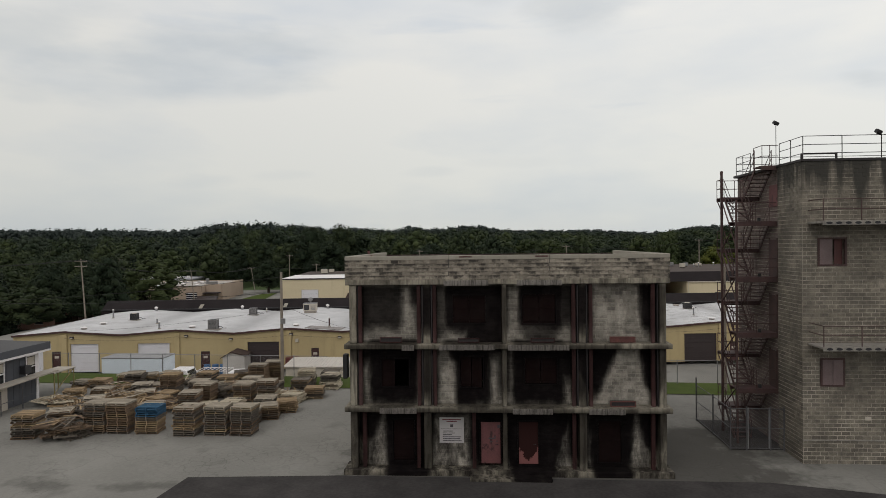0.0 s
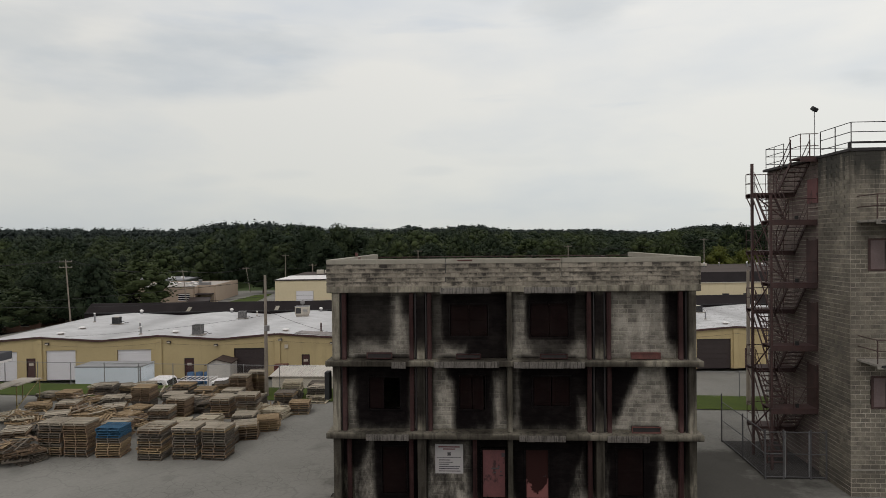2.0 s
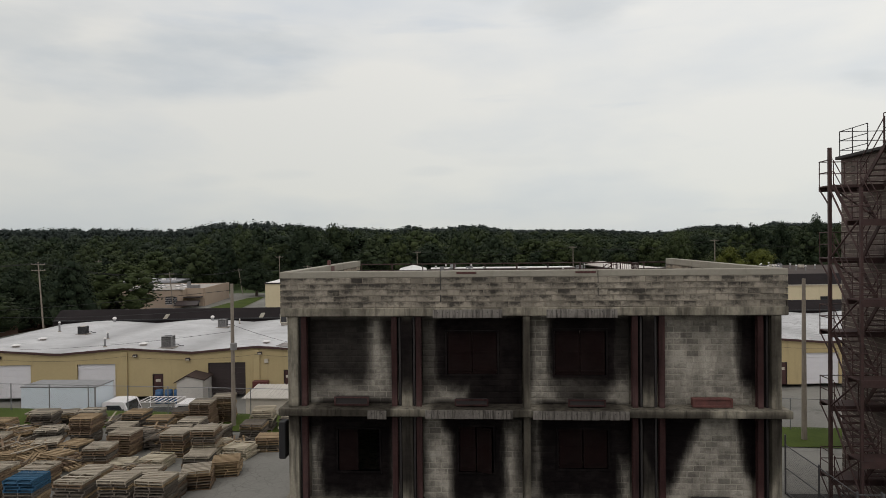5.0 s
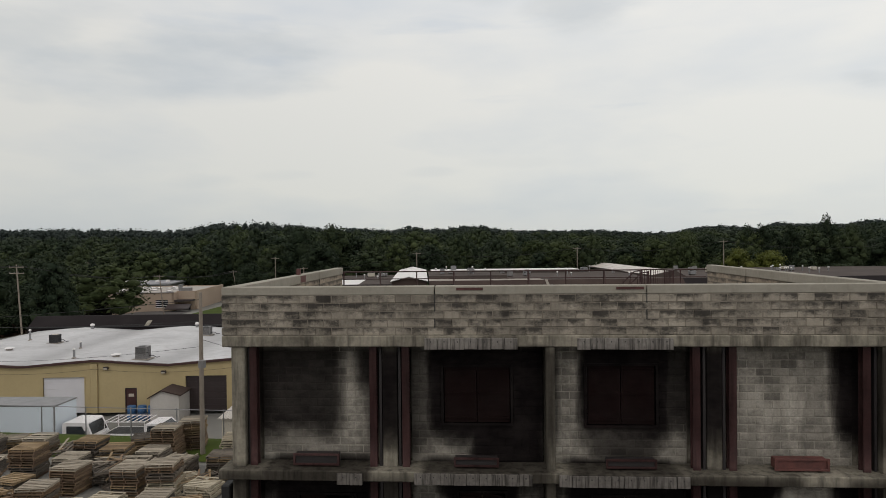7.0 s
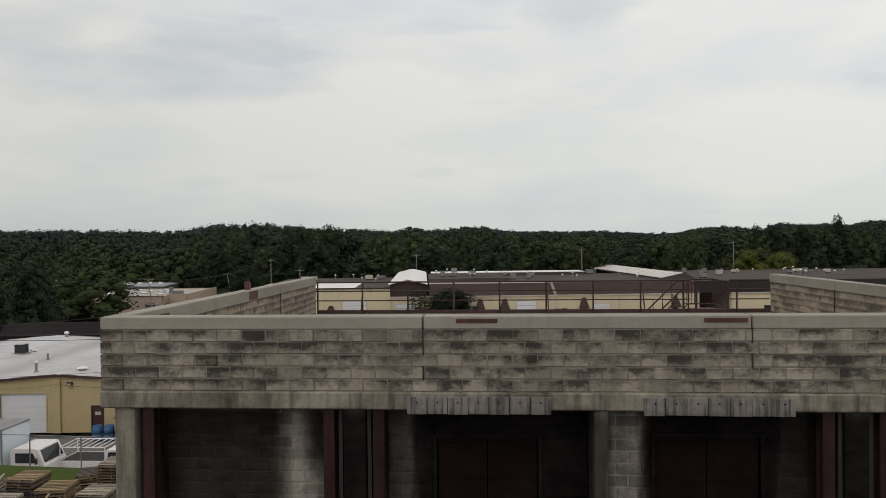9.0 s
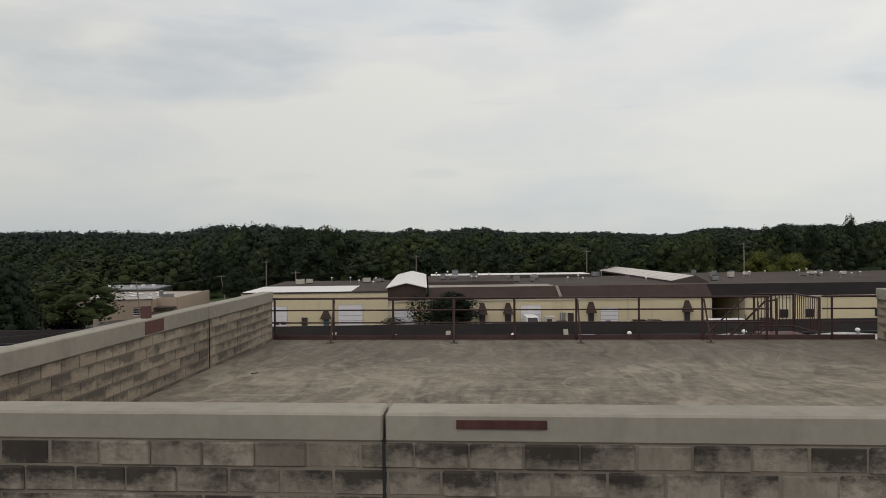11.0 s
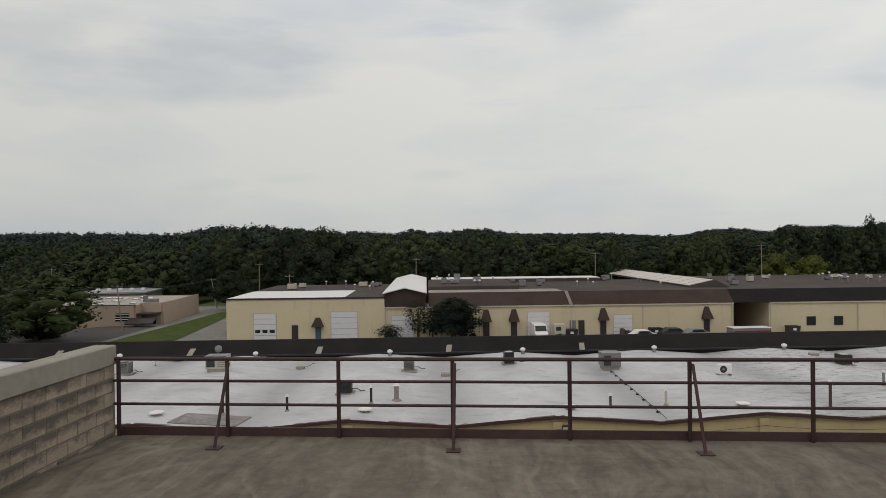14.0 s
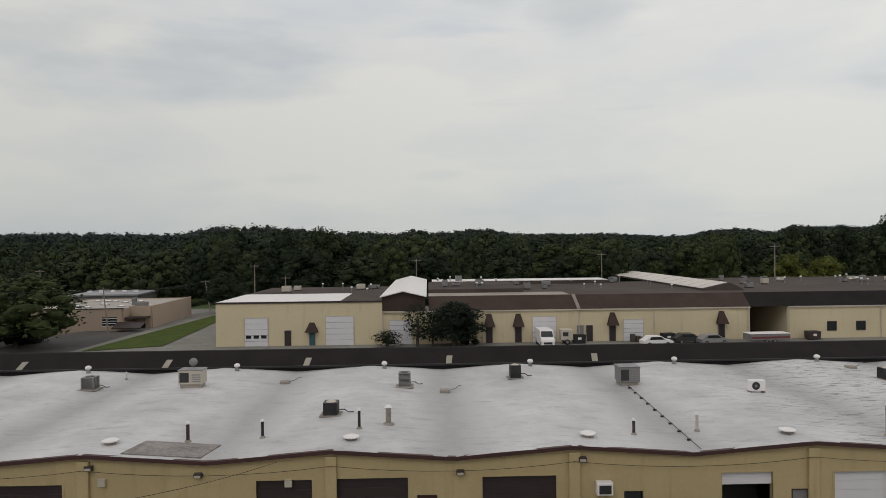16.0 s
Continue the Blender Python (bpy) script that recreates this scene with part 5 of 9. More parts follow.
def wall_piece(g, a, b, z0, top=None):
    n = max(1, int((b - a) / 0.8))
    for i in range(n):
        p, q = a + (b - a) * i / n, a + (b - a) * (i + 1) / n
        zp, zq = (roof_z(p) - 0.02, roof_z(q) - 0.02)
        v = [(p, 0, z0), (q, 0, z0), (q, 0.3, z0), (p, 0.3, z0), (p, 0, zp), (q, 0, zq), (q, 0.3, zq), (p, 0.3, zp)]
        g.add(v, [(0, 1, 5, 4), (2, 3, 7, 6), (4, 5, 6, 7), (0, 3, 2, 1), (0, 4, 7, 3), (1, 2, 6, 5)])


at = U0
for a, b, t, base in cuts:
    wall_piece(g, at, a, WB)
    wall_piece(g, a, b, t)
    if base > WB:
        g.box(a, 0, WB, b, 0.3, base)
    at = b
wall_piece(g, at, U1, WB)
g.weld = True
part("wall", g, M_YELLOW, ware, "yellow painted block wall", WM)
part("side_wall", Geo().box(U0, 0.3, WB, U0 + 0.3, 24, 1.5).box(U1 - 0.3, 0.3, WB, U1, 24, 1.5).box(U0 + 0.3, 23.7, WB, U1 - 0.3, 24, 1.5), M_YELLOW, ware, "", WM)
for k in range(-4, 7):
    u = 0.2 + k * PER
    if U0 < u - 0.3 and u + 0.3 < U1:
        part("pilaster", Geo().cbox(u - 0.28, -0.16, WB, u + 0.28, -0.005, WP - 0.35, 0.02), M_YELLOW, ware, "", WM)
# fascia following the roof
g = Geo()
n = 220
for i in range(n):
    p, q = U0 - 0.1 + (U1 - U0 + 0.2) * i / n, U0 - 0.1 + (U1 - U0 + 0.2) * (i + 1) / n
    zp, zq = roof_z(p), roof_z(q)
    v = [(p, -0.22, zp - 0.17), (q, -0.22, zq - 0.17), (q, -0.01, zq - 0.17), (p, -0.01, zp - 0.17), (p, -0.22, zp + 0.02), (q, -0.22, zq + 0.02), (q, -0.01, zq + 0.02), (p, -0.01, zp + 0.02)]
    g.add(v, [(0, 1, 5, 4), (2, 3, 7, 6), (4, 5, 6, 7), (0, 3, 2, 1)])
part("fascia", g, M_FASCIA, ware, "dark brown metal fascia", WM)


def membrane():
    m, nt, bs = new_mat("white_membrane_roof")
    p = world_pos(nt)
    n1 = noise_tex(nt, p, 0.25, 6.0, 0.65)
    n2 = noise_tex(nt, stretch(nt, p, (0.35, 1.6, 1.0)), 1.0, 5.0, 0.7, 0.6)
    n3 = noise_tex(nt, p, 9.0, 4.0, 0.6)
    col = mixc(nt, ramp(nt, n1, 0.34, 0.66), (0.41, 0.40, 0.41), (0.57, 0.56, 0.57))
    col = mixc(nt, math_node(nt, "MULTIPLY", ramp(nt, n2, 0.57, 0.70), 0.6), col, (0.24, 0.225, 0.22))
    col = mixc(nt, math_node(nt, "MULTIPLY", ramp(nt, noise_tex(nt, p, 0.6, 5.0, 0.7), 0.60, 0.75), 0.5), col, (0.27, 0.25, 0.25))
    sep = node(nt, "ShaderNodeSeparateXYZ")
    nt.links.new(p, sep.inputs[0])
    east = ramp(nt, math_node(nt, "MULTIPLY_ADD", sep.outputs["X"], 0.06, -0.42), 0.3, 0.7)
    wr = noise_tex(nt, stretch(nt, p, (0.55, 3.4, 1.0)), 1.0, 5.0, 0.75, 1.2)
    lines = math_node(nt, "MULTIPLY", ramp(nt, wr, 0.535, 0.60), math_node(nt, "MULTIPLY_ADD", east, 0.85, 0.14))
    col = mixc(nt, lines, col, (0.17, 0.16, 0.155))
    sp = ramp(nt, noise_tex(nt, p, 1.5, 6.0, 0.8), 0.62, 0.70)
    col = mixc(nt, math_node(nt, "MULTIPLY", sp, 0.55), col, (0.20, 0.19, 0.185))
    along = math_node(nt, "ADD", math_node(nt, "MULTIPLY", sep.outputs["X"], math.cos(WA)), math_node(nt, "MULTIPLY_ADD", sep.outputs["Y"], math.sin(WA), 10.6 * math.cos(WA) - 39.1 * math.sin(WA)))
    valley = math_node(nt, "PINGPONG", math_node(nt, "SUBTRACT", along, 0.2), PER / 2)
    # Valleys darkened in colour: gathered dirt plus shading of the folded slopes.
    valley_dirt_shade = ramp(nt, math_node(nt, "ADD", math_node(nt, "MULTIPLY", valley, 2.0 / PER), math_node(nt, "MULTIPLY_ADD", n1, 1.4, -0.7)), 0.62, 1.12)
    col = mixc(nt, math_node(nt, "MULTIPLY", valley_dirt_shade, 0.55), col, (0.22, 0.21, 0.215))
    nt.links.new(col, bs.inputs["Base Color"])
    bs.inputs["Roughness"].default_value = 0.6
    bump(nt, bs, math_node(nt, "ADD", math_node(nt, "MULTIPLY", n2, 0.8), math_node(nt, "MULTIPLY", wr, 0.6)), 0.5, 0.08)
    return m


M_MEMB = membrane()
M_PATCH = surface("worn_roof_patch", (0.30, 0.28, 0.265), (0.10, 0.095, 0.09), 0.9, 0.8, 5.0, 0.9)
nu, nv = 230, 24
v, f = [], []
for j in range(nv + 1):
    for i in range(nu + 1):
        u = U0 - 0.1 + (U1 - U0 + 0.2) * i / nu
        d = -0.20 + 22.4 * j / nv
        z = roof_z(u) + 0.02 + 0.03 * noise.noise(Vector((u * 0.4, d * 0.9, 0)))
        v.append((u, d, z))
f = [(j * (nu + 1) + i, j * (nu + 1) + i + 1, (j + 1) * (nu + 1) + i + 1, (j + 1) * (nu + 1) + i) for j in range(nv) for i in range(nu)]
part("roof", Geo().add(v, f), M_MEMB, ware, "dirty white membrane roof with ripples and patches", WM, True)
pu = [-10.2 + 3.9 * i / 12 for i in range(13)]
v = [(u + 0.35 * k, 0.2 + 2.1 * k, roof_z(u + 0.35 * k) + 0.075 - e) for e in (0, 0.05) for k in (0, 1) for u in pu]
f = [(i, i + 1, 14 + i, 13 + i) for i in range(12)] + [(26 + i, 39 + i, 40 + i, 27 + i) for i in range(12)]
f += [(i, 26 + i, 27 + i, i + 1) for i in range(12)] + [(13 + i, 14 + i, 40 + i, 39 + i) for i in range(12)] + [(0, 13, 39, 26), (12, 38, 51, 25)]
part("roof_patch", Geo().add(v, f), M_PATCH, ware, "worn grey roof patch", WM)
# rear mansard of dark shingle
prof = [(22.0, 1.35), (22.15, 2.0), (23.9, 3.17), (24.3, 3.17), (26.2, 1.2), (26.2, 0.6), (22.0, 0.6)]
part("mansard", Geo().prism([(a, z) for a, z in prof], U0 - 1.5, U1, "x"), M_SHINGLE, ware, "dark shingled mansard along the rear roof edge", WM)
part("mansard_gutter", Geo().box(U0 - 1.5, 21.9, 1.95, U1, 22.08, 2.1), M_BLACK, ware, "", WM)
for px_u in (-29.7, -17.6, -5.8, 6.25, 18.75):
    part("roof_flap", Geo().add([(px_u, 22.45, 2.18), (px_u + 0.5, 22.45, 2.18), (px_u + 0.62, 23.3, 2.75), (px_u + 0.12, 23.3, 2.75), (px_u, 22.4, 2.23), (px_u + 0.5, 22.4, 2.23), (px_u + 0.62, 23.25, 2.80), (px_u + 0.12, 23.25, 2.80)],
         [(0, 1, 2, 3), (4, 7, 6, 5), (0, 4, 5, 1), (1, 5, 6, 2), (2, 6, 7, 3), (3, 7, 4, 0)]), M_CAP, ware, "light metal flap", WM @ Matrix.Translation((0.25, -0.28, -0.19)))

for a, b, t, k in DOORS:
    mat = {"w": M_WHITEDOOR, "b": M_BROWNDOOR, "o": M_WHITEDOOR}[k]
    z0 = WB if k != "o" else t - 0.65
    n = max(2, round((t - z0) / 0.5))
    d = part("roller_door", Geo().box(a, 0.16, z0, b, 0.19, t), mat, ware, {"w": "white sectional overhead door", "b": "dark brown overhead door", "o": "white overhead door standing half open"}[k], WM)
    part("frame", Geo().box(a - 0.09, -0.03, WB, a, 0.1, t + 0.09).box(b, -0.03, WB, b + 0.09, 0.1, t + 0.09).box(a, -0.03, t, b, 0.1, t + 0.09), M_YELLOW if k != "b" else M_YELLOW, d, "", WM)
    for i in range(n):
        z = z0 + (t - z0) * i / n
        part("slat", Geo().cbox(a, 0.12, z + 0.005, b, 0.158, z + (t - z0) / n - 0.005, 0.012), mat, d, "", WM)
    if k == "o":
        # Black sheet stands in for the unlit room behind the open door.
        part("dark_interior", Geo().box(a, 1.6, WB, b, 1.7, t), M_BLACK, d, "", WM)
M_MAROON = plain("maroon_door_paint", (0.062, 0.023, 0.022), 0.5)
for a, b, t, k in MAN:
    mat = {"m": M_MAROON, "g": M_ACGREY, "n": M_WHITEDOOR}[k]
    d = part("door", Geo().cbox(a + 0.05, 0.05, WB, b - 0.05, 0.1, t - 0.05, 0.01), mat, ware, "dark brown metal door" if k == "m" else "grey metal door", WM)
    part("frame", Geo().box(a, -0.02, WB, a + 0.05, 0.12, t).box(b - 0.05, -0.02, WB, b, 0.12, t).box(a + 0.05, -0.02, t - 0.05, b - 0.05, 0.12, t), M_BROWNDOOR, d, "", WM)
    part("notice", Geo().box((a + b) / 2 - 0.22, 0.035, t - 0.75, (a + b) / 2 + 0.22, 0.046, t - 0.5), M_CREAM, d, "", WM)
w = part("window", Geo().box(14.8, 0.1, -1.3, 15.77, 0.14, -0.35), M_GLASSDARK, ware, "dark window", WM)
part("frame", Geo().box(14.8, 0.0, -1.3, 14.86, 0.1, -0.35).box(15.71, 0.0, -1.3, 15.77, 0.1, -0.35), M_BROWNDOOR, w, "", WM)


def unit_local(name, u, d, label, category, group=""):
    z = roof_z(u) + 0.02
    return thing(name, WM @ Matrix.Translation((u, d, z)), label, category, group), WM @ Matrix.Translation((u, d, z))


def condenser(u, d, s=0.8, h=0.85, mat=None, label="grey condenser unit on the white roof"):
    mat = mat or M_ACGREY
    t, m = unit_local("condenser_unit", u, d, label, "air conditioner", "rooftop condensers")
    part("base_pad", Geo().box(-s * 0.75, -s * 0.7, 0, s * 0.75, s * 0.7, 0.07), M_GREYROOF, t, "", m)
    g = Geo()
    for i in range(4):
        x = (-1, 1)[i % 2] * (s / 2 - 0.03)
        y = (-1, 1)[i // 2] * (s / 2 - 0.03)
        g.box(x - 0.03, y - 0.03, 0.07, x + 0.03, y + 0.03, h)
    g.box(-s / 2, -s / 2, h, s / 2, s / 2, h + 0.06).box(-s / 2, -s / 2, 0.07, s / 2, s / 2, 0.16)
    part("casing", g, mat, t, "", m)
    g = Geo()
    for i in range(9):
        z = 0.19 + (h - 0.22) * i / 9
        g.box(-s / 2 + 0.02, -s / 2 + 0.02, z, s / 2 - 0.02, s / 2 - 0.02, z + (h - 0.22) / 9 * 0.55)
    part("louvres", g, mat if mat is not M_ACDARK else M_ACDARK, t, "", m)
    part("core", Geo().box(-s / 2 + 0.05, -s / 2 + 0.05, 0.1, s / 2 - 0.05, s / 2 - 0.05, h - 0.01), M_ACDARK, t, "", m)
    part("fan_guard", Geo().tube((0, 0, h + 0.06), (0, 0, h + 0.1), s * 0.38, s * 0.3, 16), M_ACDARK if mat is not M_ACDARK else M_CREAM, t, "", m)
    part("pipe", Geo().path([(s / 2, 0.1, 0.3), (s / 2 + 0.35, 0.1, 0.3), (s / 2 + 0.6, 0.15, 0.12), (s / 2 + 0.9, 0.15, 0.15)], 0.035), M_ACDARK, t, "", m)


condenser(-20.5, 1.3, 0.95, 1.05)
condenser(-33.5, 11.0, 0.8, 0.8, M_ACDARK, "black condenser unit on the white roof")
condenser(-0.8, 6.7, 0.85, 0.75, M_ACDARK, "black condenser unit on the white roof")
condenser(-19.9, 15.8, 0.9, 0.9)
condenser(3.3, 14.8, 0.85, 1.0)
condenser(11.6, 16.3, 0.8, 0.95, M_ACDARK, "black condenser unit on the white roof")
condenser(38.7, 14.2, 0.9, 0.8, M_ACDARK, "black condenser unit on the white roof")


def big_unit(u, d, sx, sy, h, mat, label, dish=False):
    t, m = unit_local("rooftop_unit", u, d, label, "air conditioner", "rooftop packaged units")
    part("curb", Geo().box(-sx / 2 + 0.1, -sy / 2 + 0.1, 0, sx / 2 - 0.1, sy / 2 - 0.1, 0.25), M_GREYROOF, t, "", m)
    part("casing", Geo().cbox(-sx / 2, -sy / 2, 0.25, sx / 2, sy / 2, h, 0.03), mat, t, "", m)
    part("top_lid", Geo().cbox(-sx / 2 - 0.04, -sy / 2 - 0.04, h, sx / 2 + 0.04, sy / 2 + 0.04, h + 0.05, 0.015), M_GALV, t, "", m)
    part("panel", Geo().box(-sx / 2 + 0.1, -sy / 2 - 0.012, 0.4, -sx * 0.05, -sy / 2 - 0.002, h - 0.15), M_ACDARK, t, "", m)
    for i in range(4):
        part("louvre", Geo().box(sx * 0.08, -sy / 2 - 0.02, 0.42 + i * 0.16, sx / 2 - 0.1, -sy / 2 - 0.004, 0.5 + i * 0.16), M_GALV, t, "", m)
    if dish:
        part("dish_pole", Geo().tube((0, 0.2, h), (0, 0.2, h + 0.35), 0.03), M_GALV, t, "", m)
        part("dish", Geo().dome((0, 0, 0), 0.3, 0.1, 14, 3), M_ACGREY, t, "", m @ pose(0, 0.15, h + 0.5, 75, 0, 10), True)


big_unit(-12.1, 15.0, 1.7, 1.1, 1.25, M_CREAM, "cream rooftop air handler with a small dish", True)
big_unit(19.7, 14.9, 1.5, 1.3, 1.35, M_ACGREY, "blue-grey rooftop air handler")
t, m = unit_local("heat_pump", 27.4, 11.2, "white side-fan heat pump on the roof", "air conditioner")
part("casing", Geo().cbox(-0.55, -0.2, 0.12, 0.55, 0.2, 0.85, 0.03), M_WHITEPAINT, t, "", m)
part("fan_grille", Geo().tube((-0.12, -0.22, 0.48), (-0.12, -0.2, 0.48), 0.27, n=18), M_ACDARK, t, "", m)
part("fan_hub", Geo().tube((-0.12, -0.235, 0.48), (-0.12, -0.22, 0.48), 0.09, n=12), M_ACGREY, t, "", m)
part("foot", Geo().box(-0.5, -0.25, 0, -0.4, 0.25, 0.12).box(0.4, -0.25, 0, 0.5, 0.25, 0.12), M_GREYROOF, t, "", m)


def roof_pipe(u, d, h, r, mat, cap=True):
    t, m = unit_local("vent_pipe", u, d, "capped vent pipe through the white roof", "pipe", "roof vent pipes")
    part("flashing", Geo().tube((0, 0, 0), (0, 0, 0.12), r * 2.2, r * 1.2, 12), M_GREYROOF, t, "", m)
    part("pipe", Geo().tube((0, 0, 0.1), (0, 0, h), r, n=12), mat, t, "", m)
    if cap:
        part("cap", Geo().tube((0, 0, h + 0.02), (0, 0, h + 0.14), r * 1.5, r * 0.9, 12), M_WHITEMETAL, t, "", m)


for u, d, h, r, mt in ((-7.8, 2.6, 0.95, 0.09, M_RUST), (-3.96, 3.06, 0.9, 0.08, M_DARKSTEEL), (1.2, 3.7, 1.0, 0.08, M_DARKSTEEL), (16.1, 2.4, 0.75, 0.08, M_RUST), (19.8, 3.0, 0.9, 0.08, M_CREAM), (29.5, 1.7, 1.6, 0.09, M_RUST),
                       (-26.7, 1.9, 0.75, 0.1, M_GALV), (-36.6, 12.0, 1.0, 0.1, M_GALV), (2.74, 4.9, 0.95, 0.16, M_GREYROOF), (-29.7, 8.6, 0.6, 0.09, M_GALV), (36.0, 6.0, 0.9, 0.08, M_GALV), (-19.0, 19.5, 0.5, 0.06, M_CREAM)):
    roof_pipe(u, d, h, r, mt)
for u, d in ((-11.4, 1.65), (1.0, 1.65), (13.4, 1.56), (23.9, 1.4), (-35.0, 1.9), (-35.0, 6.2), (-23.0, 1.7), (36.2, 1.6)):
    t, m = unit_local("roof_vent", u, d, "low white mushroom roof vent", "vent", "mushroom roof vents")
    part("collar", Geo().tube((0, 0, 0), (0, 0, 0.16), 0.3, 0.26, 14), M_GREYROOF, t, "", m)
    part("hood", Geo().tube((0, 0, 0.15), (0, 0, 0.2), 0.42, 0.42, 14).tube((0, 0, 0.2), (0, 0, 0.28), 0.42, 0.16, 14), M_WHITEMETAL, t, "", m)
for k in range(-3, 6):
    t, m = unit_local("turbine_vent", 0.4 + k * PER + 1.0, 21.0, "white ball turbine vent near the mansard", "vent", "turbine vents")
    part("neck", Geo().tube((0, 0, 0), (0, 0, 0.28), 0.18, 0.15, 12), M_GALV, t, "", m)
    part("ball", Geo().dome((0, 0, 0.42), 0.25, 0.2, 12, 4).dome((0, 0, 0.42), 0.25, -0.16, 12, 3), M_WHITEMETAL, t, "", m, True)
t, m = unit_local("pipe_support_run", 19.2, 7.0, "thin conduit on dark blocks across the roof", "conduit")
a, b = Vector((19.5, 14.2, roof_z(19.5) + 0.12)), Vector((18.7, 0.0, roof_z(18.7) + 0.12))
part("conduit", Geo().tube(a, b, 0.02), M_ACDARK, t, "", WM)
for i in range(9):
    p = a.lerp(b, (i + 0.4) / 9.5)
    part("block", Geo().box(p.x - 0.1, p.y - 0.06, p.z - 0.12, p.x + 0.1, p.y + 0.06, p.z - 0.02), M_BLACK, t, "", WM)
for u, d in ((6.2, 13.7), (38.9, 18.5), (-6.0, 17.5)):
    t, m = unit_local("low_vent_box", u, d, "low weathered vent box with a bent pipe", "vent")
    part("box", Geo().cbox(-0.35, -0.3, 0, 0.35, 0.3, 0.22, 0.03), M_GREYROOF, t, "", m)
    part("pipe", Geo().path([(0.35, 0, 0.15), (0.8, 0.1, 0.25), (1.0, 0.3, 0.4), (1.2, 0.3, 0.4)], 0.04), M_GALV, t, "", m)
# wall fixtures
for u, z in ((-11.6, 1.35), (6.6, 0.8), (-23.0, 1.3), (12.7, 1.35), (-35.3, 1.3), (-6.3, 0.9), (-18.2, 0.9)):
    t = thing("wall_light", WM @ Matrix.Translation((u, 0, z)), "bronze wall pack light on the yellow wall", "lamp", "wall pack lights")
    part("body", Geo().cbox(-0.2, -0.22, -0.12, 0.2, -0.005, 0.12, 0.03), M_BROWNDOOR, t, "", WM @ Matrix.Translation((u, 0, z)))
    part("lens", Geo().box(-0.15, -0.235, -0.1, 0.15, -0.225, 0.02), M_CREAM, t, "", WM @ Matrix.Translation((u, 0, z)))
t = thing("window_air_conditioner", WM @ Matrix.Translation((13.75, 0, -0.1)), "white air conditioner box on the yellow wall", "air conditioner")
part("casing", Geo().cbox(13.35, -0.4, -0.41, 14.15, -0.005, 0.23, 0.03), M_WHITEPAINT, t, "", WM)
part("grille", Geo().box(13.45, -0.42, -0.32, 14.05, -0.403, 0.1), M_ACDARK, t, "", WM)
for u, z in ((-11.0, 0.6), (-1.9, 0.4)):
    t = thing("meter_box", WM @ Matrix.Translation((u, 0, z)), "small cream meter box on the yellow wall", "box")
    part("body", Geo().cbox(u - 0.18, -0.14, z - 0.18, u + 0.18, -0.005, z + 0.18, 0.02), M_CREAM, t, "", WM)
    part("lid", Geo().cbox(u - 0.2, -0.16, z + 0.185, u + 0.2, -0.005, z + 0.21, 0.005), M_CREAM, t, "", WM)


# ---- far estate buildings ----
FM = Matrix.Translation((0, 104.2, 0)) @ pose(0, 0, 0, 0, 0, 5.5)
FB = -2.75
block_l = thing("workshop_building", FM @ Matrix.Translation((-31, 10, FB)), "pale yellow flat-roofed workshop with white overhead doors", "building")
part("wall", Geo().box(-43.5, 0, FB, -18.7, 0.3, 3.75), M_YELLOW2, block_l, "", FM)
part("wall", Geo().box(-43.5, 0.3, FB, -43.2, 34, 3.75), M_YELLOW2, block_l, "", FM)
part("wall", Geo().box(-43.2, 33.7, FB, -18.7, 34, 3.75), M_YELLOW2, block_l, "", FM)
part("eave_strip", Geo().box(-43.6, -0.15, 3.72, -18.7, -0.005, 3.98), M_BROWNDOOR, block_l, "", FM)
part("roof", Geo().box(-43.5, 0.0, 3.76, -25.0, 16, 3.95), M_WHITEMETAL, block_l, "white roof", FM)
part("roof", Geo().box(-24.99, 0.0, 3.76, -18.7, 34, 3.93).box(-43.4, 16.01, 3.76, -25.0, 34, 3.93), M_TAR, block_l, "dark tar roof", FM)


def far_door(parent, a, b, z0, z1, mat, name="door", lights=False):
    d = part(name, Geo().box(a, -0.06, z0, b, -0.004, z1), mat, parent, "", FM)
    part("frame", Geo().box(a - 0.1, -0.1, z0, a, -0.004, z1 + 0.1).box(b, -0.1, z0, b + 0.1, -0.004, z1 + 0.1).box(a, -0.1, z1, b, -0.004, z1 + 0.1), M_CREAM, d, "", FM)
    if name == "roller_door":
        for i in range(1, 5):
            z = z0 + (z1 - z0) * i / 5
            part("seam", Geo().box(a, -0.075, z - 0.02, b, -0.062, z + 0.02), M_ACGREY, d, "", FM)
    if lights:
        for i in range(3):
            x = a + (b - a) * (i + 0.5) / 3
            part("pane", Geo().box(x - 0.4, -0.08, z0 + 1.25, x + 0.4, -0.065, z0 + 1.75), M_GLASSDARK, d, "", FM)
    return d


def awning(parent, x, w=1.7, top=1.7, bot=-0.2, door=True):
    v = [(x - 0.35, -0.05, top), (x + 0.35, -0.05, top), (x + w / 2, -0.9, bot), (x - w / 2, -0.9, bot), (x - w / 2, -0.05, bot), (x + w / 2, -0.05, bot)]
    part("awning", Geo().add(v, [(0, 3, 2, 1), (0, 4, 3), (1, 2, 5), (3, 4, 5, 2), (0, 1, 5, 4)]), M_SHINGLE2, parent, "brown shingled door hood", FM)
    if door:
        far_door(parent, x - 0.5, x + 0.5, FB, bot, M_BROWNDOOR)


far_door(block_l, -39.2, -35.8, FB, 1.55, M_WHITEDOOR, "roller_door", True)
far_door(block_l, -33.3, -32.3, FB, -0.35, M_BROWNDOOR)
awning(block_l, -29.2, 1.9, 0.8, -0.6, False)
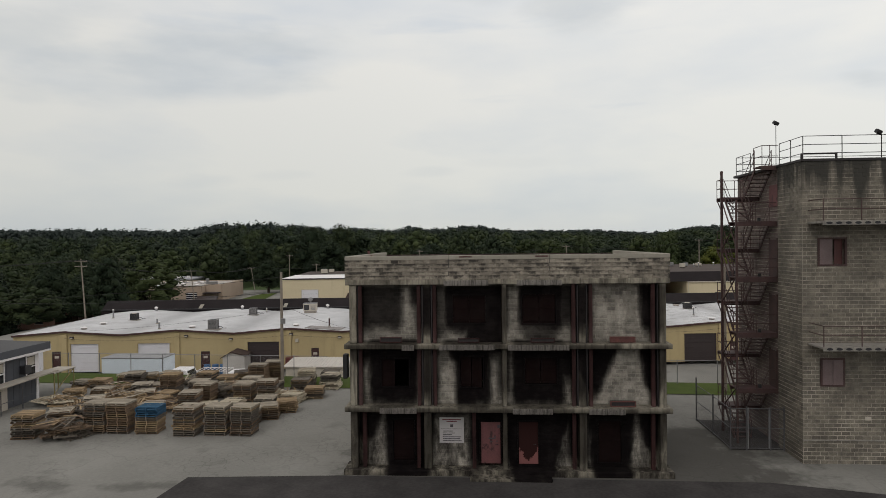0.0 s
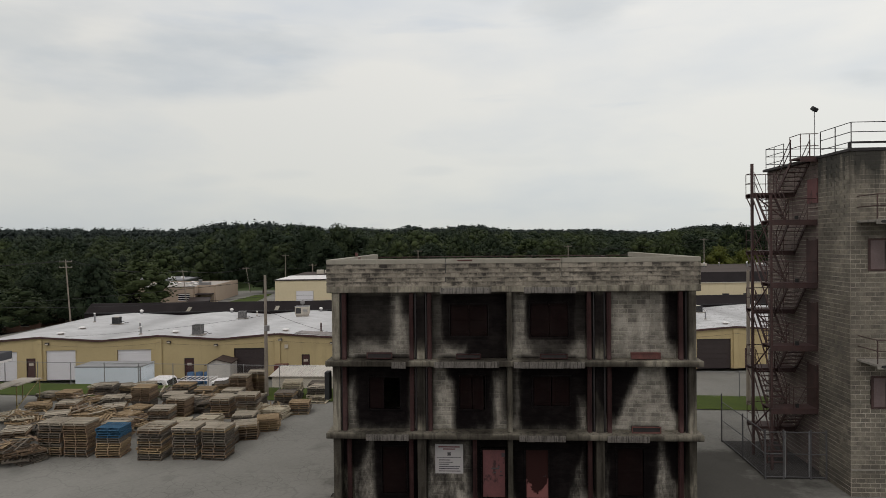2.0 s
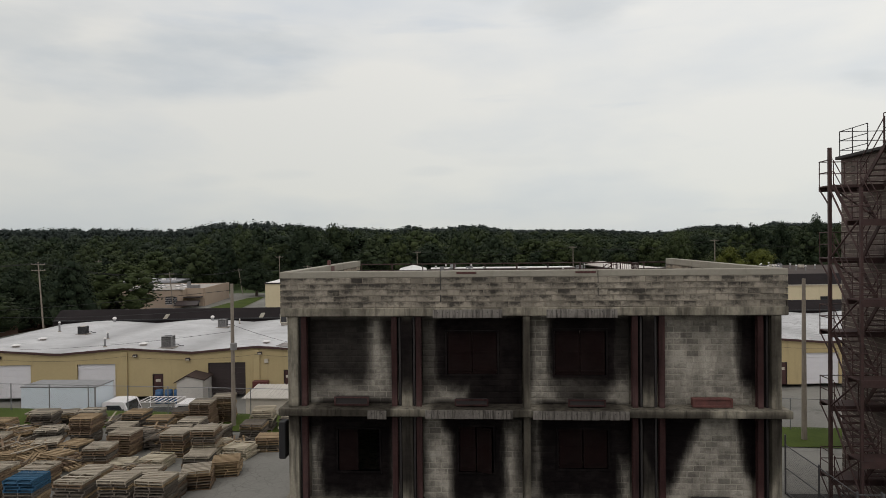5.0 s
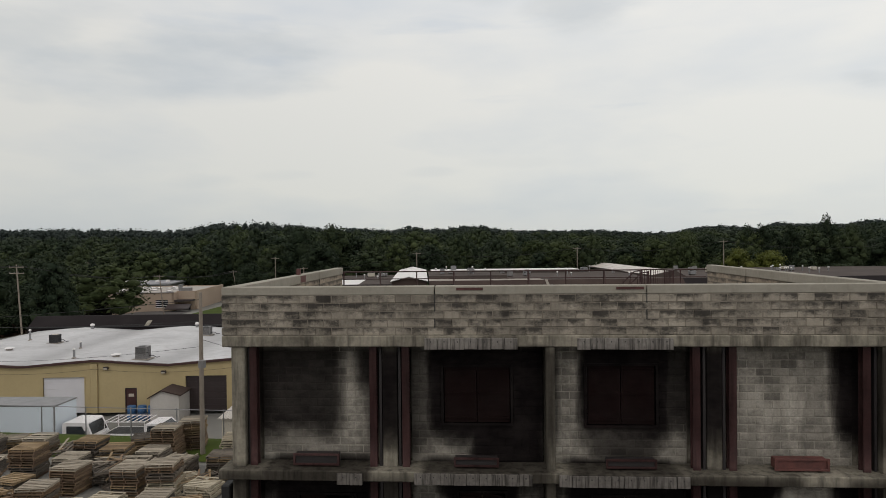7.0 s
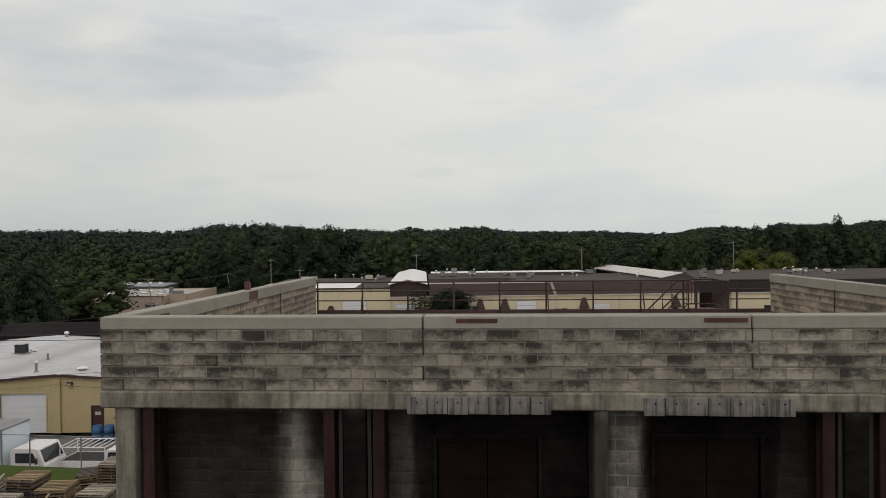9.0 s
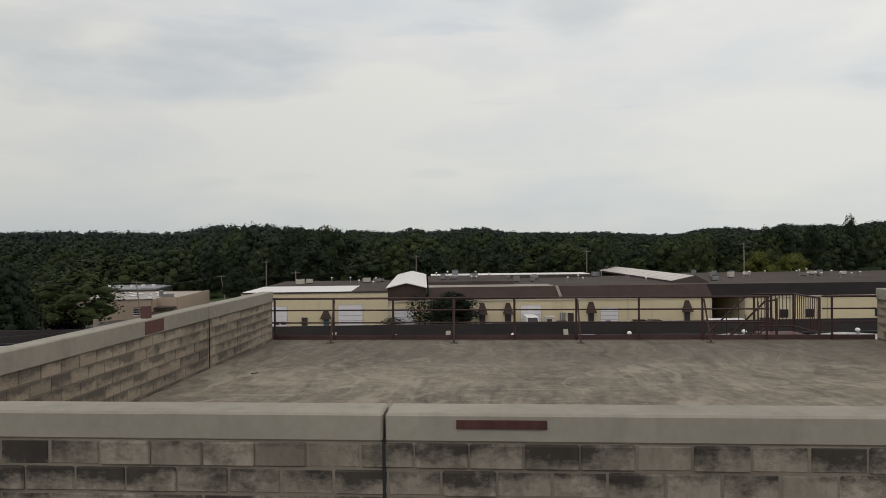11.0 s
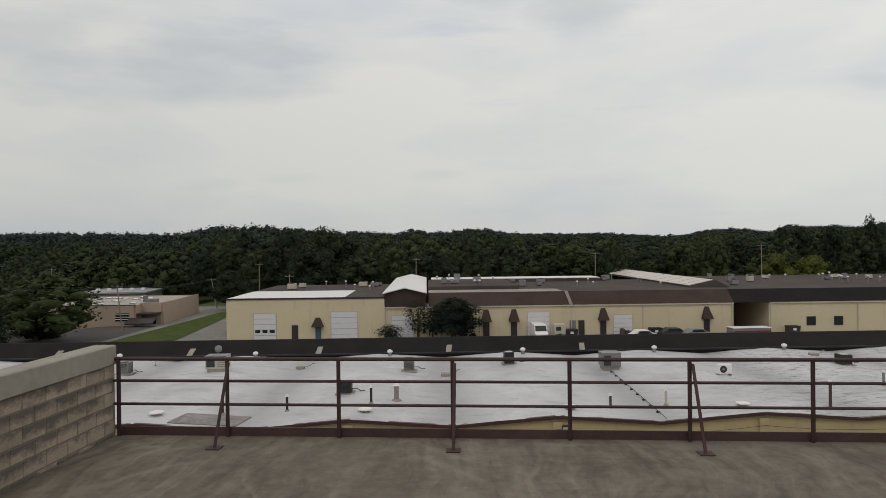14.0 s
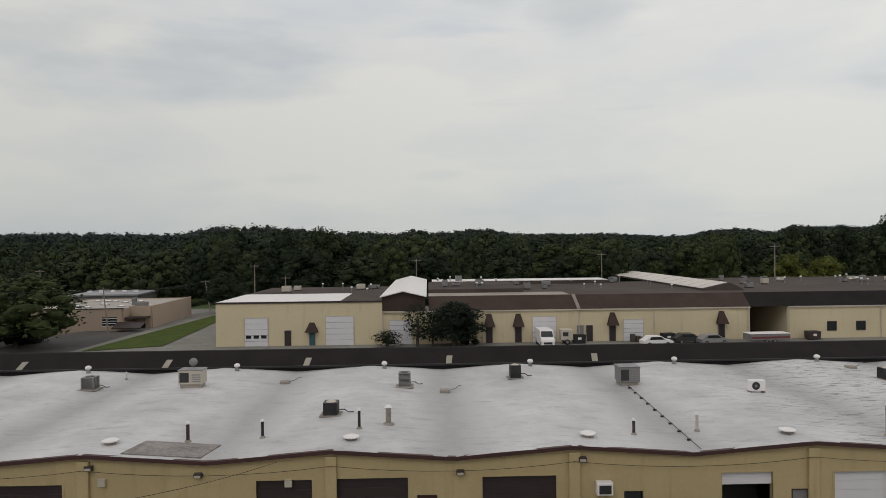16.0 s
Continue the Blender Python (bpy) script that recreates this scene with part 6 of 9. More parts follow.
far_door(block_l, -29.6, -28.7, FB, -0.65, plain("teal_door", (0.04, 0.12, 0.14), 0.5))
far_door(block_l, -27.1, -23.0, FB, 1.65, M_WHITEDOOR, "roller_door")

mid_b = thing("trade_unit_building", FM @ Matrix.Translation((9, 12, FB)), "long pale yellow trade units with a brown shingle mansard", "building")
part("wall", Geo().box(-18.69, 0, FB, 37.2, 0.3, 2.25).box(37.0, 0.3, FB, 37.2, 14, 2.25), M_YELLOW2, mid_b, "", FM)
part("gutter", Geo().box(-18.69, -0.25, 2.1, 37.2, -0.005, 2.3), M_CREAM, mid_b, "", FM)
part("mansard", Geo().prism([(-0.2, 2.3), (2.2, 4.3), (2.6, 4.3), (2.6, 2.3)], -11.7, 37.2, "x"), M_SHINGLE2, mid_b, "brown shingled mansard", FM)
part("mansard_joint", Geo().add([(10.75, -0.22, 2.36), (11.25, -0.22, 2.36), (10.9, 2.2, 4.4), (10.4, 2.2, 4.4), (10.75, -0.2, 2.28), (11.25, -0.2, 2.28), (10.9, 2.25, 4.3), (10.4, 2.25, 4.3)], [(0, 1, 2, 3), (4, 7, 6, 5), (0, 4, 5, 1), (1, 5, 6, 2), (2, 6, 7, 3), (3, 7, 4, 0)]), M_GREYROOF, mid_b, "", FM)
part("roof", Geo().box(-11.7, 2.61, 2.3, 10.4, 9, 4.28), M_GREYROOF, mid_b, "worn pale flat roof", FM)
part("roof", Geo().box(-11.7, 9.01, 2.3, 4.0, 30, 4.9), M_TAR, mid_b, "dark tar roof", FM)
part("roof", Geo().box(10.41, 2.61, 2.3, 37.2, 34, 4.3).box(4.01, 9.01, 2.3, 10.4, 34, 4.27), M_TAR, mid_b, "dark tar roof", FM)
part("roof", Geo().box(-11.0, 30.01, 4.95, 24.0, 37, 5.05), M_WHITEMETAL, mid_b, "white metal roof", FM)
part("rear_wall", Geo().box(-11.0, 30.02, 2.3, 24.0, 37, 4.94), M_TAR, mid_b, "", FM)
gable = thing("gabled_unit", FM @ Matrix.Translation((-15.2, 15, FB)), "unit with a bright white metal gable roof", "building")
part("roof", Geo().prism([(-19.0, 4.55), (-15.5, 5.40), (-12.0, 4.55), (-12.0, 4.40), (-15.5, 5.25), (-19.0, 4.40)], -0.4, 48), M_WHITEMETAL, gable, "white metal gable roof", FM)
part("gable_wall", Geo().prism([(-18.68, 2.31), (-18.68, 4.42), (-15.5, 5.2), (-12.2, 4.42), (-12.2, 2.31)], 0.1, 0.35), M_SHINGLE2, gable, "brown shingled gable", FM)
for x in (-2.6, 1.8, 16.1, 32.8):
    awning(mid_b, x)
far_door(mid_b, 4.0, 7.5, FB, 1.2, M_WHITEDOOR, "roller_door")
far_door(mid_b, 10.7, 11.7, FB, -0.2, M_ACGREY)
far_door(mid_b, 12.1, 13.1, FB, -0.2, M_BROWNDOOR)
far_door(mid_b, 17.8, 20.8, FB, 0.6, M_WHITEDOOR, "roller_door")
far_door(mid_b, -17.6, -14.2, FB, 0.9, M_WHITEDOOR, "roller_door")
far_door(mid_b, -7.0, -5.6, -1.2, 0.3, M_WHITEDOOR)
# sloping strip of white roof lights
M_ROOFLIGHT = plain("aged_roof_light", (0.60, 0.57, 0.52), 0.5, 0.0, 0.12)
sky = thing("roof_light_strip", FM @ Matrix.Translation((34, 40, 4.3)), "sloping row of white translucent roof light panels", "skylight")
n = 17
for i in range(n):
    y = 7.0 + 100.0 * (i / n) ** 1.25
    y2 = 7.0 + 100.0 * ((i + 1) / n) ** 1.25
    part("panel", Geo().add([(33.0, y + 0.25, 4.7), (37.2, y + 0.25, 5.6), (37.2, y2 - 0.1, 5.6), (33.0, y2 - 0.1, 4.7), (33.0, y + 0.25, 4.62), (37.2, y + 0.25, 5.52), (37.2, y2 - 0.1, 5.52), (33.0, y2 - 0.1, 4.62)], [(0, 1, 2, 3), (4, 7, 6, 5), (0, 4, 5, 1), (1, 5, 6, 2), (2, 6, 7, 3), (3, 7, 4, 0)]), M_ROOFLIGHT, sky, "", FM)
part("upstand", Geo().prism([(33.0, 4.3), (33.0, 4.6), (37.3, 5.5), (37.6, 5.5), (40.0, 4.3)], 6.8, 107), M_TAR, sky, "", FM)

right_b = thing("trade_unit_building", FM @ Matrix.Translation((70, 12, FB)), "long pale yellow trade units with a dark mansard", "building")
part("wall", Geo().box(43.0, 0, FB, 110, 0.3, 2.25).box(43.0, 0.3, FB, 43.3, 14, 2.25), M_YELLOW2, right_b, "", FM)
part("gutter", Geo().box(43.0, -0.25, 2.1, 110, -0.005, 2.3), M_CREAM, right_b, "", FM)
part("mansard", Geo().prism([(-0.2, 2.3), (2.2, 4.3), (2.6, 4.3), (2.6, 2.3)], 37.21, 110, "x"), M_SHINGLE, right_b, "dark shingled mansard", FM)
part("roof", Geo().box(37.21, 2.61, 2.3, 110, 44, 4.28), M_TAR, right_b, "dark tar roof", FM)
part("recess_wall", Geo().box(37.2, 14.0, FB, 43.0, 14.3, 2.3), M_BROWNDOOR, right_b, "", FM)
for x in (49.2, 53.7, 66.0, 70.5):
    w = part("window", Geo().box(x, -0.03, -1.45, x + 1.3, -0.004, -0.2), M_GLASSDARK, right_b, "dark square window", FM)
    part("frame", Geo().box(x - 0.1, -0.06, -1.55, x, -0.004, -0.1).box(x + 1.3, -0.06, -1.55, x + 1.4, -0.004, -0.1).box(x, -0.06, -0.2, x + 1.3, -0.004, -0.1).box(x, -0.06, -1.55, x + 1.3, -0.004, -1.45), M_BROWNDOOR, w, "", FM)
for x in (-18.6, -3.6, 11.0, 22.5, 36.9, 43.2, 57.5):
    part("downpipe", Geo().tube((x, -0.12, FB), (x, -0.12, 2.2), 0.07), M_CREAM, mid_b if x < 40 else right_b, "", FM)
# plant on the far roofs
rng = random.Random(4)
for i in range(84):
    x = rng.uniform(-42, 78)
    y = rng.uniform(12, 33)
    if -20 < x < -10 or 31 < x < 42:
        continue
    base = 3.93 if x < -18.7 else (4.9 if x < 4.0 else 4.3)
    if x < -25 and y < 16:
        continue
    kind = rng.random()
    m = FM @ Matrix.Translation((x, y, base))
    if kind < 0.45:
        t = thing("rooftop_unit", m, "pale rooftop air handler on a far tar roof", "air conditioner", "far rooftop units")
        s, h = rng.uniform(0.8, 1.6), rng.uniform(0.6, 1.2)
        part("casing", Geo().cbox(-s / 2, -s / 2, 0.15, s / 2, s / 2, h, 0.04), rng.choice([M_ACGREY, M_CREAM, M_GALV]), t, "", m)
        part("fan_ring", Geo().tube((0, 0, h), (0, 0, h + 0.12), s * 0.35, s * 0.35, 12), M_ACDARK, t, "", m)
        part("curb", Geo().box(-s / 2 + 0.1, -s / 2 + 0.1, 0, s / 2 - 0.1, s / 2 - 0.1, 0.15), M_TAR, t, "", m)
    else:
        t = thing("vent_pipe", m, "white capped vent pipe on a far tar roof", "pipe", "far roof vents")
        h = rng.uniform(0.5, 1.3)
        part("pipe", Geo().tube((0, 0, 0), (0, 0, h), 0.12, n=8), M_GALV, t, "", m)
        part("cap", Geo().tube((0, 0, h), (0, 0, h + 0.2), 0.24, 0.14, 8), M_WHITEMETAL, t, "", m)

# tan brick building beyond the lane
TM = Matrix.Translation((-83.0, 116.6, 0)) @ pose(0, 0, 0, 0, 0, 8.0)
tan_b = thing("brick_building", TM @ Matrix.Translation((12, 20, -3)), "low tan brick building with pale domes on its roof", "building")
part("wall", Geo().box(-3.4, 0, -6, 14, 0.3, 1.3).box(14, 3.0, -6, 18, 3.3, 1.5).box(14, 0.3, -6, 14.3, 3.0, 1.3).box(18, 3.3, -6, 18.3, 25, 1.5).box(-3.4, 0.3, -6, -3.1, 25, 1.3).box(-3.1, 24.7, -6, 18, 25, 1.3), M_TANBRICK, tan_b, "", TM)
part("roof", Geo().box(-3.1, 0.3, 0.9, 14, 24.7, 1.15).box(14, 3.3, 0.9, 18, 24.7, 1.16), surface("pale_gravel_roof", (0.42, 0.40, 0.36), (0.27, 0.255, 0.23), 0.9, 0.3, 4.0, 0.7), tan_b, "pale worn flat roof", TM)
w = part("window", Geo().box(10.6, -0.05, -1.9, 13.2, -0.004, -0.2), M_GLASSDARK, tan_b, "window with pale bars", TM)
for i in range(4):
    part("bar", Geo().box(10.6, -0.08, -1.85 + 0.45 * i, 13.2, -0.055, -1.75 + 0.45 * i), M_WHITEPAINT, w, "", TM)
part("canopy", Geo().box(14.3, 0.4, -0.6, 18.0, 3.0, -0.35), M_BROWNDOOR, tan_b, "", TM)
part("coping", Geo().box(-3.5, -0.1, 1.3, 14.35, 0.35, 1.42), M_BROWNDOOR, tan_b, "dark metal roof edge", TM)
part("porch_roof", Geo().add([(13.2, -2.4, -1.9), (18.2, -2.4, -1.9), (18.2, 0.0, -1.1), (13.2, 0.0, -1.1), (13.2, -2.4, -2.1), (18.2, -2.4, -2.1), (18.2, 0.0, -1.3), (13.2, 0.0, -1.3)], [(0, 1, 2, 3), (7, 6, 5, 4), (0, 4, 5, 1), (1, 5, 6, 2), (2, 6, 7, 3), (3, 7, 4, 0)]), M_BROWNDOOR, tan_b, "", TM)
part("doorway", Geo().box(15.2, 2.9, -4.2, 17.0, 2.99, -1.6), M_GLASSDARK, tan_b, "", TM)
rng = random.Random(9)
for i in range(20):
    m = TM @ Matrix.Translation((rng.uniform(-2, 16.5), rng.uniform(3, 23), 1.16))
    t = thing("skylight_dome", m, "pale plastic skylight dome on the brick building", "skylight", "skylight domes")
    part("kerb", Geo().box(-0.55, -0.55, 0, 0.55, 0.55, 0.12), M_GALV, t, "", m)
    part("dome", Geo().dome((0, 0, 0.12), 0.5, 0.2, 12, 3), M_WHITEMETAL, t, "", m, True)
M = TM @ Matrix.Translation((15.6, 5.0, 1.16))
t = thing("rooftop_unit", M, "dark grey rooftop plant box", "air conditioner")
part("casing", Geo().cbox(-1.0, -0.8, 0.1, 1.0, 0.8, 0.95, 0.05), M_ACGREY, t, "", M)
part("duct", Geo().cbox(-1.7, -0.4, 0.0, -1.0, 0.4, 1.7, 0.05), M_GALV, t, "", M)
# building farther off in the valley
VM = Matrix.Translation((-112, 166, 0.9)) @ pose(0, 0, 0, 0, 0, 12)
v_b = thing("valley_building", VM @ Matrix.Translation((12, 6, -3)), "grey building with a pale flat roof among trees", "building")
part("wall", Geo().box(0, 0, -8, 17, 20, -1.0), M_ACGREY, v_b, "", VM)
part("roof", Geo().box(-0.4, -0.4, -1.0, 17.4, 20.4, -0.6), surface("pale_sheet_roof", (0.34, 0.35, 0.37), (0.24, 0.25, 0.265), 0.7, 0.2, 3.0, 0.6), v_b, "pale grey flat roof", VM)
for i in range(5):
    part("roof_vent", Geo().cbox(2 + i * 3, 6, -0.6, 3 + i * 3, 7, 0.1, 0.08), M_WHITEMETAL, v_b, "", VM)


# ---- trees ----
def leaf_mat(name, a, b, c):
    m, nt, bs = new_mat(name)
    p = world_pos(nt)
    r = node(nt, "ShaderNodeNewGeometry").outputs["Random Per Island"]
    n1 = noise_tex(nt, p, 0.055, 3.0, 0.6)
    n2 = noise_tex(nt, p, 0.6, 3.0, 0.6)
    a, b, c = (tuple(0.8 * v for v in w) for w in (a, b, c))
    col = mixc(nt, ramp(nt, n1, 0.38, 0.64), a, b)
    col = mixc(nt, math_node(nt, "MULTIPLY", ramp(nt, math_node(nt, "ADD", math_node(nt, "MULTIPLY", r, 0.6), math_node(nt, "MULTIPLY", n2, 0.5)), 0.45, 0.8), 0.7), col, c)
    n3 = noise_tex(nt, p, 2.4, 4.0, 0.75)
    col = mixc(nt, math_node(nt, "MULTIPLY", ramp(nt, n3, 0.38, 0.60, (1, 1, 1), (0, 0, 0)), 0.3), col, tuple(v * 0.45 for v in a))
    nt.links.new(col, bs.inputs["Base Color"])
    bump(nt, bs, n3, 0.4, 0.2)
    bs.inputs["Roughness"].default_value = 0.8
    bs.inputs["Specular IOR Level"].default_value = 0.2
    return m


M_LEAF = leaf_mat("broadleaf_foliage", (0.0238, 0.0383, 0.0181), (0.0421, 0.0576, 0.022), (0.064, 0.0801, 0.0321))
M_LEAFDARK = leaf_mat("conifer_foliage", (0.0112, 0.0198, 0.0122), (0.0175, 0.0274, 0.0158), (0.0286, 0.0394, 0.0209))
# Distance haze is put into these two leaf colours: bluer and greyer.
M_LEAFHAZE = leaf_mat("hazed_far_foliage", (0.0238, 0.0366, 0.024), (0.0384, 0.0523, 0.0321), (0.0549, 0.0697, 0.0421))
M_LEAFRIDGEHAZE = leaf_mat("hazed_ridge_foliage", (0.0271, 0.0379, 0.035), (0.0351, 0.047, 0.0419), (0.0462, 0.0577, 0.0489))
M_LEAF2 = leaf_mat("fresh_broadleaf_foliage", (0.0403, 0.0576, 0.0201), (0.0549, 0.0731, 0.026), (0.0842, 0.1028, 0.036))
M_LEAF3 = leaf_mat("deep_broadleaf_foliage", (0.0156, 0.0279, 0.014), (0.0238, 0.0383, 0.0181), (0.0412, 0.0557, 0.026))
M_LEAFLIGHT = leaf_mat("yellow_green_foliage", (0.095, 0.112, 0.020), (0.120, 0.132, 0.024), (0.165, 0.170, 0.036))
M_BARK = surface("bark", (0.10, 0.08, 0.06), (0.05, 0.04, 0.032), 0.95, 2.0, 14.0, 0.7)


def crown_points(rng, n, radius, height, base, shape="round", lobes_n=14):
    """Leaf spots on a cluster of overlapping lobes, with the lobes' centres and sizes."""
    k = lobes_n
    lobes = []
    for i in range(k):
        a = i * 2.4 + rng.uniform(-0.5, 0.5)
        if shape == "round":
            h = (i + rng.uniform(0.2, 0.8)) / k
            w = np.sqrt(max(0.05, 1 - (1.75 * h - 0.72) ** 2)) if h < 0.97 else 0.1
            small = (14 / k) ** 0.42
            d = radius * (1.0 - 0.48 * small) * w * np.sqrt(rng.uniform(0.3, 1))
            r = radius * rng.uniform(0.34, 0.56) * (1.1 - 0.42 * h) * small
            lobes.append((d * np.cos(a), d * np.sin(a), base + h * (height - base - 0.3 * radius), r))
        else:
            h = (i + 0.5) / k
            d = radius * (1 - h) * rng.uniform(0.35, 0.62)
            lobes.append((d * np.cos(a), d * np.sin(a), base + h * (height - base), radius * (1.05 - h) * 0.42 + 0.12))
    lobes = np.array(lobes)
    pick = rng.choice(k, n, p=lobes[:, 3] ** 2 / (lobes[:, 3] ** 2).sum())
    d = rng.normal(size=(n, 3))
    d /= np.linalg.norm(d, axis=1)[:, None]
    d[:, 2] = np.where(d[:, 2] < -0.45, -d[:, 2], d[:, 2])
    r = lobes[pick, 3] * (1.0 + 0.17 * rng.normal(size=n))
    pts = lobes[pick, :3] + d * r[:, None] * np.array([1, 1, 0.92])
    return pts, d, lobes


def leaf_quads(rng, pts, dirs, size):
    """Small bent sprays of leaves: two triangles each, turned at random round the outward way."""
    n = len(pts)
    nrm = dirs * np.array([0.6, 0.6, 1.0]) + np.array([0, 0, 0.35]) + rng.normal(scale=0.5, size=(n, 3))
    nrm /= np.linalg.norm(nrm, axis=1)[:, None]
    a = np.cross(nrm, rng.normal(size=(n, 3)))
    a /= np.linalg.norm(a, axis=1)[:, None] + 1e-9
    b = np.cross(nrm, a)
    s = size * rng.uniform(0.55, 1.3, (n, 1))
    q = rng.uniform(0.5, 1.0, (n, 1))
    v = np.stack([pts - a * s, pts - b * s * q + nrm * s * 0.25, pts + a * s * rng.uniform(0.7, 1.1, (n, 1)), pts + b * s * q + nrm * s * 0.25], 1)
    return v.reshape(-1, 3)


ICO = {}


def core_shell(rng, lobes, shrink=0.9, fine=True):
    """Low closed lumps inside the crown, so that no light shows straight through."""
    if fine not in ICO:
        b = bmesh.new()
        bmesh.ops.create_icosphere(b, subdivisions=2 if fine else 1, radius=1.0)
        ICO[fine] = (np.array([v.co[:] for v in b.verts]), np.array([[v.index for v in f.verts] for f in b.faces]))
        b.free()
    base, faces = ICO[fine]
    v, f = [], []
    for i, (x, y, z, r) in enumerate(lobes):
        v.append(base * r * shrink * rng.uniform(0.62, 1.15, (len(base), 1)) * np.array([1, 1, 0.9]) + (x, y, z))
        f.append(faces + i * len(base))
    return np.concatenate(v), np.concatenate(f)


def mesh_arrays(name, quads, tris_v, tris_f, mat, which=None):
    nq = len(quads) // 4
    me = bpy.data.meshes.new(name)
    v = np.concatenate([quads, tris_v]) if len(tris_v) else quads
    me.vertices.add(len(v))
    me.vertices.foreach_set("co", v.astype(np.float32).ravel())
    qi = np.arange(nq * 4)
    loops = np.concatenate([qi, (np.asarray(tris_f) + nq * 4).ravel()]) if len(tris_v) else qi
    me.loops.add(len(loops))
    me.loops.foreach_set("vertex_index", loops.astype(np.int32))
    starts = np.concatenate([np.arange(nq) * 4, nq * 4 + np.arange(len(tris_f)) * 3]) if len(tris_v) else np.arange(nq) * 4
    me.polygons.add(len(starts))
    me.polygons.foreach_set("loop_start", starts.astype(np.int32))
    me.update(calc_edges=True)
    me.validate()
    for one in (mat if isinstance(mat, (list, tuple)) else [mat]):
        me.materials.append(one)
    if which is not None and len(which) == len(me.polygons):
        me.polygons.foreach_set("material_index", which.astype(np.int32))
    return me


def crown_proto(seed, n, size, shape="round", lobes_n=14):
    rng = np.random.default_rng(seed)
    pts, d, lobes = crown_points(rng, n, 1.0, 2.6 if shape == "round" else 3.4, 0.55 if shape == "round" else 0.15, shape, lobes_n)
    return leaf_quads(rng, pts, d, size), core_shell(rng, lobes, 0.74, False)


def woodland(name, spots, n, size, seed, label, mat, protos=7, lobes_n=14):
    """Many tree crowns and stems joined into one mesh: spots of x, y, radius, stretch."""
    rng = np.random.default_rng(seed)
    P = [crown_proto(seed * 10 + i, n, size, "round", lobes_n) for i in range(protos)]
    Q, TV, TF, off, KQ, KT = [], [], [], 0, [], []
    tints = mat if isinstance(mat, (list, tuple)) else [mat]
    for x, y, r, st in spots:
        q, (tv, tf) = P[rng.integers(protos)]
        a = rng.uniform(0, 2 * np.pi)
        R = np.array([[np.cos(a), -np.sin(a), 0], [np.sin(a), np.cos(a), 0], [0, 0, 1]])
        S = np.array([r * rng.uniform(0.9, 1.1), r * rng.uniform(0.9, 1.1), r * st])
        base = np.array([x, y, gz(x, y) - 0.3])
        Q.append((q * S) @ R.T + base)
        TV.append((tv * S) @ R.T + base)
        TF.append(tf + off)
        off += len(tv)
        k = min(len(tints) - 1, int(len(tints) * rng.uniform() ** 1.35))
        KQ.append(np.full(len(q) // 4, k))
        KT.append(np.full(len(tf), k))
    me = mesh_arrays(name, np.concatenate(Q), np.concatenate(TV), np.concatenate(TF), mat, np.concatenate(KQ + KT))
    return tagged(new(name, me), label, "woods", kind="stuff")


# rise of the canopy's skyline above the eye's level, in thousandths of the distance, by direction (x / y)
SKYLINE = [(-0.95, 31), (-0.81, 31), (-0.66, 30), (-0.517, 25), (-0.451, 37), (-0.394, 40), (-0.31, 35), (-0.26, 25), (-0.20, 26), (-0.145, 22), (-0.109, 29), (-0.091, 22), (-0.055, 24.5), (-0.002, 28),
           (0.034, 20), (0.078, 17), (0.165, 18), (0.234, 14), (0.294, 10.5), (0.337, 20), (0.379, 23), (0.433, 17), (0.463, 27), (0.50, 23), (0.53, 26), (0.56, 22), (0.60, 29), (0.9, 30), (1.3, 34)]


def canopy(x, y, drop=0.0):
    """Height that tree tops reach: a skyline that rises and falls; to the west the nearer woods stay below the ridge."""
    d = y - 5.7
    q = (x + 2.45) / d
    k = np.interp(q, [a for a, b in SKYLINE], [b for a, b in SKYLINE])
    west = 1.0 - smooth01((q + 0.50) / 0.09)
    return 12.0 + d * 0.001 * (k + 1.5 - drop * west + 3.0 * noise.noise(Vector((x / (0.035 * d), y / 40.0, 0.5))))


def scatter(rng, x0, x1, b0, b1, step, rad, keep=lambda x, y: True, low=0.45, high=1.5, share=(0.74, 1.0), drop=0.0):
    out = []
    b = b0
    while b < b1:
        x = x0(b) if callable(x0) else x0
        xe = x1(b) if callable(x1) else x1
        while x < xe:
            px, pb = x + rng.uniform(-0.45, 0.45) * step, b + rng.uniform(-0.45, 0.45) * step
            py = pb + SLOPE * px
            if keep(px, py):
                r = rad * (0.7 + 0.6 * rng.uniform() ** 1.4)
                st = (canopy(px, py, drop) - gz(px, py)) * rng.uniform(*share) / (2.6 * r)
                out.append((px, py, r, min(high, max(low, st))))
            x += step
        b += step
    return out


rng = np.random.default_rng(11)
left_edge = lambda b: -60 - 0.82 * b
right_edge = lambda b: 30 + 0.95 * b
near_keep = lambda x, y: not (-100 < x < -50 and y < 172) and not (x < -84 and y < 200)
TINTS = [M_LEAF3, M_LEAF, M_LEAF2]
woodland("woods_near", scatter(rng, -112, 235, 166, 192, 9.5, 7.0, near_keep, share=(0.64, 1.0), drop=22), 4600, 0.034, 1, "dense green broadleaf wood behind the trading estate", TINTS, lobes_n=36)
woodland("woods_middle", scatter(rng, lambda b: left_edge(b) + 60, right_edge, 198, 330, 13.0, 8.4, share=(0.68, 1.0), drop=17), 1150, 0.052, 2, "dense green broadleaf wood", TINTS, lobes_n=28)
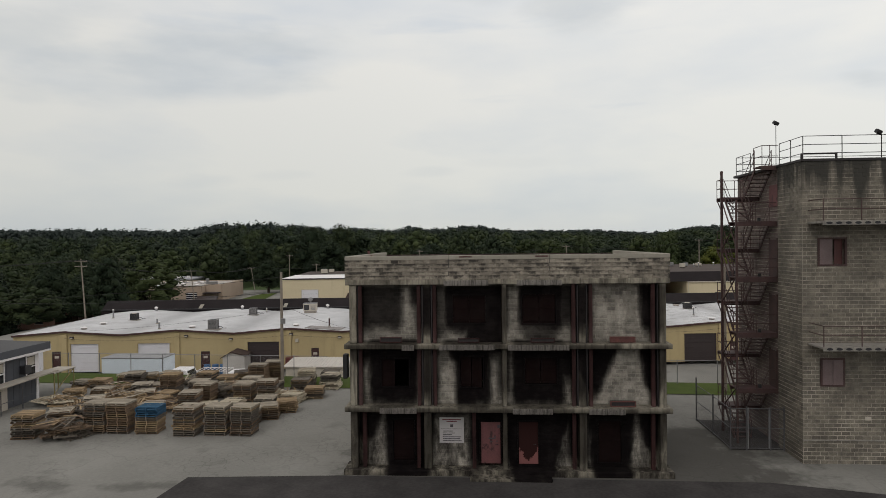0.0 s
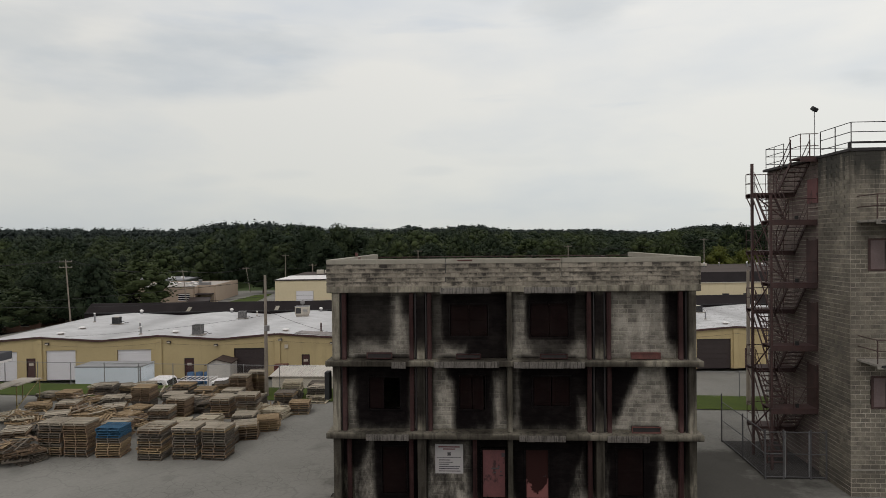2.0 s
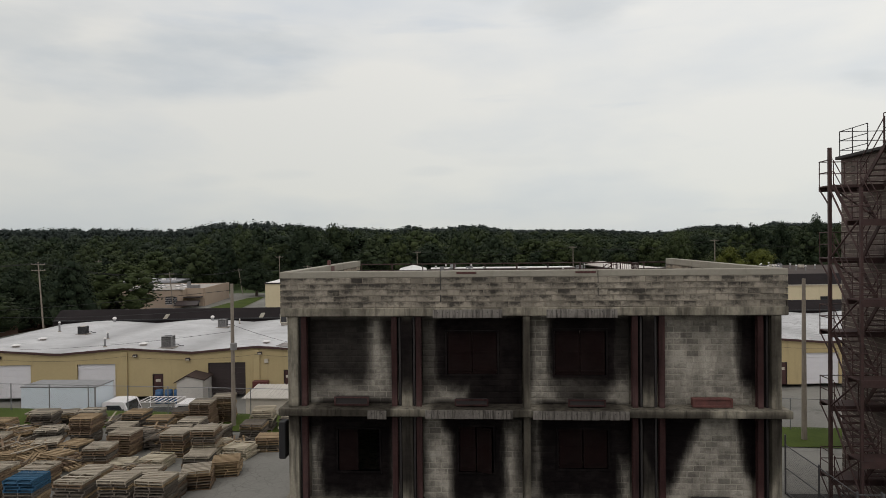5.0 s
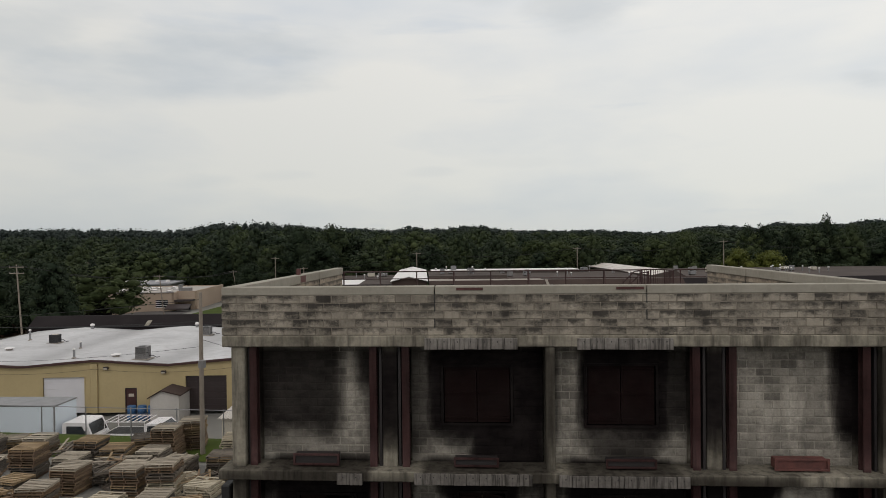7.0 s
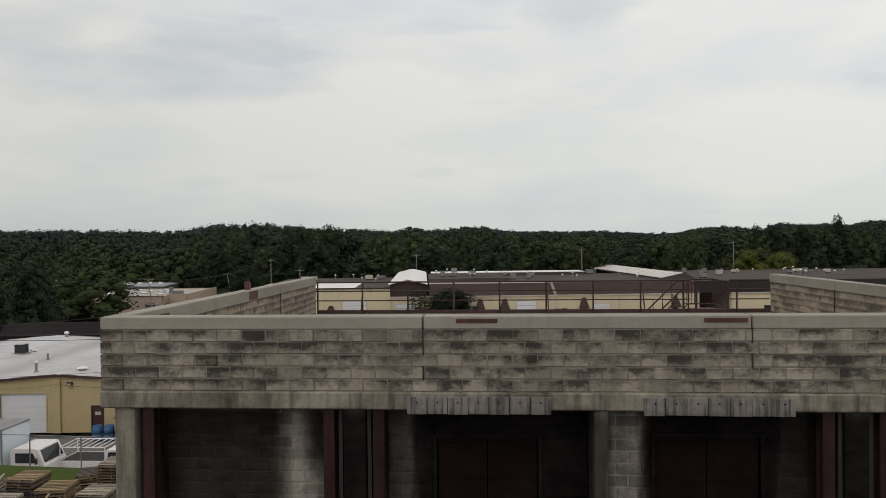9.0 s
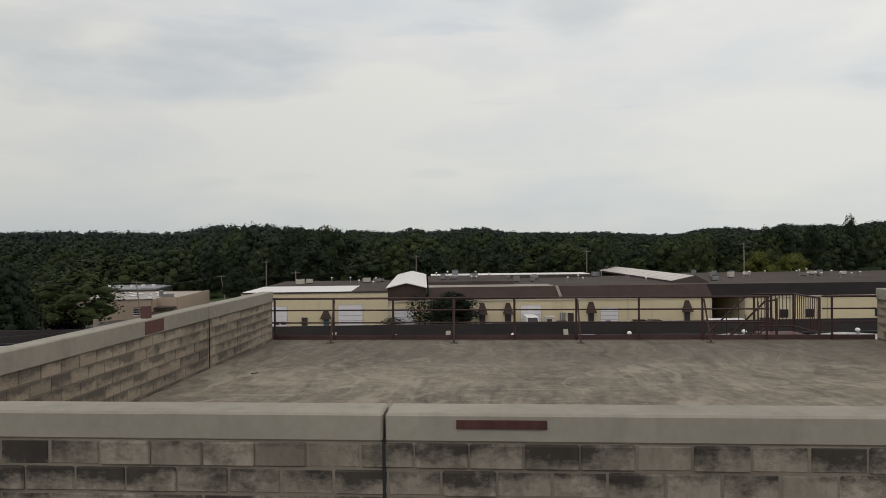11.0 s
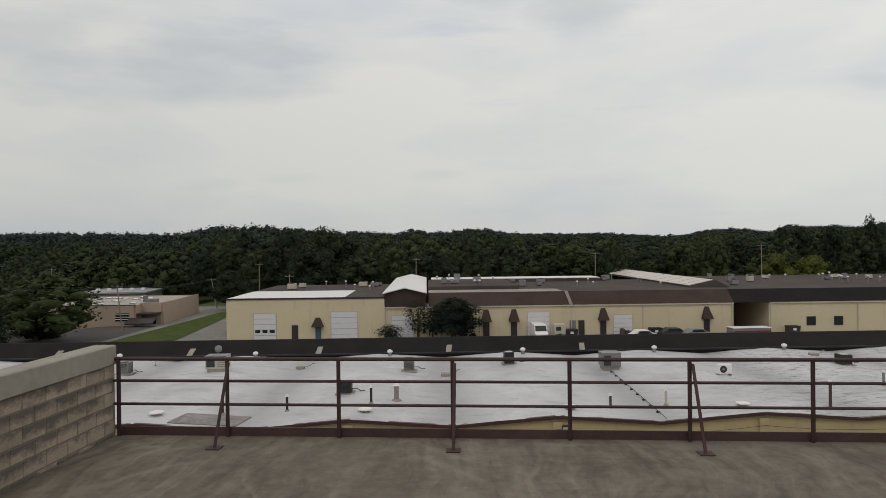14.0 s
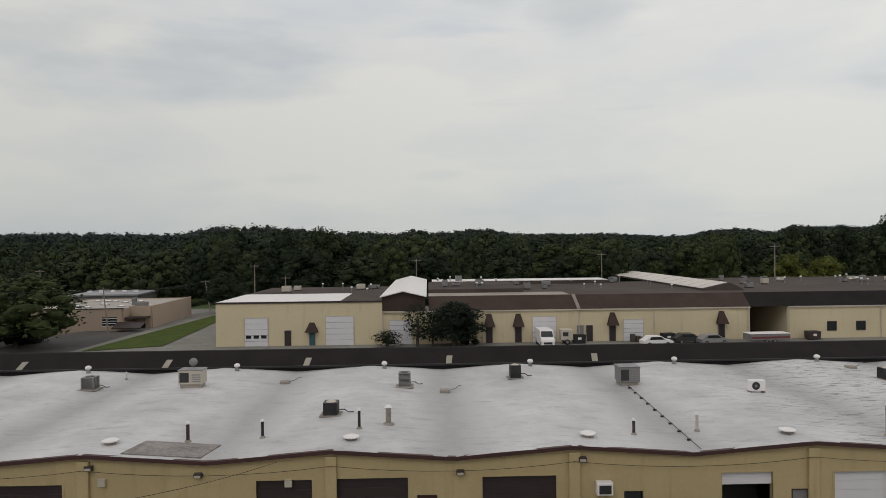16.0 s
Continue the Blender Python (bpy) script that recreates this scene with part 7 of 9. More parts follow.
woodland("woods_far", scatter(rng, left_edge, right_edge, 335, 540, 16, 8.2, low=0.35, share=(0.75, 0.98), drop=8), 380, 0.080, 3, "distant wooded slope", [M_LEAF3, M_LEAFHAZE, M_LEAFHAZE, M_LEAF], lobes_n=18)
woodland("woods_ridge", scatter(rng, left_edge, right_edge, 600, 860, 16, 10.0, low=0.3, share=(0.90, 1.0)), 110, 0.115, 4, "far wooded ridge", M_LEAFRIDGEHAZE, lobes_n=10)
woodland("woods_valley", scatter(rng, -215, -72, 82, 200, 9.5, 5.8, lambda x, y: not (-90 < x < -58 and y > 104) and not (-121 < x < -76 and 80 < y < 110) and not (-150 < x < -85 and 135 < y < 215 and (x + 2.5) / (y - 8) > -0.70), share=(0.5, 0.86), drop=20), 2200, 0.045, 5, "dark mixed wood beside the lane", [M_LEAF, M_LEAF, M_LEAF3, M_LEAF2], lobes_n=30)


def tree(x, y, height, radius, mat, label, seed, shape="round", n=2600, size=0.05, kind="tree", z=None, core=0.8):
    rng = np.random.default_rng(seed)
    z0 = gz(x, y) if z is None else z
    t = thing(kind, (x, y, z0), label, kind, "")
    top = 2.6 if shape == "round" else 3.4
    pts, d, lobes = crown_points(rng, n, 1.0, top, 0.5 if shape == "round" else 0.1, shape, 18)
    S = np.array([radius, radius, height / (top + 0.25)])
    q = leaf_quads(rng, pts, d, size) * S + (x, y, z0)
    tv, tf = core_shell(rng, lobes, core)
    crown = new("crown", mesh_arrays("crown", q, tv * S + (x, y, z0), tf, mat))
    hang(crown, t)
    g = Geo().tube((x, y, z0 - 0.2), (x + 0.1, y, z0 + height * 0.35), radius * 0.075 + 0.05, radius * 0.05 + 0.03, 8)
    g.tube((x + 0.1, y, z0 + height * 0.35), (x + 0.15, y + 0.1, z0 + height * 0.8), radius * 0.05 + 0.03, 0.03, 7)
    for lx, ly, lz, lr in lobes[:6]:
        g.tube((x + 0.1, y, z0 + height * 0.25), (x + lx * radius * 0.9, y + ly * radius * 0.9, z0 + lz * S[2]), radius * 0.03 + 0.02, 0.015, 5)
    part("trunk", g, M_BARK, t)
    return t


for i, (x, y, h, r) in enumerate(((-77, 103, 12.6, 3.7), (-84, 99, 13.0, 4.4), (-90, 94, 13.5, 4.6), (-97, 88, 13.5, 4.8), (-82, 92, 9.5, 4.0), (-88, 104, 15.0, 4.6), (-104, 96, 15.0, 5.0), (-95, 102, 15.5, 5.0))):
    tree(x, y, h, r, [M_LEAFDARK, M_LEAF3, M_LEAF3][i % 3], "tall dense tree beside the brick building", 40 + i, "cone" if i in (0, 3, 5) else "round", 5000, 0.05)
M_PLUM = leaf_mat("purple_foliage", (0.016, 0.011, 0.014), (0.024, 0.016, 0.018), (0.034, 0.024, 0.022))
tree(-74.5, 99.5, 7.4, 4.2, M_PLUM, "dark purple-leaved tree before the brick building", 68, n=4500, size=0.05)
tree(68, 163, 13.2, 5.6, M_LEAFLIGHT, "bright yellow-green tree before the dark wood", 60, n=6500, size=0.04)
tree(77, 164, 13.0, 5.2, M_LEAFLIGHT, "yellow-green tree before the dark wood", 61, n=6500, size=0.04)
tree(96, 165, 8.6, 7.0, M_LEAF, "rounded green tree behind the tar roof", 62, n=6500, size=0.04)
for i, (x, y, top, r) in enumerate(((78.5, 183, 18.4, 4.2), (83.5, 184, 19.2, 4.6), (91.5, 183, 18.8, 3.8), (98.5, 182, 18.4, 4.0), (102.5, 184, 21.0, 4.2))):
    tree(x, y, top - gz(x, y), r, M_LEAF3, "tall open-crowned tree above the wood", 90 + i, n=4200, size=0.05, core=0.6)
tree(-56, 172, 22.5, 7.4, M_LEAF3, "tall dark green tree at the end of the lane", 63, n=5500, size=0.045)
tree(-48, 180, 22.5, 7.6, M_LEAF, "tall dark green tree at the end of the lane", 64, n=5500, size=0.045)
tree(-62.5, 148, 10.5, 5.0, M_LEAF3, "dark green tree at the end of the brick building", 65, n=4500, size=0.05)


# ---- pallet yard ----
def wood_mat(name, a, b):
    m, nt, bs = new_mat(name)
    p = world_pos(nt)
    r = node(nt, "ShaderNodeObjectInfo").outputs["Random"]
    isl = node(nt, "ShaderNodeNewGeometry").outputs["Random Per Island"]
    n1 = noise_tex(nt, stretch(nt, p, (2.0, 12.0, 12.0)), 1.0, 4.0, 0.6)
    col = mixc(nt, r, a, b)
    col = mixc(nt, math_node(nt, "MULTIPLY", ramp(nt, n1, 0.35, 0.7), 0.5), col, tuple(v * 0.55 for v in a))
    h = node(nt, "ShaderNodeHueSaturation")
    nt.links.new(math_node(nt, "MULTIPLY_ADD", isl, 0.75, 0.58), h.inputs["Value"])
    nt.links.new(col, h.inputs["Color"])
    nt.links.new(h.outputs["Color"], bs.inputs["Base Color"])
    bs.inputs["Roughness"].default_value = 0.9
    bump(nt, bs, n1, 0.3, 0.01)
    return m


M_WOODGREY = wood_mat("grey_pallet_wood", (0.086, 0.070, 0.057), (0.185, 0.152, 0.121))
M_WOODTAN = wood_mat("tan_pallet_wood", (0.23, 0.155, 0.085), (0.37, 0.265, 0.155))
M_WOODBROWN = wood_mat("brown_pallet_wood", (0.115, 0.074, 0.048), (0.25, 0.165, 0.10))
M_WOODPALE = wood_mat("pale_pallet_wood", (0.4, 0.34, 0.25), (0.55, 0.48, 0.37))
# Top pallets: paler from weathering, with open sky light put into the colour.
M_WOODTOP = wood_mat("skylit_weathered_pallet_wood", (0.28, 0.238, 0.185), (0.42, 0.36, 0.285))
M_WOODBLUE = wood_mat("blue_painted_pallet", (0.018, 0.072, 0.135), (0.026, 0.10, 0.19))
PW, PD, PH = 1.3, 1.2, 0.137


def pallet_boards(seed):
    rng = random.Random(seed)
    g = Geo()
    for x in (-PW / 2, -0.025, PW / 2 - 0.05):
        g.box(x, -PD / 2, 0.018, x + 0.05, PD / 2, 0.108)
    n = 7
    for i in range(n):
        y = -PD / 2 + (PD - 0.1) * i / (n - 1)
        if rng.random() < 0.06:
            continue
        j = rng.uniform(-0.012, 0.012)
        g.box(-PW / 2 + j, y, 0.108, PW / 2 + j, y + 0.1, 0.127)
    for y in (-PD / 2, -0.06, PD / 2 - 0.12):
        g.box(-PW / 2, y, 0.0, PW / 2, y + 0.12, 0.018)
    return g


WOODS = {"g": M_WOODGREY, "t": M_WOODTAN, "b": M_WOODBROWN, "p": M_WOODPALE, "u": M_WOODBLUE, "w": M_WOODTOP}
PALLETS = [pallet_boards(s) for s in range(5)]
prng = random.Random(21)


PIECES = {}
for k, m in WOODS.items():
    PIECES[k] = (Geo().box(-0.025, -PD / 2, 0.018, 0.025, PD / 2, 0.108).mesh("stringer", m), Geo().box(-PW / 2, -0.05, 0, PW / 2, 0.05, 0.019).mesh("slat", m), Geo().box(-PW / 2, -0.06, 0, PW / 2, 0.06, 0.018).mesh("bottom_board", m))
split_left = [300]


def put_pallet(k, m, parent, near, bulk):
    """One pallet; those at the open side of the yard have each board as a piece."""
    if not near or split_left[0] <= 0:
        boards = prng.choice(PALLETS)
        bulk.setdefault(k, Geo()).add([m @ Vector(p) for p in boards.v], boards.f)
        return
    split_left[0] -= 1
    beam, slat, low = PIECES[k]
    ob = new("pallet", beam)
    ob.matrix_world = m
    hang(ob, parent)
    rest = [("stringer", beam, (-PW / 2 + 0.025, 0, 0)), ("stringer", beam, (PW / 2 - 0.025, 0, 0))]
    rest += [("slat", slat, (prng.uniform(-0.015, 0.015), -PD / 2 + 0.05 + (PD - 0.1) * i / 6 + prng.uniform(-0.012, 0.012), 0.108)) for i in range(7) if prng.random() > 0.06]
    rest += [("bottom_board", low, (0, y, 0)) for y in (-PD / 2 + 0.06, 0, PD / 2 - 0.06)]
    for name, me, at in rest:
        piece = new(name, me)
        piece.matrix_world = m @ Matrix.Translation(at) @ pose(0, 0, 0, 0, 0, prng.uniform(-0.8, 0.8) if name == "slat" else 0)
        hang(piece, ob)


def lay_bulk(bulk, parent):
    """The boards of the pallets deeper in the yard, one mesh for each kind of wood."""
    for k, g in bulk.items():
        part("lumber", g, WOODS[k], parent, kind="stuff")


def pallet_stack(x, y, n, kinds, turn=0.0, slip=0.04, lean=0.0, label=""):
    """A stack of pallets; kinds: letters from the bottom up, the last one repeats."""
    names = {"g": "grey weathered", "t": "tan", "b": "brown", "p": "pale new", "u": "blue painted"}
    z = gz(x, y)
    lab = label or f"stack of {names[kinds[0]]} wooden pallets in the yard"
    t = thing("pallet_stack", (x, y, z), lab, "pallets", "pallet stacks in the yard")
    bulk = {}
    shift, off = [], 0.0
    for i in range(n):
        off = max(-0.09, min(0.09, off + prng.uniform(-1.0, 1.0) * 0.02 * (1 + slip * 12)))
        shift.append(off)
    for i in range(n):
        k = kinds[min(i * len(kinds) // n, len(kinds) - 1)]
        if k in "gtb" and prng.random() < 0.4:
            k = prng.choice("ggbbbtt")
        if i == n - 1 and k in "gb" and prng.random() < 0.92:
            k = "w"
        put_pallet(k, Matrix.Translation((x + prng.uniform(-slip, slip) + lean * i * 0.03 + shift[i], y + prng.uniform(-slip, slip), z + 0.01 + i * (PH - 0.006))) @ pose(0, 0, 0, 0, 0, turn + prng.uniform(-3.2, 3.2) * (1 + slip * 10)), t, x > -25 and y < 17, bulk)
    lay_bulk(bulk, t)
    return t


def pallet_heap(x, y, n, kinds, label="tumbled heap of broken wooden pallets in the yard"):
    z = gz(x, y)
    t = thing("pallet_heap", (x, y, z), label, "pallets", "pallet heaps in the yard")
    bulk = {}
    for i in range(n):
        k = prng.choice(kinds)
        layer = i // 2
        put_pallet(k, Matrix.Translation((x + prng.uniform(-0.8, 0.8), y + prng.uniform(-0.6, 0.6), z + 0.06 + layer * 0.125)) @ pose(0, 0, 0, prng.uniform(-8, 8), prng.uniform(-8, 8), prng.uniform(0, 180)), t, x > -25 and y < 17, bulk)
    lay_bulk(bulk, t)
    for i in range(13):
        a = prng.uniform(0, 3.1)
        zz = z + 0.1 + n // 2 * 0.125 + prng.uniform(0, 0.12)
        part("loose_plank", Geo().box(-0.6, -0.05, 0, 0.6, 0.05, 0.02), prng.choice([M_WOODTAN, M_WOODTAN, M_WOODBROWN, M_WOODGREY, M_WOODTOP]), t, "", pose(x + prng.uniform(-0.8, 0.8), y + prng.uniform(-0.7, 0.7), zz, prng.uniform(-15, 15), prng.uniform(-17, 17), math.degrees(a)))




# x, y of the front edge, count, kinds from the bottom up
STACKS = [
    (-28.0, 4.7, 11, "ggbbt", 6, 0.05), (-24.4, 5.9, 14, "g", 0, 0.03), (-22.9, 5.9, 14, "b", 0, 0.015), (-21.2, 5.9, 12, "tttguu", 2, 0.03),
    (-18.6, 5.5, 13, "gggb", -2, 0.04), (-16.9, 5.7, 13, "g", 1, 0.04), (-15.3, 5.7, 13, "g", -1, 0.05),
    (-21.3, 11.3, 9, "b", 4, 0.04), (-21.2, 13.4, 10, "b", -3, 0.04), (-24.6, 15.2, 12, "gb", 3, 0.05), (-28.7, 17.6, 9, "gg", 12, 0.09),
    (-20.0, 11.2, 3, "p", 8, 0.05), (-18.4, 11.6, 4, "p", -6, 0.05), (-18.2, 13.4, 10, "b", 0, 0.04), (-18.9, 18.4, 13, "b", 2, 0.03),
    (-18.2, 19.9, 13, "bt", 14, 0.03), (-18.8, 16.6, 8, "g", 0, 0.04), (-16.5, 13.3, 12, "pg", 5, 0.10), (-16.0, 11.4, 6, "g", 0, 0.05),
    (-15.0, 9.0, 7, "b", 16, 0.06), (-14.3, 10.7, 6, "t", 14, 0.05), (-14.5, 13.2, 5, "p", -10, 0.12), (-13.4, 14.5, 6, "t", 8, 0.05),
    (-14.9, 16.1, 8, "g", 0, 0.06), (-15.0, 18.2, 10, "gp", 6, 0.08), (-12.9, 17.4, 9, "pg", -5, 0.10), (-13.4, 19.0, 8, "g", 3, 0.08),
    (-29.2, 14.0, 6, "gb", 10, 0.07), (-33.0, 17.6, 4, "g", -12, 0.08), (-31.5, 17.6, 5, "t", 5, 0.08), (-27.0, 15.6, 6, "g", 18, 0.1),
    (-22.6, 8.6, 8, "b", 5, 0.06), (-19.9, 8.6, 7, "t", -6, 0.06), (-17.4, 8.7, 7, "g", 3, 0.06), (-25.2, 9.2, 6, "gt", -8, 0.08),
    (-26.4, 18.6, 8, "bg", 4, 0.06), (-23.0, 17.8, 9, "g", -4, 0.05), (-21.0, 17.0, 8, "gt", 8, 0.06), (-31.8, 14.6, 4, "t", 22, 0.1),
    (-27.8, 7.4, 7, "gb", 20, 0.08), (-17.0, 15.8, 7, "g", -5, 0.06), (-30.5, 19.6, 5, "bt", 6, 0.07), (-22.4, 15.4, 8, "bg", 2, 0.05),
]
rr = random.Random(77)
for gx in range(13):
    for gy in range(7):
        x, y = -31.5 + gx * 1.55 + rr.uniform(-0.3, 0.3), 7.6 + gy * 1.9 + rr.uniform(-0.3, 0.3)
        if x > -15.2 + 0.12 * (y - 8) or x < -30.5 + (y < 11) * 4 or any(abs(x - s[0]) < 1.35 and abs(y - s[1]) < 1.3 for s in STACKS):
            continue
        STACKS.append((x, y, rr.randint(3, 8), rr.choice(["g", "b", "gb", "t", "gt", "bg"]), rr.uniform(-25, 25), rr.uniform(0.06, 0.16)))
for x, y, n, kinds, turn, slip in STACKS:
    pallet_stack(x, y + PD / 2, n, kinds, turn, slip)
for x, y, n, kinds in ((-25.7, 5.2, 14, "gb"), (-22.9, 11.8, 8, "bt"), (-26.0, 12.8, 9, "tp"), (-24.4, 12.0, 5, "tp"), (-20.3, 15.6, 12, "g"), (-19.5, 15.2, 6, "g"), (-30.0, 11.9, 8, "tp"), (-27.7, 9.6, 10, "gb"), (-27.2, 13.6, 8, "tb"),
                       (-19.2, 10.2, 7, "bg"), (-31.8, 12.8, 5, "tp"), (-29.0, 16.4, 8, "tg"), (-24.0, 19.0, 9, "g"), (-15.6, 14.8, 6, "gp")):
    pallet_heap(x, y, n, kinds)


# ---- steel stair landing behind the roof edge ----
gate = thing("roof_access_stair", (5.6, 12.3, 0), "red steel access stair and caged landing behind the roof", "staircase")
part("landing", Geo().box(5.14, D + 0.02, 9.28, 6.2, 13.1, 9.36), M_RED, gate, "red steel landing")
LZ = 10.36
for x, y in ((5.16, D + 0.05), (5.16, 13.05), (6.18, 13.05), (6.18, D + 0.05), (5.6, 13.05)):
    part("post", Geo().tube((x, y, 9.3), (x, y, LZ), 0.032), M_RAIL, gate)
for z in (LZ, 9.5):
    part("rail_bar", Geo().tube((5.16, 13.05, z), (6.18, 13.05, z), 0.024), M_RAIL, gate)
    part("rail_bar", Geo().tube((6.18, D + 0.05, z), (6.18, 13.05, z), 0.024), M_RAIL, gate)
for i in range(1, 11):
    x = 5.16 + 1.02 * i / 11
    part("baluster", Geo().tube((x, 13.05, 9.5), (x, 13.05, LZ), 0.011, n=5), M_RAIL, gate)
for i in range(1, 12):
    y = D + 0.05 + 1.3 * i / 12
    part("baluster", Geo().tube((6.18, y, 9.5), (6.18, y, LZ), 0.011, n=5), M_RAIL, gate)
for y in (D + 0.08, 13.0):
    part("handrail", Geo().path([(5.16, y, LZ - 0.05), (4.9, y, LZ - 0.08), (-2.2, y, 3.2)], 0.026), M_RAIL, gate)
    part("lower_rail", Geo().tube((4.9, y, LZ - 0.75), (-2.2, y, 2.6), 0.02), M_RAIL, gate)
    part("stringer", Geo().add([(x, yy, z) for yy in (y - 0.03, y + 0.03) for x, z in ((5.14, 9.3), (5.14, 9.06), (-2.2, 2.0), (-2.2, 2.24))], [(0, 1, 2, 3), (4, 7, 6, 5), (0, 4, 5, 1), (1, 5, 6, 2), (2, 6, 7, 3), (3, 7, 4, 0)]), M_RED, gate)
    for i in range(22):
        t = (i + 0.5) / 22
        x = 4.9 - 7.0 * t
        part("baluster", Geo().tube((x, y, 9.3 - 7.0 * t), (x, y, 10.45 - 7.2 * t), 0.011, n=5), M_RAIL, gate)
for i in range(34):
    t = (i + 0.5) / 34
    part("tread", Geo().box(5.14 - 7.15 * t - 0.13, D + 0.12, 9.28 - 7.15 * t, 5.14 - 7.15 * t + 0.1, 12.96, 9.31 - 7.15 * t), M_RED, gate)
for x in (-1.0, 1.5, 5.0, 6.15):
    part("column", Geo().box(x - 0.05, 12.98, 0.0, x + 0.05, 13.08, 9.28 if x > 4 else 3.2 + x), M_RAIL, gate)

# debris on the roof deck and red plates on the left parapet
t = thing("roof_debris", (-6.4, 7.46, ROOF_Z), "small pale metal ring with a dark centre on the roof deck", "debris")
ring = [(-6.4 + 0.065 * math.cos(a * math.pi / 8), 7.46 + 0.055 * math.sin(a * math.pi / 8), ROOF_Z + 0.02) for a in range(15)]
part("ring", Geo().path(ring, 0.012, 6), M_CAP, t)
part("plate", Geo().tube((-6.42, 7.46, ROOF_Z + 0.002), (-6.42, 7.46, ROOF_Z + 0.012), 0.06, n=14), M_DARKSTEEL, t)
part("pipe_stub", Geo().box(-W + 0.10, 5.75, TOP, -W + 0.22, 5.87, TOP + 0.2), M_RED, burn, "red steel stub on the coping")
part("red_patch", Geo().box(-W + 0.304, 5.5, 10.36, -W + 0.316, 6.1, 10.57), M_RED, burn, "red painted patch")
part("red_patch", Geo().box(-W + 0.304, 1.0, 10.40, -W + 0.316, 1.6, 10.50), M_RED, burn, "red painted patch")
# Unidentified black object on the side wall, shaped as a plain box.
part("side_flap", Geo().cbox(-W - 0.22, 0.35, 4.55, -W + 0.01, 0.75, 5.75, 0.03), M_BLACK, burn, "black box on the side wall")
part("front_step", Geo().cbox(-1.75, -0.95, 0.0, 2.1, -0.27, 0.13, 0.02), M_CONC, burn, "concrete door step")

# notice board: lines that cannot be read are bars
sign = thing("notice_board", (-2.65, 0.55, 1.6), "white notice board with dark heading and lines", "sign")
LOWER = Matrix.Translation((0, 0, -0.2))
M_BOARD = plain("faded_sign_board", (0.42, 0.41, 0.40), 0.5, 0.0, 0.08)
SY = PY - 0.035
part("board", Geo().cbox(-3.26, SY, 1.58, -2.06, SY + 0.02, 2.83, 0.004), M_BOARD, sign, "", LOWER)
INK = plain("sign_ink", (0.06, 0.055, 0.06), 0.6)
INK2 = plain("sign_red_ink", (0.16, 0.035, 0.04), 0.6)
for x0, x1, z, h, mt in ((-3.12, -2.2, 2.70, 0.05, INK2), (-2.92, -2.4, 2.61, 0.045, INK2), (-3.2, -2.14, 2.26, 0.02, INK), (-3.1, -2.62, 2.14, 0.04, INK), (-3.1, -2.5, 2.05, 0.03, INK), (-3.1, -2.66, 1.96, 0.04, INK),
                         (-3.1, -2.2, 1.86, 0.035, INK), (-3.1, -2.24, 1.77, 0.035, INK), (-3.1, -2.18, 1.67, 0.035, INK)):
    part("text_bar", Geo().box(x0, SY - 0.004, z, x1, SY - 0.001, z + h), mt, sign, "", LOWER)
part("emblem", Geo().tube((-2.66, SY - 0.004, 2.42), (-2.66, SY - 0.001, 2.42), 0.1, n=4), INK, sign, "", LOWER)
# black marks on the red door
for x, z, w, h in ((-0.86, 1.58, 0.34, 0.07), (-0.42, 2.12, 0.14, 0.16), (-0.6, 1.66, 0.1, 0.06), (-0.78, 1.42, 0.12, 0.05), (-0.5, 1.46, 0.1, 0.04)):
    part("paint_mark", Geo().box(x, 0.494, z, x + w, 0.498, z + h), INK, burn)


# ---- grey site office with ramp ----
office = thing("site_office", (-38, 9, 0), "blue-grey clad site office with white trim", "building")
M_CLAD = surface("blue_grey_siding", (0.085, 0.092, 0.105), (0.06, 0.066, 0.076), 0.7, 0.4, 5.0, 0.6)
HX = -34.1
part("wall", Geo().box(-45, 14.3, 0, HX, 14.5, 3.5).box(-45, -4, 0, -44.8, 14.3, 3.5).box(-44.8, -4, 0, HX, -3.8, 3.5), M_CLAD, office)
part("side_wall", Geo().box(HX - 0.2, -3.8, 0, HX, 14.3, 3.5), M_CLAD, office)
for i in range(30):
    y = -3.6 + i * 0.6
    part("cladding_batten", Geo().box(HX, y, 0.1, HX + 0.02, y + 0.03, 3.5), M_CLAD, office)
M_DULLROOF = surface("grey_felt_roof", (0.080, 0.080, 0.082), (0.05, 0.05, 0.052), 0.9, 0.3, 6.0, 0.7)
part("roof", Geo().prism([(HX + 0.55, 4.10), (-39.5, 4.32), (-45.4, 4.10), (-45.4, 3.5), (HX + 0.55, 3.5)], -4.4, 15.0), M_DULLROOF, office, "low grey felt roof")
part("fascia", Geo().box(HX + 0.552, -4.4, 3.62, HX + 0.60, 15.05, 4.14).box(-45.4, 15.002, 3.62, HX + 0.60, 15.05, 4.14), M_CLAD, office, "blue-grey fascia board")
part("trim", Geo().box(HX + 0.552, -4.4, 3.47, HX + 0.62, 15.08, 3.615), M_WHITEPAINT, office, "white eave trim")
part("end_trim", Geo().box(HX + 0.3, 15.052, 3.47, HX + 0.62, 15.09, 3.95), M_WHITEPAINT, office)
part("corner_board", Geo().box(HX, 14.25, 0, HX + 0.05, 14.52, 3.47), M_WHITEPAINT, office)
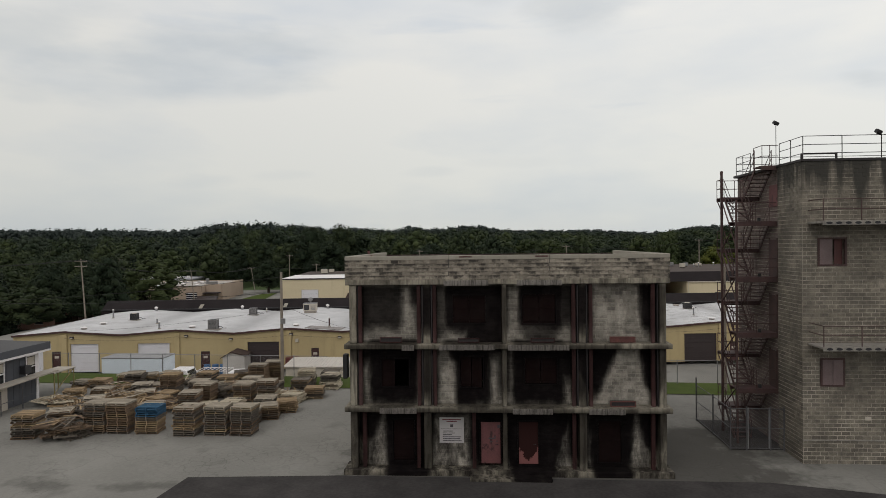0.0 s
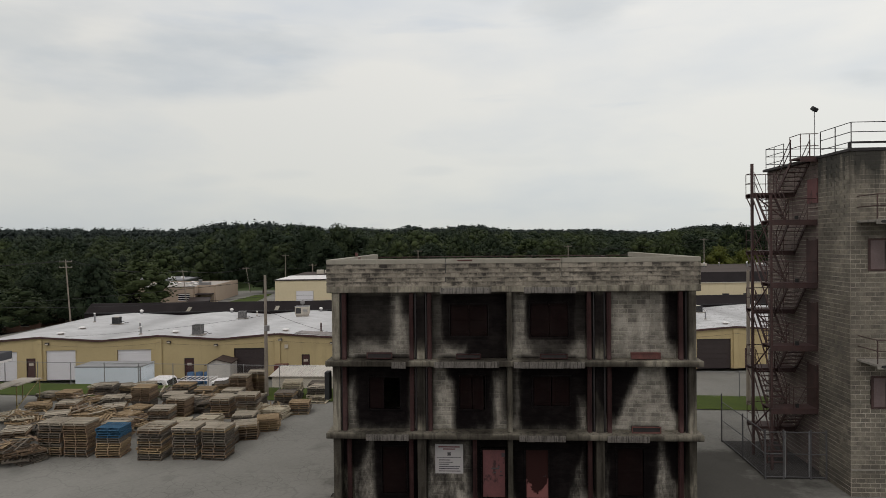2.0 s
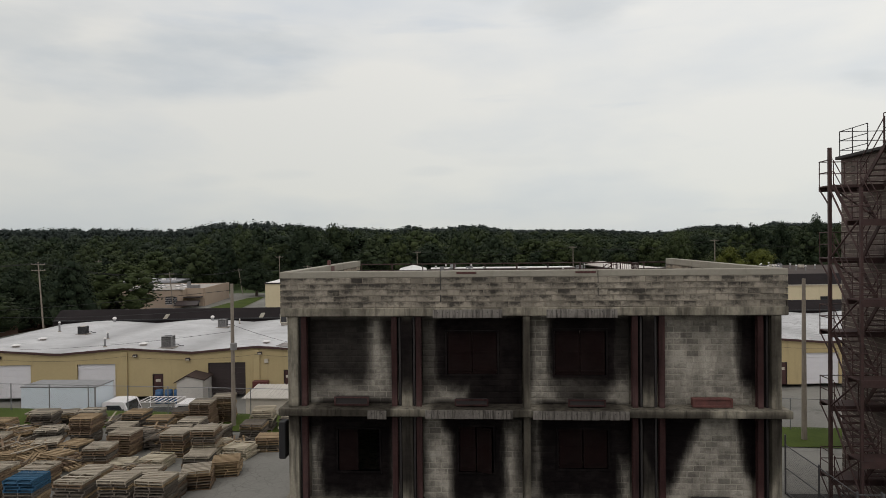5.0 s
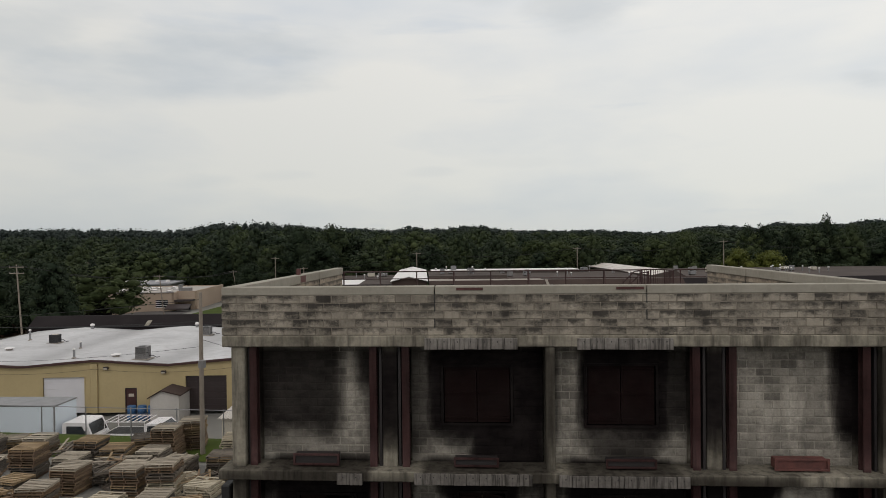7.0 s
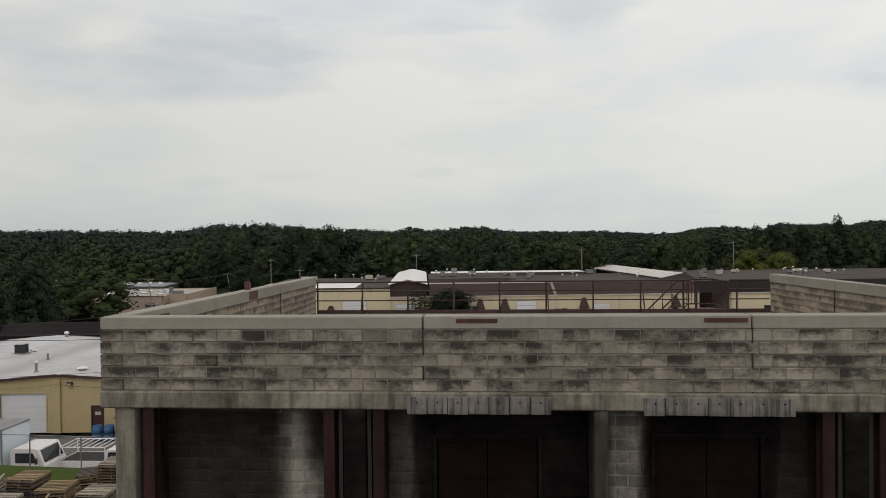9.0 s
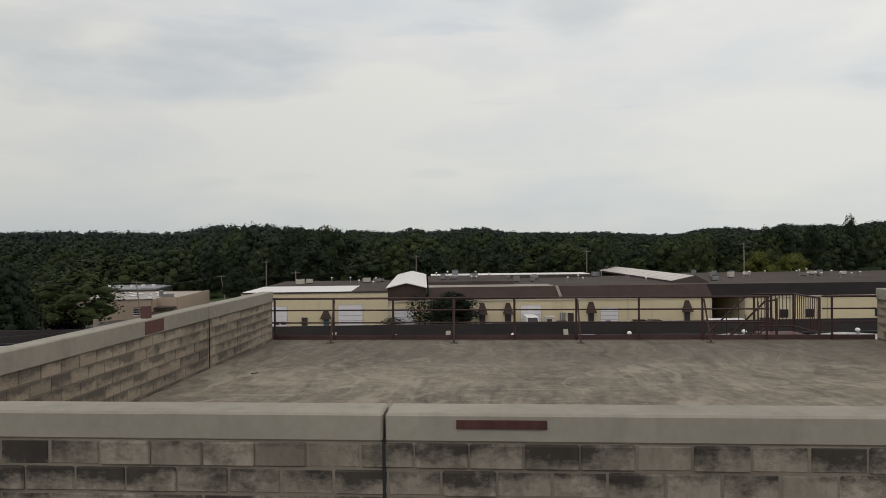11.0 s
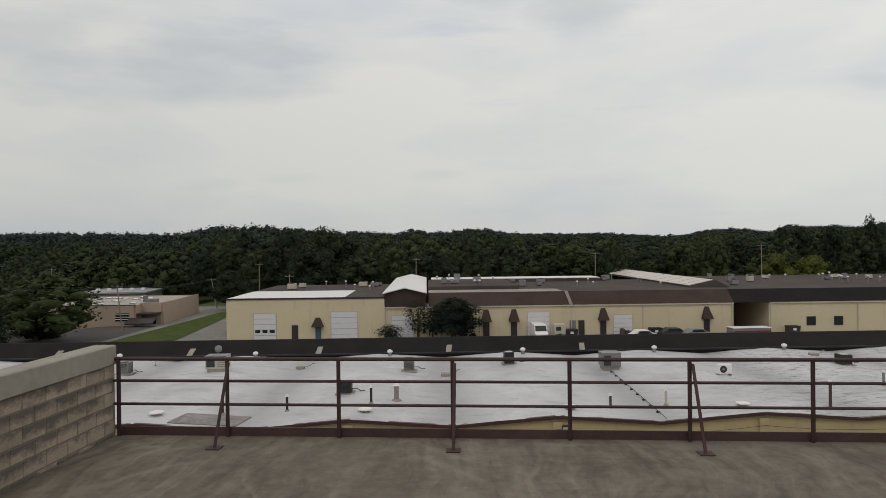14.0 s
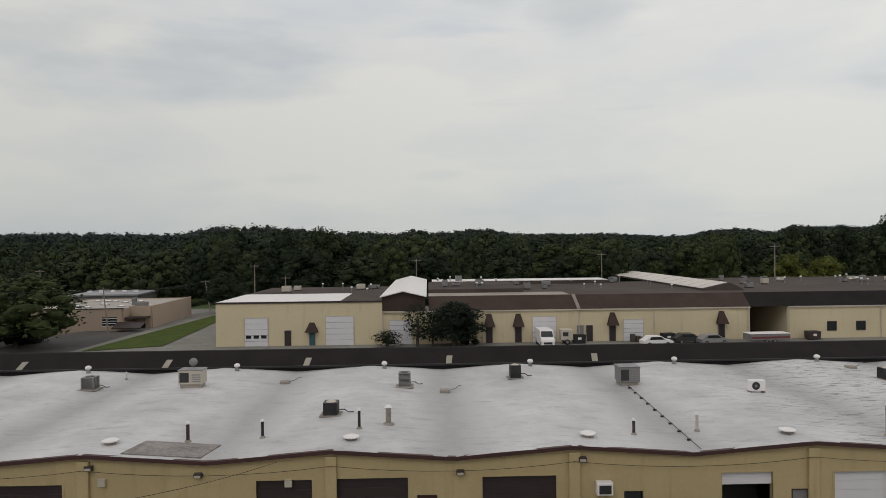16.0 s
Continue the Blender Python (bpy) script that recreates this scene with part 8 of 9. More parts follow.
for y in (13.3, 10.2, 4.0, -1.0):
    w = part("window", Geo().box(HX + 0.004, y, 1.75, HX + 0.03, y + 0.85, 3.25), M_GLASSDARK, office, "white-framed sash window")
    part("frame", Geo().box(HX + 0.004, y - 0.1, 1.65, HX + 0.06, y, 3.35).box(HX + 0.004, y + 0.85, 1.65, HX + 0.06, y + 0.95, 3.35).box(HX + 0.004, y, 3.25, HX + 0.06, y + 0.85, 3.35).box(HX + 0.004, y, 1.65, HX + 0.06, y + 0.85, 1.75).box(HX + 0.004, y, 2.46, HX + 0.06, y + 0.85, 2.54), M_WHITEPAINT, w)
    part("blind", Geo().box(HX + 0.032, y + 0.05, 2.6, HX + 0.04, y + 0.8, 3.2), M_CREAM, w)
    part("air_conditioner", Geo().cbox(HX + 0.06, y - 0.75, 2.15, HX + 0.5, y - 0.12, 2.72, 0.02), M_ACDARK, w)
ramp_t = thing("access_ramp", (-33.2, 9, 0), "pale boarded access ramp on scaffold frames", "ramp")
M_YPIPE = plain("yellow_pipe", (0.30, 0.25, 0.10), 0.5)
M_DECK = surface("pale_ramp_boards", (0.42, 0.39, 0.33), (0.28, 0.26, 0.22), 0.85, 0.8, 8.0, 0.7)
RX = HX + 1.1
part("deck", Geo().add([(HX + 0.1, 1, 1.72), (RX, 1, 1.72), (RX, 15.2, 1.98), (HX + 0.1, 15.2, 1.98), (HX + 0.1, 1, 1.62), (RX, 1, 1.62), (RX, 15.2, 1.88), (HX + 0.1, 15.2, 1.88)], [(0, 1, 2, 3), (4, 7, 6, 5), (0, 4, 5, 1), (1, 5, 6, 2), (2, 6, 7, 3), (3, 7, 4, 0)]), M_DECK, ramp_t, "pale ramp deck")
part("landing", Geo().box(HX - 0.8, 15.22, 1.62, RX - 0.4, 17.8, 1.70), M_DECK, ramp_t, "pale boarded landing")
part("skirt", Geo().box(HX + 0.3, 1, 0.05, HX + 0.34, 11, 1.6), M_CREAM, ramp_t)
for y in (2, 4.5, 7, 9.5, 11.5):
    part("post", Geo().tube((RX - 0.04, y, 0), (RX - 0.04, y, 1.64), 0.035), M_FENCE, ramp_t)
    part("cross_rail", Geo().tube((RX - 0.04, y, 0.8), (RX - 0.04, y + 1.2, 0.8), 0.025), M_FENCE, ramp_t)
for x, y in ((HX - 0.7, 17.7), (RX - 0.5, 17.7), (RX - 0.5, 15.4), (HX - 0.7, 15.4)):
    part("leg", Geo().tube((x, y, 0), (x, y, 1.62), 0.04), M_YPIPE, ramp_t, "yellowish scaffold leg")
part("brace", Geo().tube((HX - 0.7, 17.7, 0.1), (RX - 0.5, 17.7, 1.6), 0.03), M_YPIPE, ramp_t)
part("brace", Geo().tube((RX - 0.5, 15.4, 0.1), (RX - 0.5, 17.7, 1.6), 0.03), M_YPIPE, ramp_t)


# ---- vehicles ----
M_TYRE = plain("tyre_rubber", (0.016, 0.016, 0.017), 0.8)
M_RIM = plain("steel_rim", (0.3, 0.3, 0.3), 0.4, 0.6)


def wheel(parent, x, y, z, r, m, w=0.2):
    t = part("wheel", Geo().tube((x, y - w / 2, z), (x, y + w / 2, z), r, n=16), M_TYRE, parent, "", m, True)
    part("rim", Geo().tube((x, y - w / 2 - 0.012, z), (x, y - w / 2 - 0.002, z), r * 0.58, n=12), M_RIM, t, "", m)


def cab_body(g, x0, x1, w, z0, zb, zt, rake=0.5, back=0.05):
    """A cab with raked windscreen: nose at x1."""
    prof = [(x0, z0), (x0, zt - 0.08), (x0 + back + 0.1, zt), (x1 - rake - 0.05, zt), (x1 - rake + 0.1, zt - 0.06), (x1 - 0.08, zb), (x1, zb - 0.12), (x1, z0)]
    return g.prism(prof, -w / 2, w / 2)


M_COOLWHITE = surface("cool_white_cargo_panel", (0.66, 0.75, 0.80), (0.58, 0.66, 0.70), 0.5, 0.5, 5.0, 0.5)


def box_truck(m, length, label):
    t = thing("box_truck", m, label, "truck")
    box = part("cargo_box", Geo().cbox(-length, -1.2, 0.95, 0, 1.2, 3.55, 0.04), M_COOLWHITE, t, "", m)
    part("roof_cap", Geo().cbox(-length - 0.03, -1.23, 3.5, 0.03, 1.23, 3.6, 0.02), M_GALV, box, "", m)
    part("corner_post", Geo().box(-0.1, -1.225, 0.95, 0.012, -1.2, 3.5), M_ACGREY, box, "", m)
    part("chassis", Geo().box(-length + 0.2, -0.5, 0.55, 2.2, 0.5, 0.93), M_BLACK, t, "", m)
    cab = part("cab", cab_body(Geo(), 0.35, 2.5, 2.0, 0.55, 1.45, 2.35, 0.55), M_WHITEPAINT, t, "", m)
    part("side_window", Geo().prism([(0.65, 1.5), (0.65, 2.1), (1.75, 2.1), (2.05, 1.5)], -1.012, -1.002), M_GLASSDARK, cab, "", m)
    part("windscreen", Geo().add([(2.40, -0.85, 1.5), (2.40, 0.85, 1.5), (2.06, 0.8, 2.22), (2.06, -0.8, 2.22), (2.42, -0.85, 1.51), (2.42, 0.85, 1.51), (2.09, 0.8, 2.23), (2.09, -0.8, 2.23)], [(0, 1, 2, 3), (4, 7, 6, 5), (0, 4, 5, 1), (1, 5, 6, 2), (2, 6, 7, 3), (3, 7, 4, 0)]), M_GLASSDARK, cab, "", m)
    part("mirror", Geo().box(2.05, -1.25, 1.5, 2.1, -1.08, 1.85), M_BLACK, cab, "", m)
    part("headlight", Geo().box(2.501, -0.85, 0.85, 2.52, -0.5, 1.05), M_CREAM, cab, "", m)
    for x in (-length + 1.2, 1.6):
        for y in (-0.95, 0.95):
            wheel(t, x, y, 0.4, 0.4, m, 0.25)


box_truck(pose(-30.9, 27.9, gz(-33, 29.5) + 0.02, 0, 0, 1), 5.9, "white box truck with grey-edged cargo body")


def pickup(m, label):
    t = thing("pickup_truck", m, label, "truck")
    part("bed", Geo().prism([(-2.9, 0.55), (-2.9, 1.15), (0.05, 1.15), (0.05, 0.55)], -0.95, 0.95), M_WHITEPAINT, t, "", m)
    part("bed_inside", Geo().box(-2.8, -0.85, 1.152, -0.05, 0.85, 1.16), M_BLACK, t, "", m)
    cab = part("cab", Geo().prism([(0.06, 0.5), (0.06, 1.2), (0.2, 1.85), (1.2, 1.88), (1.9, 1.25), (2.9, 1.12), (3.05, 0.95), (3.05, 0.5)], -0.95, 0.95), M_WHITEPAINT, t, "", m)
    part("side_window", Geo().prism([(0.28, 1.25), (0.35, 1.72), (1.15, 1.75), (1.65, 1.25)], -0.962, -0.952), M_GLASSDARK, cab, "", m)
    part("windscreen", Geo().add([(1.92, -0.8, 1.27), (1.92, 0.8, 1.27), (1.27, 0.72, 1.86), (1.27, -0.72, 1.86), (1.90, -0.8, 1.25), (1.90, 0.8, 1.25), (1.25, 0.72, 1.84), (1.25, -0.72, 1.84)], [(0, 1, 2, 3), (4, 7, 6, 5), (0, 4, 5, 1), (1, 5, 6, 2), (2, 6, 7, 3), (3, 7, 4, 0)]), M_GLASSDARK, cab, "", m)
    rack = part("ladder_rack", Geo().path([(-2.8, -0.9, 1.15), (-2.8, -0.9, 2.0), (0.1, -0.9, 2.0), (0.1, -0.9, 1.15)], 0.04).path([(-2.8, 0.9, 1.15), (-2.8, 0.9, 2.0), (0.1, 0.9, 2.0), (0.1, 0.9, 1.15)], 0.04), M_WHITEPAINT, t, "white steel ladder rack", m)
    for i in range(8):
        x = -2.8 + 2.9 * i / 7
        part("cross_bar", Geo().tube((x, -0.9, 2.02), (x, 0.9, 2.02), 0.03), M_WHITEPAINT, rack, "", m)
    for x in (-1.9, 2.1):
        for y in (-0.85, 0.85):
            wheel(t, x, y, 0.38, 0.38, m)


pickup(pose(-25.7, 29.4, gz(-25.9, 30.0), 0, 0, 1), "white pickup with a steel ladder rack")


def car(m, label, body, length=4.4, height=1.45, name="car"):
    t = thing(name, m, label, "car", "parked cars")
    L = length / 2
    b = part("body", Geo().prism([(-L, 0.35), (-L, 0.85), (-L + 0.3, 0.95), (-L * 0.55, height), (L * 0.2, height), (L * 0.55, 0.95), (L - 0.1, 0.82), (L, 0.6), (L, 0.35)], -0.85, 0.85), body, t, "", m)
    part("side_window", Geo().prism([(-L * 0.62, 0.98), (-L * 0.5, height - 0.08), (L * 0.17, height - 0.08), (L * 0.42, 0.98)], -0.862, -0.852), M_GLASSDARK, b, "", m)
    for x in (-L * 0.62, L * 0.62):
        for y in (-0.78, 0.78):
            wheel(t, x, y, 0.32, 0.32, m)


def far_m(u, v, turn=0.0):
    p = FM @ Vector((u, v, 0))
    return pose(p.x, p.y, gz(p.x, p.y), 0, 0, 5.5 + turn)


def van(m, label):
    t = thing("delivery_van", m, label, "van")
    b = part("body", Geo().prism([(-2.6, 0.4), (-2.6, 2.3), (-2.4, 2.4), (1.3, 2.4), (2.0, 1.5), (2.6, 1.2), (2.7, 0.9), (2.7, 0.4)], -0.95, 0.95), M_WHITEPAINT, t, "", m)
    part("windscreen", Geo().add([(1.45, -0.8, 2.25), (1.45, 0.8, 2.25), (2.03, 0.85, 1.53), (2.03, -0.85, 1.53), (1.48, -0.8, 2.27), (1.48, 0.8, 2.27), (2.06, 0.85, 1.55), (2.06, -0.85, 1.55)], [(0, 1, 2, 3), (4, 7, 6, 5), (0, 4, 5, 1), (1, 5, 6, 2), (2, 6, 7, 3), (3, 7, 4, 0)]), M_GLASSDARK, b, "", m)
    part("grille", Geo().box(2.701, -0.6, 0.55, 2.72, 0.6, 0.85), M_BLACK, b, "", m)
    for x in (-1.7, 1.8):
        for y in (-0.85, 0.85):
            wheel(t, x, y, 0.36, 0.36, m)


van(far_m(5.2, -3.2, -90), "white delivery van parked before an overhead door")
car(far_m(26.5, -3.0), "dark grey car parked by the units", plain("dark_grey_paint", (0.035, 0.036, 0.04), 0.35))
car(far_m(29.5, -4.2, 8), "silver car parked by the units", plain("silver_paint", (0.35, 0.36, 0.37), 0.35, 0.5))
car(far_m(21.0, -5.0, 4), "white car parked by the units", M_WHITEPAINT)


def skip(m, label, mat, w=1.9, name="dumpster"):
    t = thing(name, m, label, "dumpster", "dumpsters by the units")
    part("bin", Geo().prism([(-w / 2 + 0.1, 0.12), (-w / 2, 1.2), (w / 2, 1.2), (w / 2 - 0.1, 0.12)], -0.6, 0.6), mat, t, "", m)
    part("lid", Geo().cbox(-w / 2 - 0.03, -0.62, 1.2, w / 2 + 0.03, 0.62, 1.28, 0.02), M_BLACK, t, "", m)
    part("label_plate", Geo().box(-0.25, -0.64, 0.6, 0.25, -0.61, 0.95), M_WHITEPAINT, t, "", m)


skip(far_m(24.0, -1.4), "dark steel dumpster beside the pale wall", M_BLACK)
skip(far_m(46.0, -1.4), "dark brown dumpster beside the pale wall", M_BROWNDOOR)
skip(far_m(10.6, -1.6), "black dumpster beside the doors", M_BLACK)
t = thing("generator_trailer", far_m(8.6, -2.0), "white towed generator on a trailer", "trailer")
m = far_m(8.6, -2.0)
part("housing", Geo().cbox(-0.9, -0.7, 0.6, 0.9, 0.7, 2.2, 0.06), M_CREAM, t, "", m)
part("louvre", Geo().box(-0.6, -0.715, 1.2, 0.2, -0.702, 1.8), M_ACDARK, t, "", m)
wheel(t, 0.0, -0.85, 0.38, 0.38, m)
wheel(t, 0.0, 0.85, 0.38, 0.38, m)
part("tow_bar", Geo().tube((0.9, 0, 0.5), (2.2, 0, 0.45), 0.06), M_BLACK, t, "", m)
m = far_m(37.6, -4.0, 3)
t = thing("camper_trailer", m, "long silver trailer with a red stripe", "trailer")
part("body", Geo().cbox(-3.0, -1.1, 0.5, 3.0, 1.1, 1.45, 0.1), M_ACGREY, t, "", m)
part("stripe", Geo().box(-2.9, -1.112, 0.8, 2.9, -1.102, 1.1), plain("dull_red_stripe", (0.16, 0.04, 0.045), 0.5), t, "", m)
part("roof", Geo().cbox(-3.02, -1.12, 1.45, 3.02, 1.12, 1.53, 0.03), M_WHITEMETAL, t, "", m)
for x in (-0.6, 0.6):
    wheel(t, x, -1.0, 0.34, 0.34, m)
m = far_m(18.5, -1.2, 2)
t = thing("scrap_pile", m, "grey pile of frames and crates by the wall", "debris")
for i in range(7):
    part("crate", Geo().cbox(i * 0.75, -0.4, 0, i * 0.75 + 0.6, 0.3, prng.uniform(0.5, 1.5), 0.03), prng.choice([M_ACGREY, M_ACDARK, M_GALV, M_WOODGREY]), t, "", m)

# pines and shrub before the far units
for u, v, h, r, sd, nn in ((-13.4, -3.4, 7.6, 2.7, 71, 2200), (-8.0, -3.6, 7.3, 5.0, 72, 9000), (-11.2, -3.0, 5.8, 1.7, 73, 1300)):
    p = FM @ Vector((u, v, 0))
    tree(p.x, p.y, h, r, M_LEAFDARK, "dark spreading pine before the pale units", sd, "round", nn, 0.042, core=0.6 if nn > 3000 else 0.25)
p = FM @ Vector((-17.8, -3.2, 0))
tree(p.x, p.y, 2.9, 2.6, M_LEAFDARK, "low spreading dark shrub by the kerb", 74, "round", 2600, 0.045, "shrub", core=0.3)
for i, (u, v) in enumerate(((-6.4, -2.0), (-4.9, -2.0))):
    p = FM @ Vector((u, v, 0))
    tree(p.x, p.y, 1.1, 0.8, M_LEAFDARK, "small clipped shrub at the wall", 76 + i, "round", 700, 0.1, "shrub")


BM = pose(-88.0, 93.0, 0, 0, 0, 4)
t = thing("brick_building", BM @ Matrix.Translation((-12, 5, gz(-95, 93))), "low brown brick building with a pale roof", "building")
M_BRICK = surface("brown_brick", (0.17, 0.10, 0.075), (0.12, 0.07, 0.052), 0.9, 0.5, 5.0, 0.6)
zb = gz(-88, 93) - 0.5
part("wall", Geo().box(-30, 0, zb, 0, 14, zb + 4.2), M_BRICK, t, "", BM)
part("roof", Geo().box(-30.3, -0.3, zb + 4.2, 0.3, 14.3, zb + 4.7), M_GREYROOF, t, "", BM)
for i in range(6):
    w = part("window", Geo().box(-4.0 - i * 4.5, -0.05, zb + 1.2, -2.4 - i * 4.5, -0.004, zb + 3.1), M_GLASSDARK, t, "", BM)
    part("sill", Geo().box(-4.1 - i * 4.5, -0.15, zb + 1.1, -2.3 - i * 4.5, -0.052, zb + 1.2), M_CAP, w, "", BM)


# ---- shed, low store, drums ----
m = pose(-27.7, 36.4, gz(-27.7, 36.4), 0, 0, 5.5)
t = thing("garden_shed", m, "white shed with a dark shingle roof", "shed")
M_SIDING = surface("white_board_siding", (0.52, 0.51, 0.47), (0.40, 0.39, 0.36), 0.7, 0.5, 6.0, 0.6)
part("wall", Geo().prism([(-1.15, 0), (-1.15, 2.1), (-0.25, 2.6), (1.15, 2.25), (1.15, 0)], -1.2, 1.2), M_SIDING, t, "", m)
for k in range(8):
    part("board", Geo().box(-1.15, -1.215, 0.1 + 0.26 * k, 1.15, -1.202, 0.33 + 0.26 * k), M_SIDING, t, "", m)
part("roof", Geo().prism([(-1.35, 1.99), (-0.25, 2.62), (1.35, 2.21), (1.35, 2.31), (-0.25, 2.72), (-1.35, 2.09)], -1.35, 1.35), M_SHINGLE2, t, "brown shingle gable roof", m)
m = pose(-16.7, 28.8, gz(-16.7, 30.5), 0, 0, 0)
M_STOREROOF = plain("cream_corrugated_sheet", (0.50, 0.475, 0.42), 0.5, 0.0, 0.1)
t = thing("low_store", m, "low cream store with a corrugated white roof", "shed")
part("wall", Geo().box(-2.75, -1.5, 0, 2.75, 1.5, 2.7), M_CREAM, t, "", m)
for i in range(20):
    x = -3.0 + 6.0 * i / 20
    part("roof_sheet", Geo().add([(x, -1.7, 2.66), (x + 0.15, -1.7, 2.74), (x + 0.3, -1.7, 2.66), (x, 1.7, 2.96), (x + 0.15, 1.7, 3.04), (x + 0.3, 1.7, 2.96), (x, -1.7, 2.64), (x + 0.3, -1.7, 2.64), (x, 1.7, 2.94), (x + 0.3, 1.7, 2.94)], [(0, 1, 4, 3), (1, 2, 5, 4), (6, 8, 9, 7), (0, 6, 7, 2, 1), (3, 4, 5, 9, 8), (0, 3, 8, 6), (2, 7, 9, 5)]), M_STOREROOF, t, "", m)
for i in range(3):
    p = WM @ Vector((-20.4 + i * 0.85, -1.2, 0))
    m = Matrix.Translation((p.x, p.y, gz(p.x, p.y)))
    t = thing("drum", m, "blue plastic drum by the yellow wall", "barrel", "blue drums")
    part("body", Geo().tube((0, 0, 0), (0, 0, 0.55), 0.34, 0.38, 14).tube((0, 0, 0.55), (0, 0, 1.15), 0.38, 0.34, 14), M_BLUE, t, "", m, True)
    part("lid", Geo().tube((0, 0, 1.15), (0, 0, 1.2), 0.35, 0.33, 14), M_BLUE, t, "", m)
    part("hoop", Geo().tube((0, 0, 0.52), (0, 0, 0.58), 0.385, n=14), M_ACGREY, t, "", m)
m = WM @ Matrix.Translation((-11.4, -0.6, WB))
t = thing("fuel_cabinet", m, "red fuel can cabinet against the yellow wall", "cabinet")
part("body", Geo().cbox(-0.7, -0.35, 0.5, 0.7, 0.35, 1.4, 0.04), plain("dull_red_paint", (0.11, 0.028, 0.024), 0.5), t, "", m)
part("stand", Geo().box(-0.7, -0.3, 0, -0.6, 0.3, 0.5).box(0.6, -0.3, 0, 0.7, 0.3, 0.5), M_DARKSTEEL, t, "", m)
part("door_gap", Geo().box(-0.012, -0.362, 0.55, 0.012, -0.352, 1.35), M_BLACK, t, "", m)


# ---- chain-link fence along the verge ----
def yard_fence(pts, label):
    f = thing("chain_link_fence", (pts[0][0], pts[0][1], gz(*pts[0])), label, "fence")
    for (xa, ya), (xb, yb) in zip(pts[:-1], pts[1:]):
        n = max(1, round(math.hypot(xb - xa, yb - ya) / 3.0))
        for i in range(n):
            p = (xa + (xb - xa) * i / n, ya + (yb - ya) * i / n)
            q = (xa + (xb - xa) * (i + 1) / n, ya + (yb - ya) * (i + 1) / n)
            zp, zq = gz(*p), gz(*q)
            part("post", Geo().tube((*p, zp), (*p, zp + 1.9), 0.035), M_GALV, f)
            part("rail_bar", Geo().tube((*p, zp + 1.85), (*q, zq + 1.85), 0.022), M_GALV, f)
            part("wire_mesh", link_sheet(p, q, (zp + zq) / 2 + 0.05, (zp + zq) / 2 + 1.85, 0.16, 0.002), M_GALV, f, kind="stuff")


yard_fence([(-58, crest_y(-58, -0.3)), (-14.0, crest_y(-14.0, -0.3))], "grey chain-link fence along the grass verge")
yard_fence([(8, crest_y(8, -0.3)), (44, crest_y(44, -0.3))], "grey chain-link fence along the grass verge")


# ---- utility poles and lines ----
def utility_pole(x, y, z1, lean=0.0, arms=1, r=0.14, label="weathered wooden utility pole with a crossarm"):
    z0 = gz(x, y)
    t = thing("utility_pole", (x, y, z0), label, "pole", "utility poles")
    part("pole", Geo().tube((x, y, z0 - 0.3), (x + lean, y, z1), r, r * 0.62, 10), M_WOODPOLE, t)
    for k in range(arms):
        part("crossarm", Geo().box(x + lean - 1.1, y - 0.06, z1 - 0.45 - 0.9 * k, x + lean + 1.1, y + 0.06, z1 - 0.33 - 0.9 * k), M_WOODPOLE, t)
        for dx in (-1.0, -0.35, 0.35, 1.0):
            part("insulator", Geo().tube((x + lean + dx, y, z1 - 0.33 - 0.9 * k), (x + lean + dx, y, z1 - 0.15 - 0.9 * k), 0.045, 0.03, 7), M_ACGREY, t)
    return t


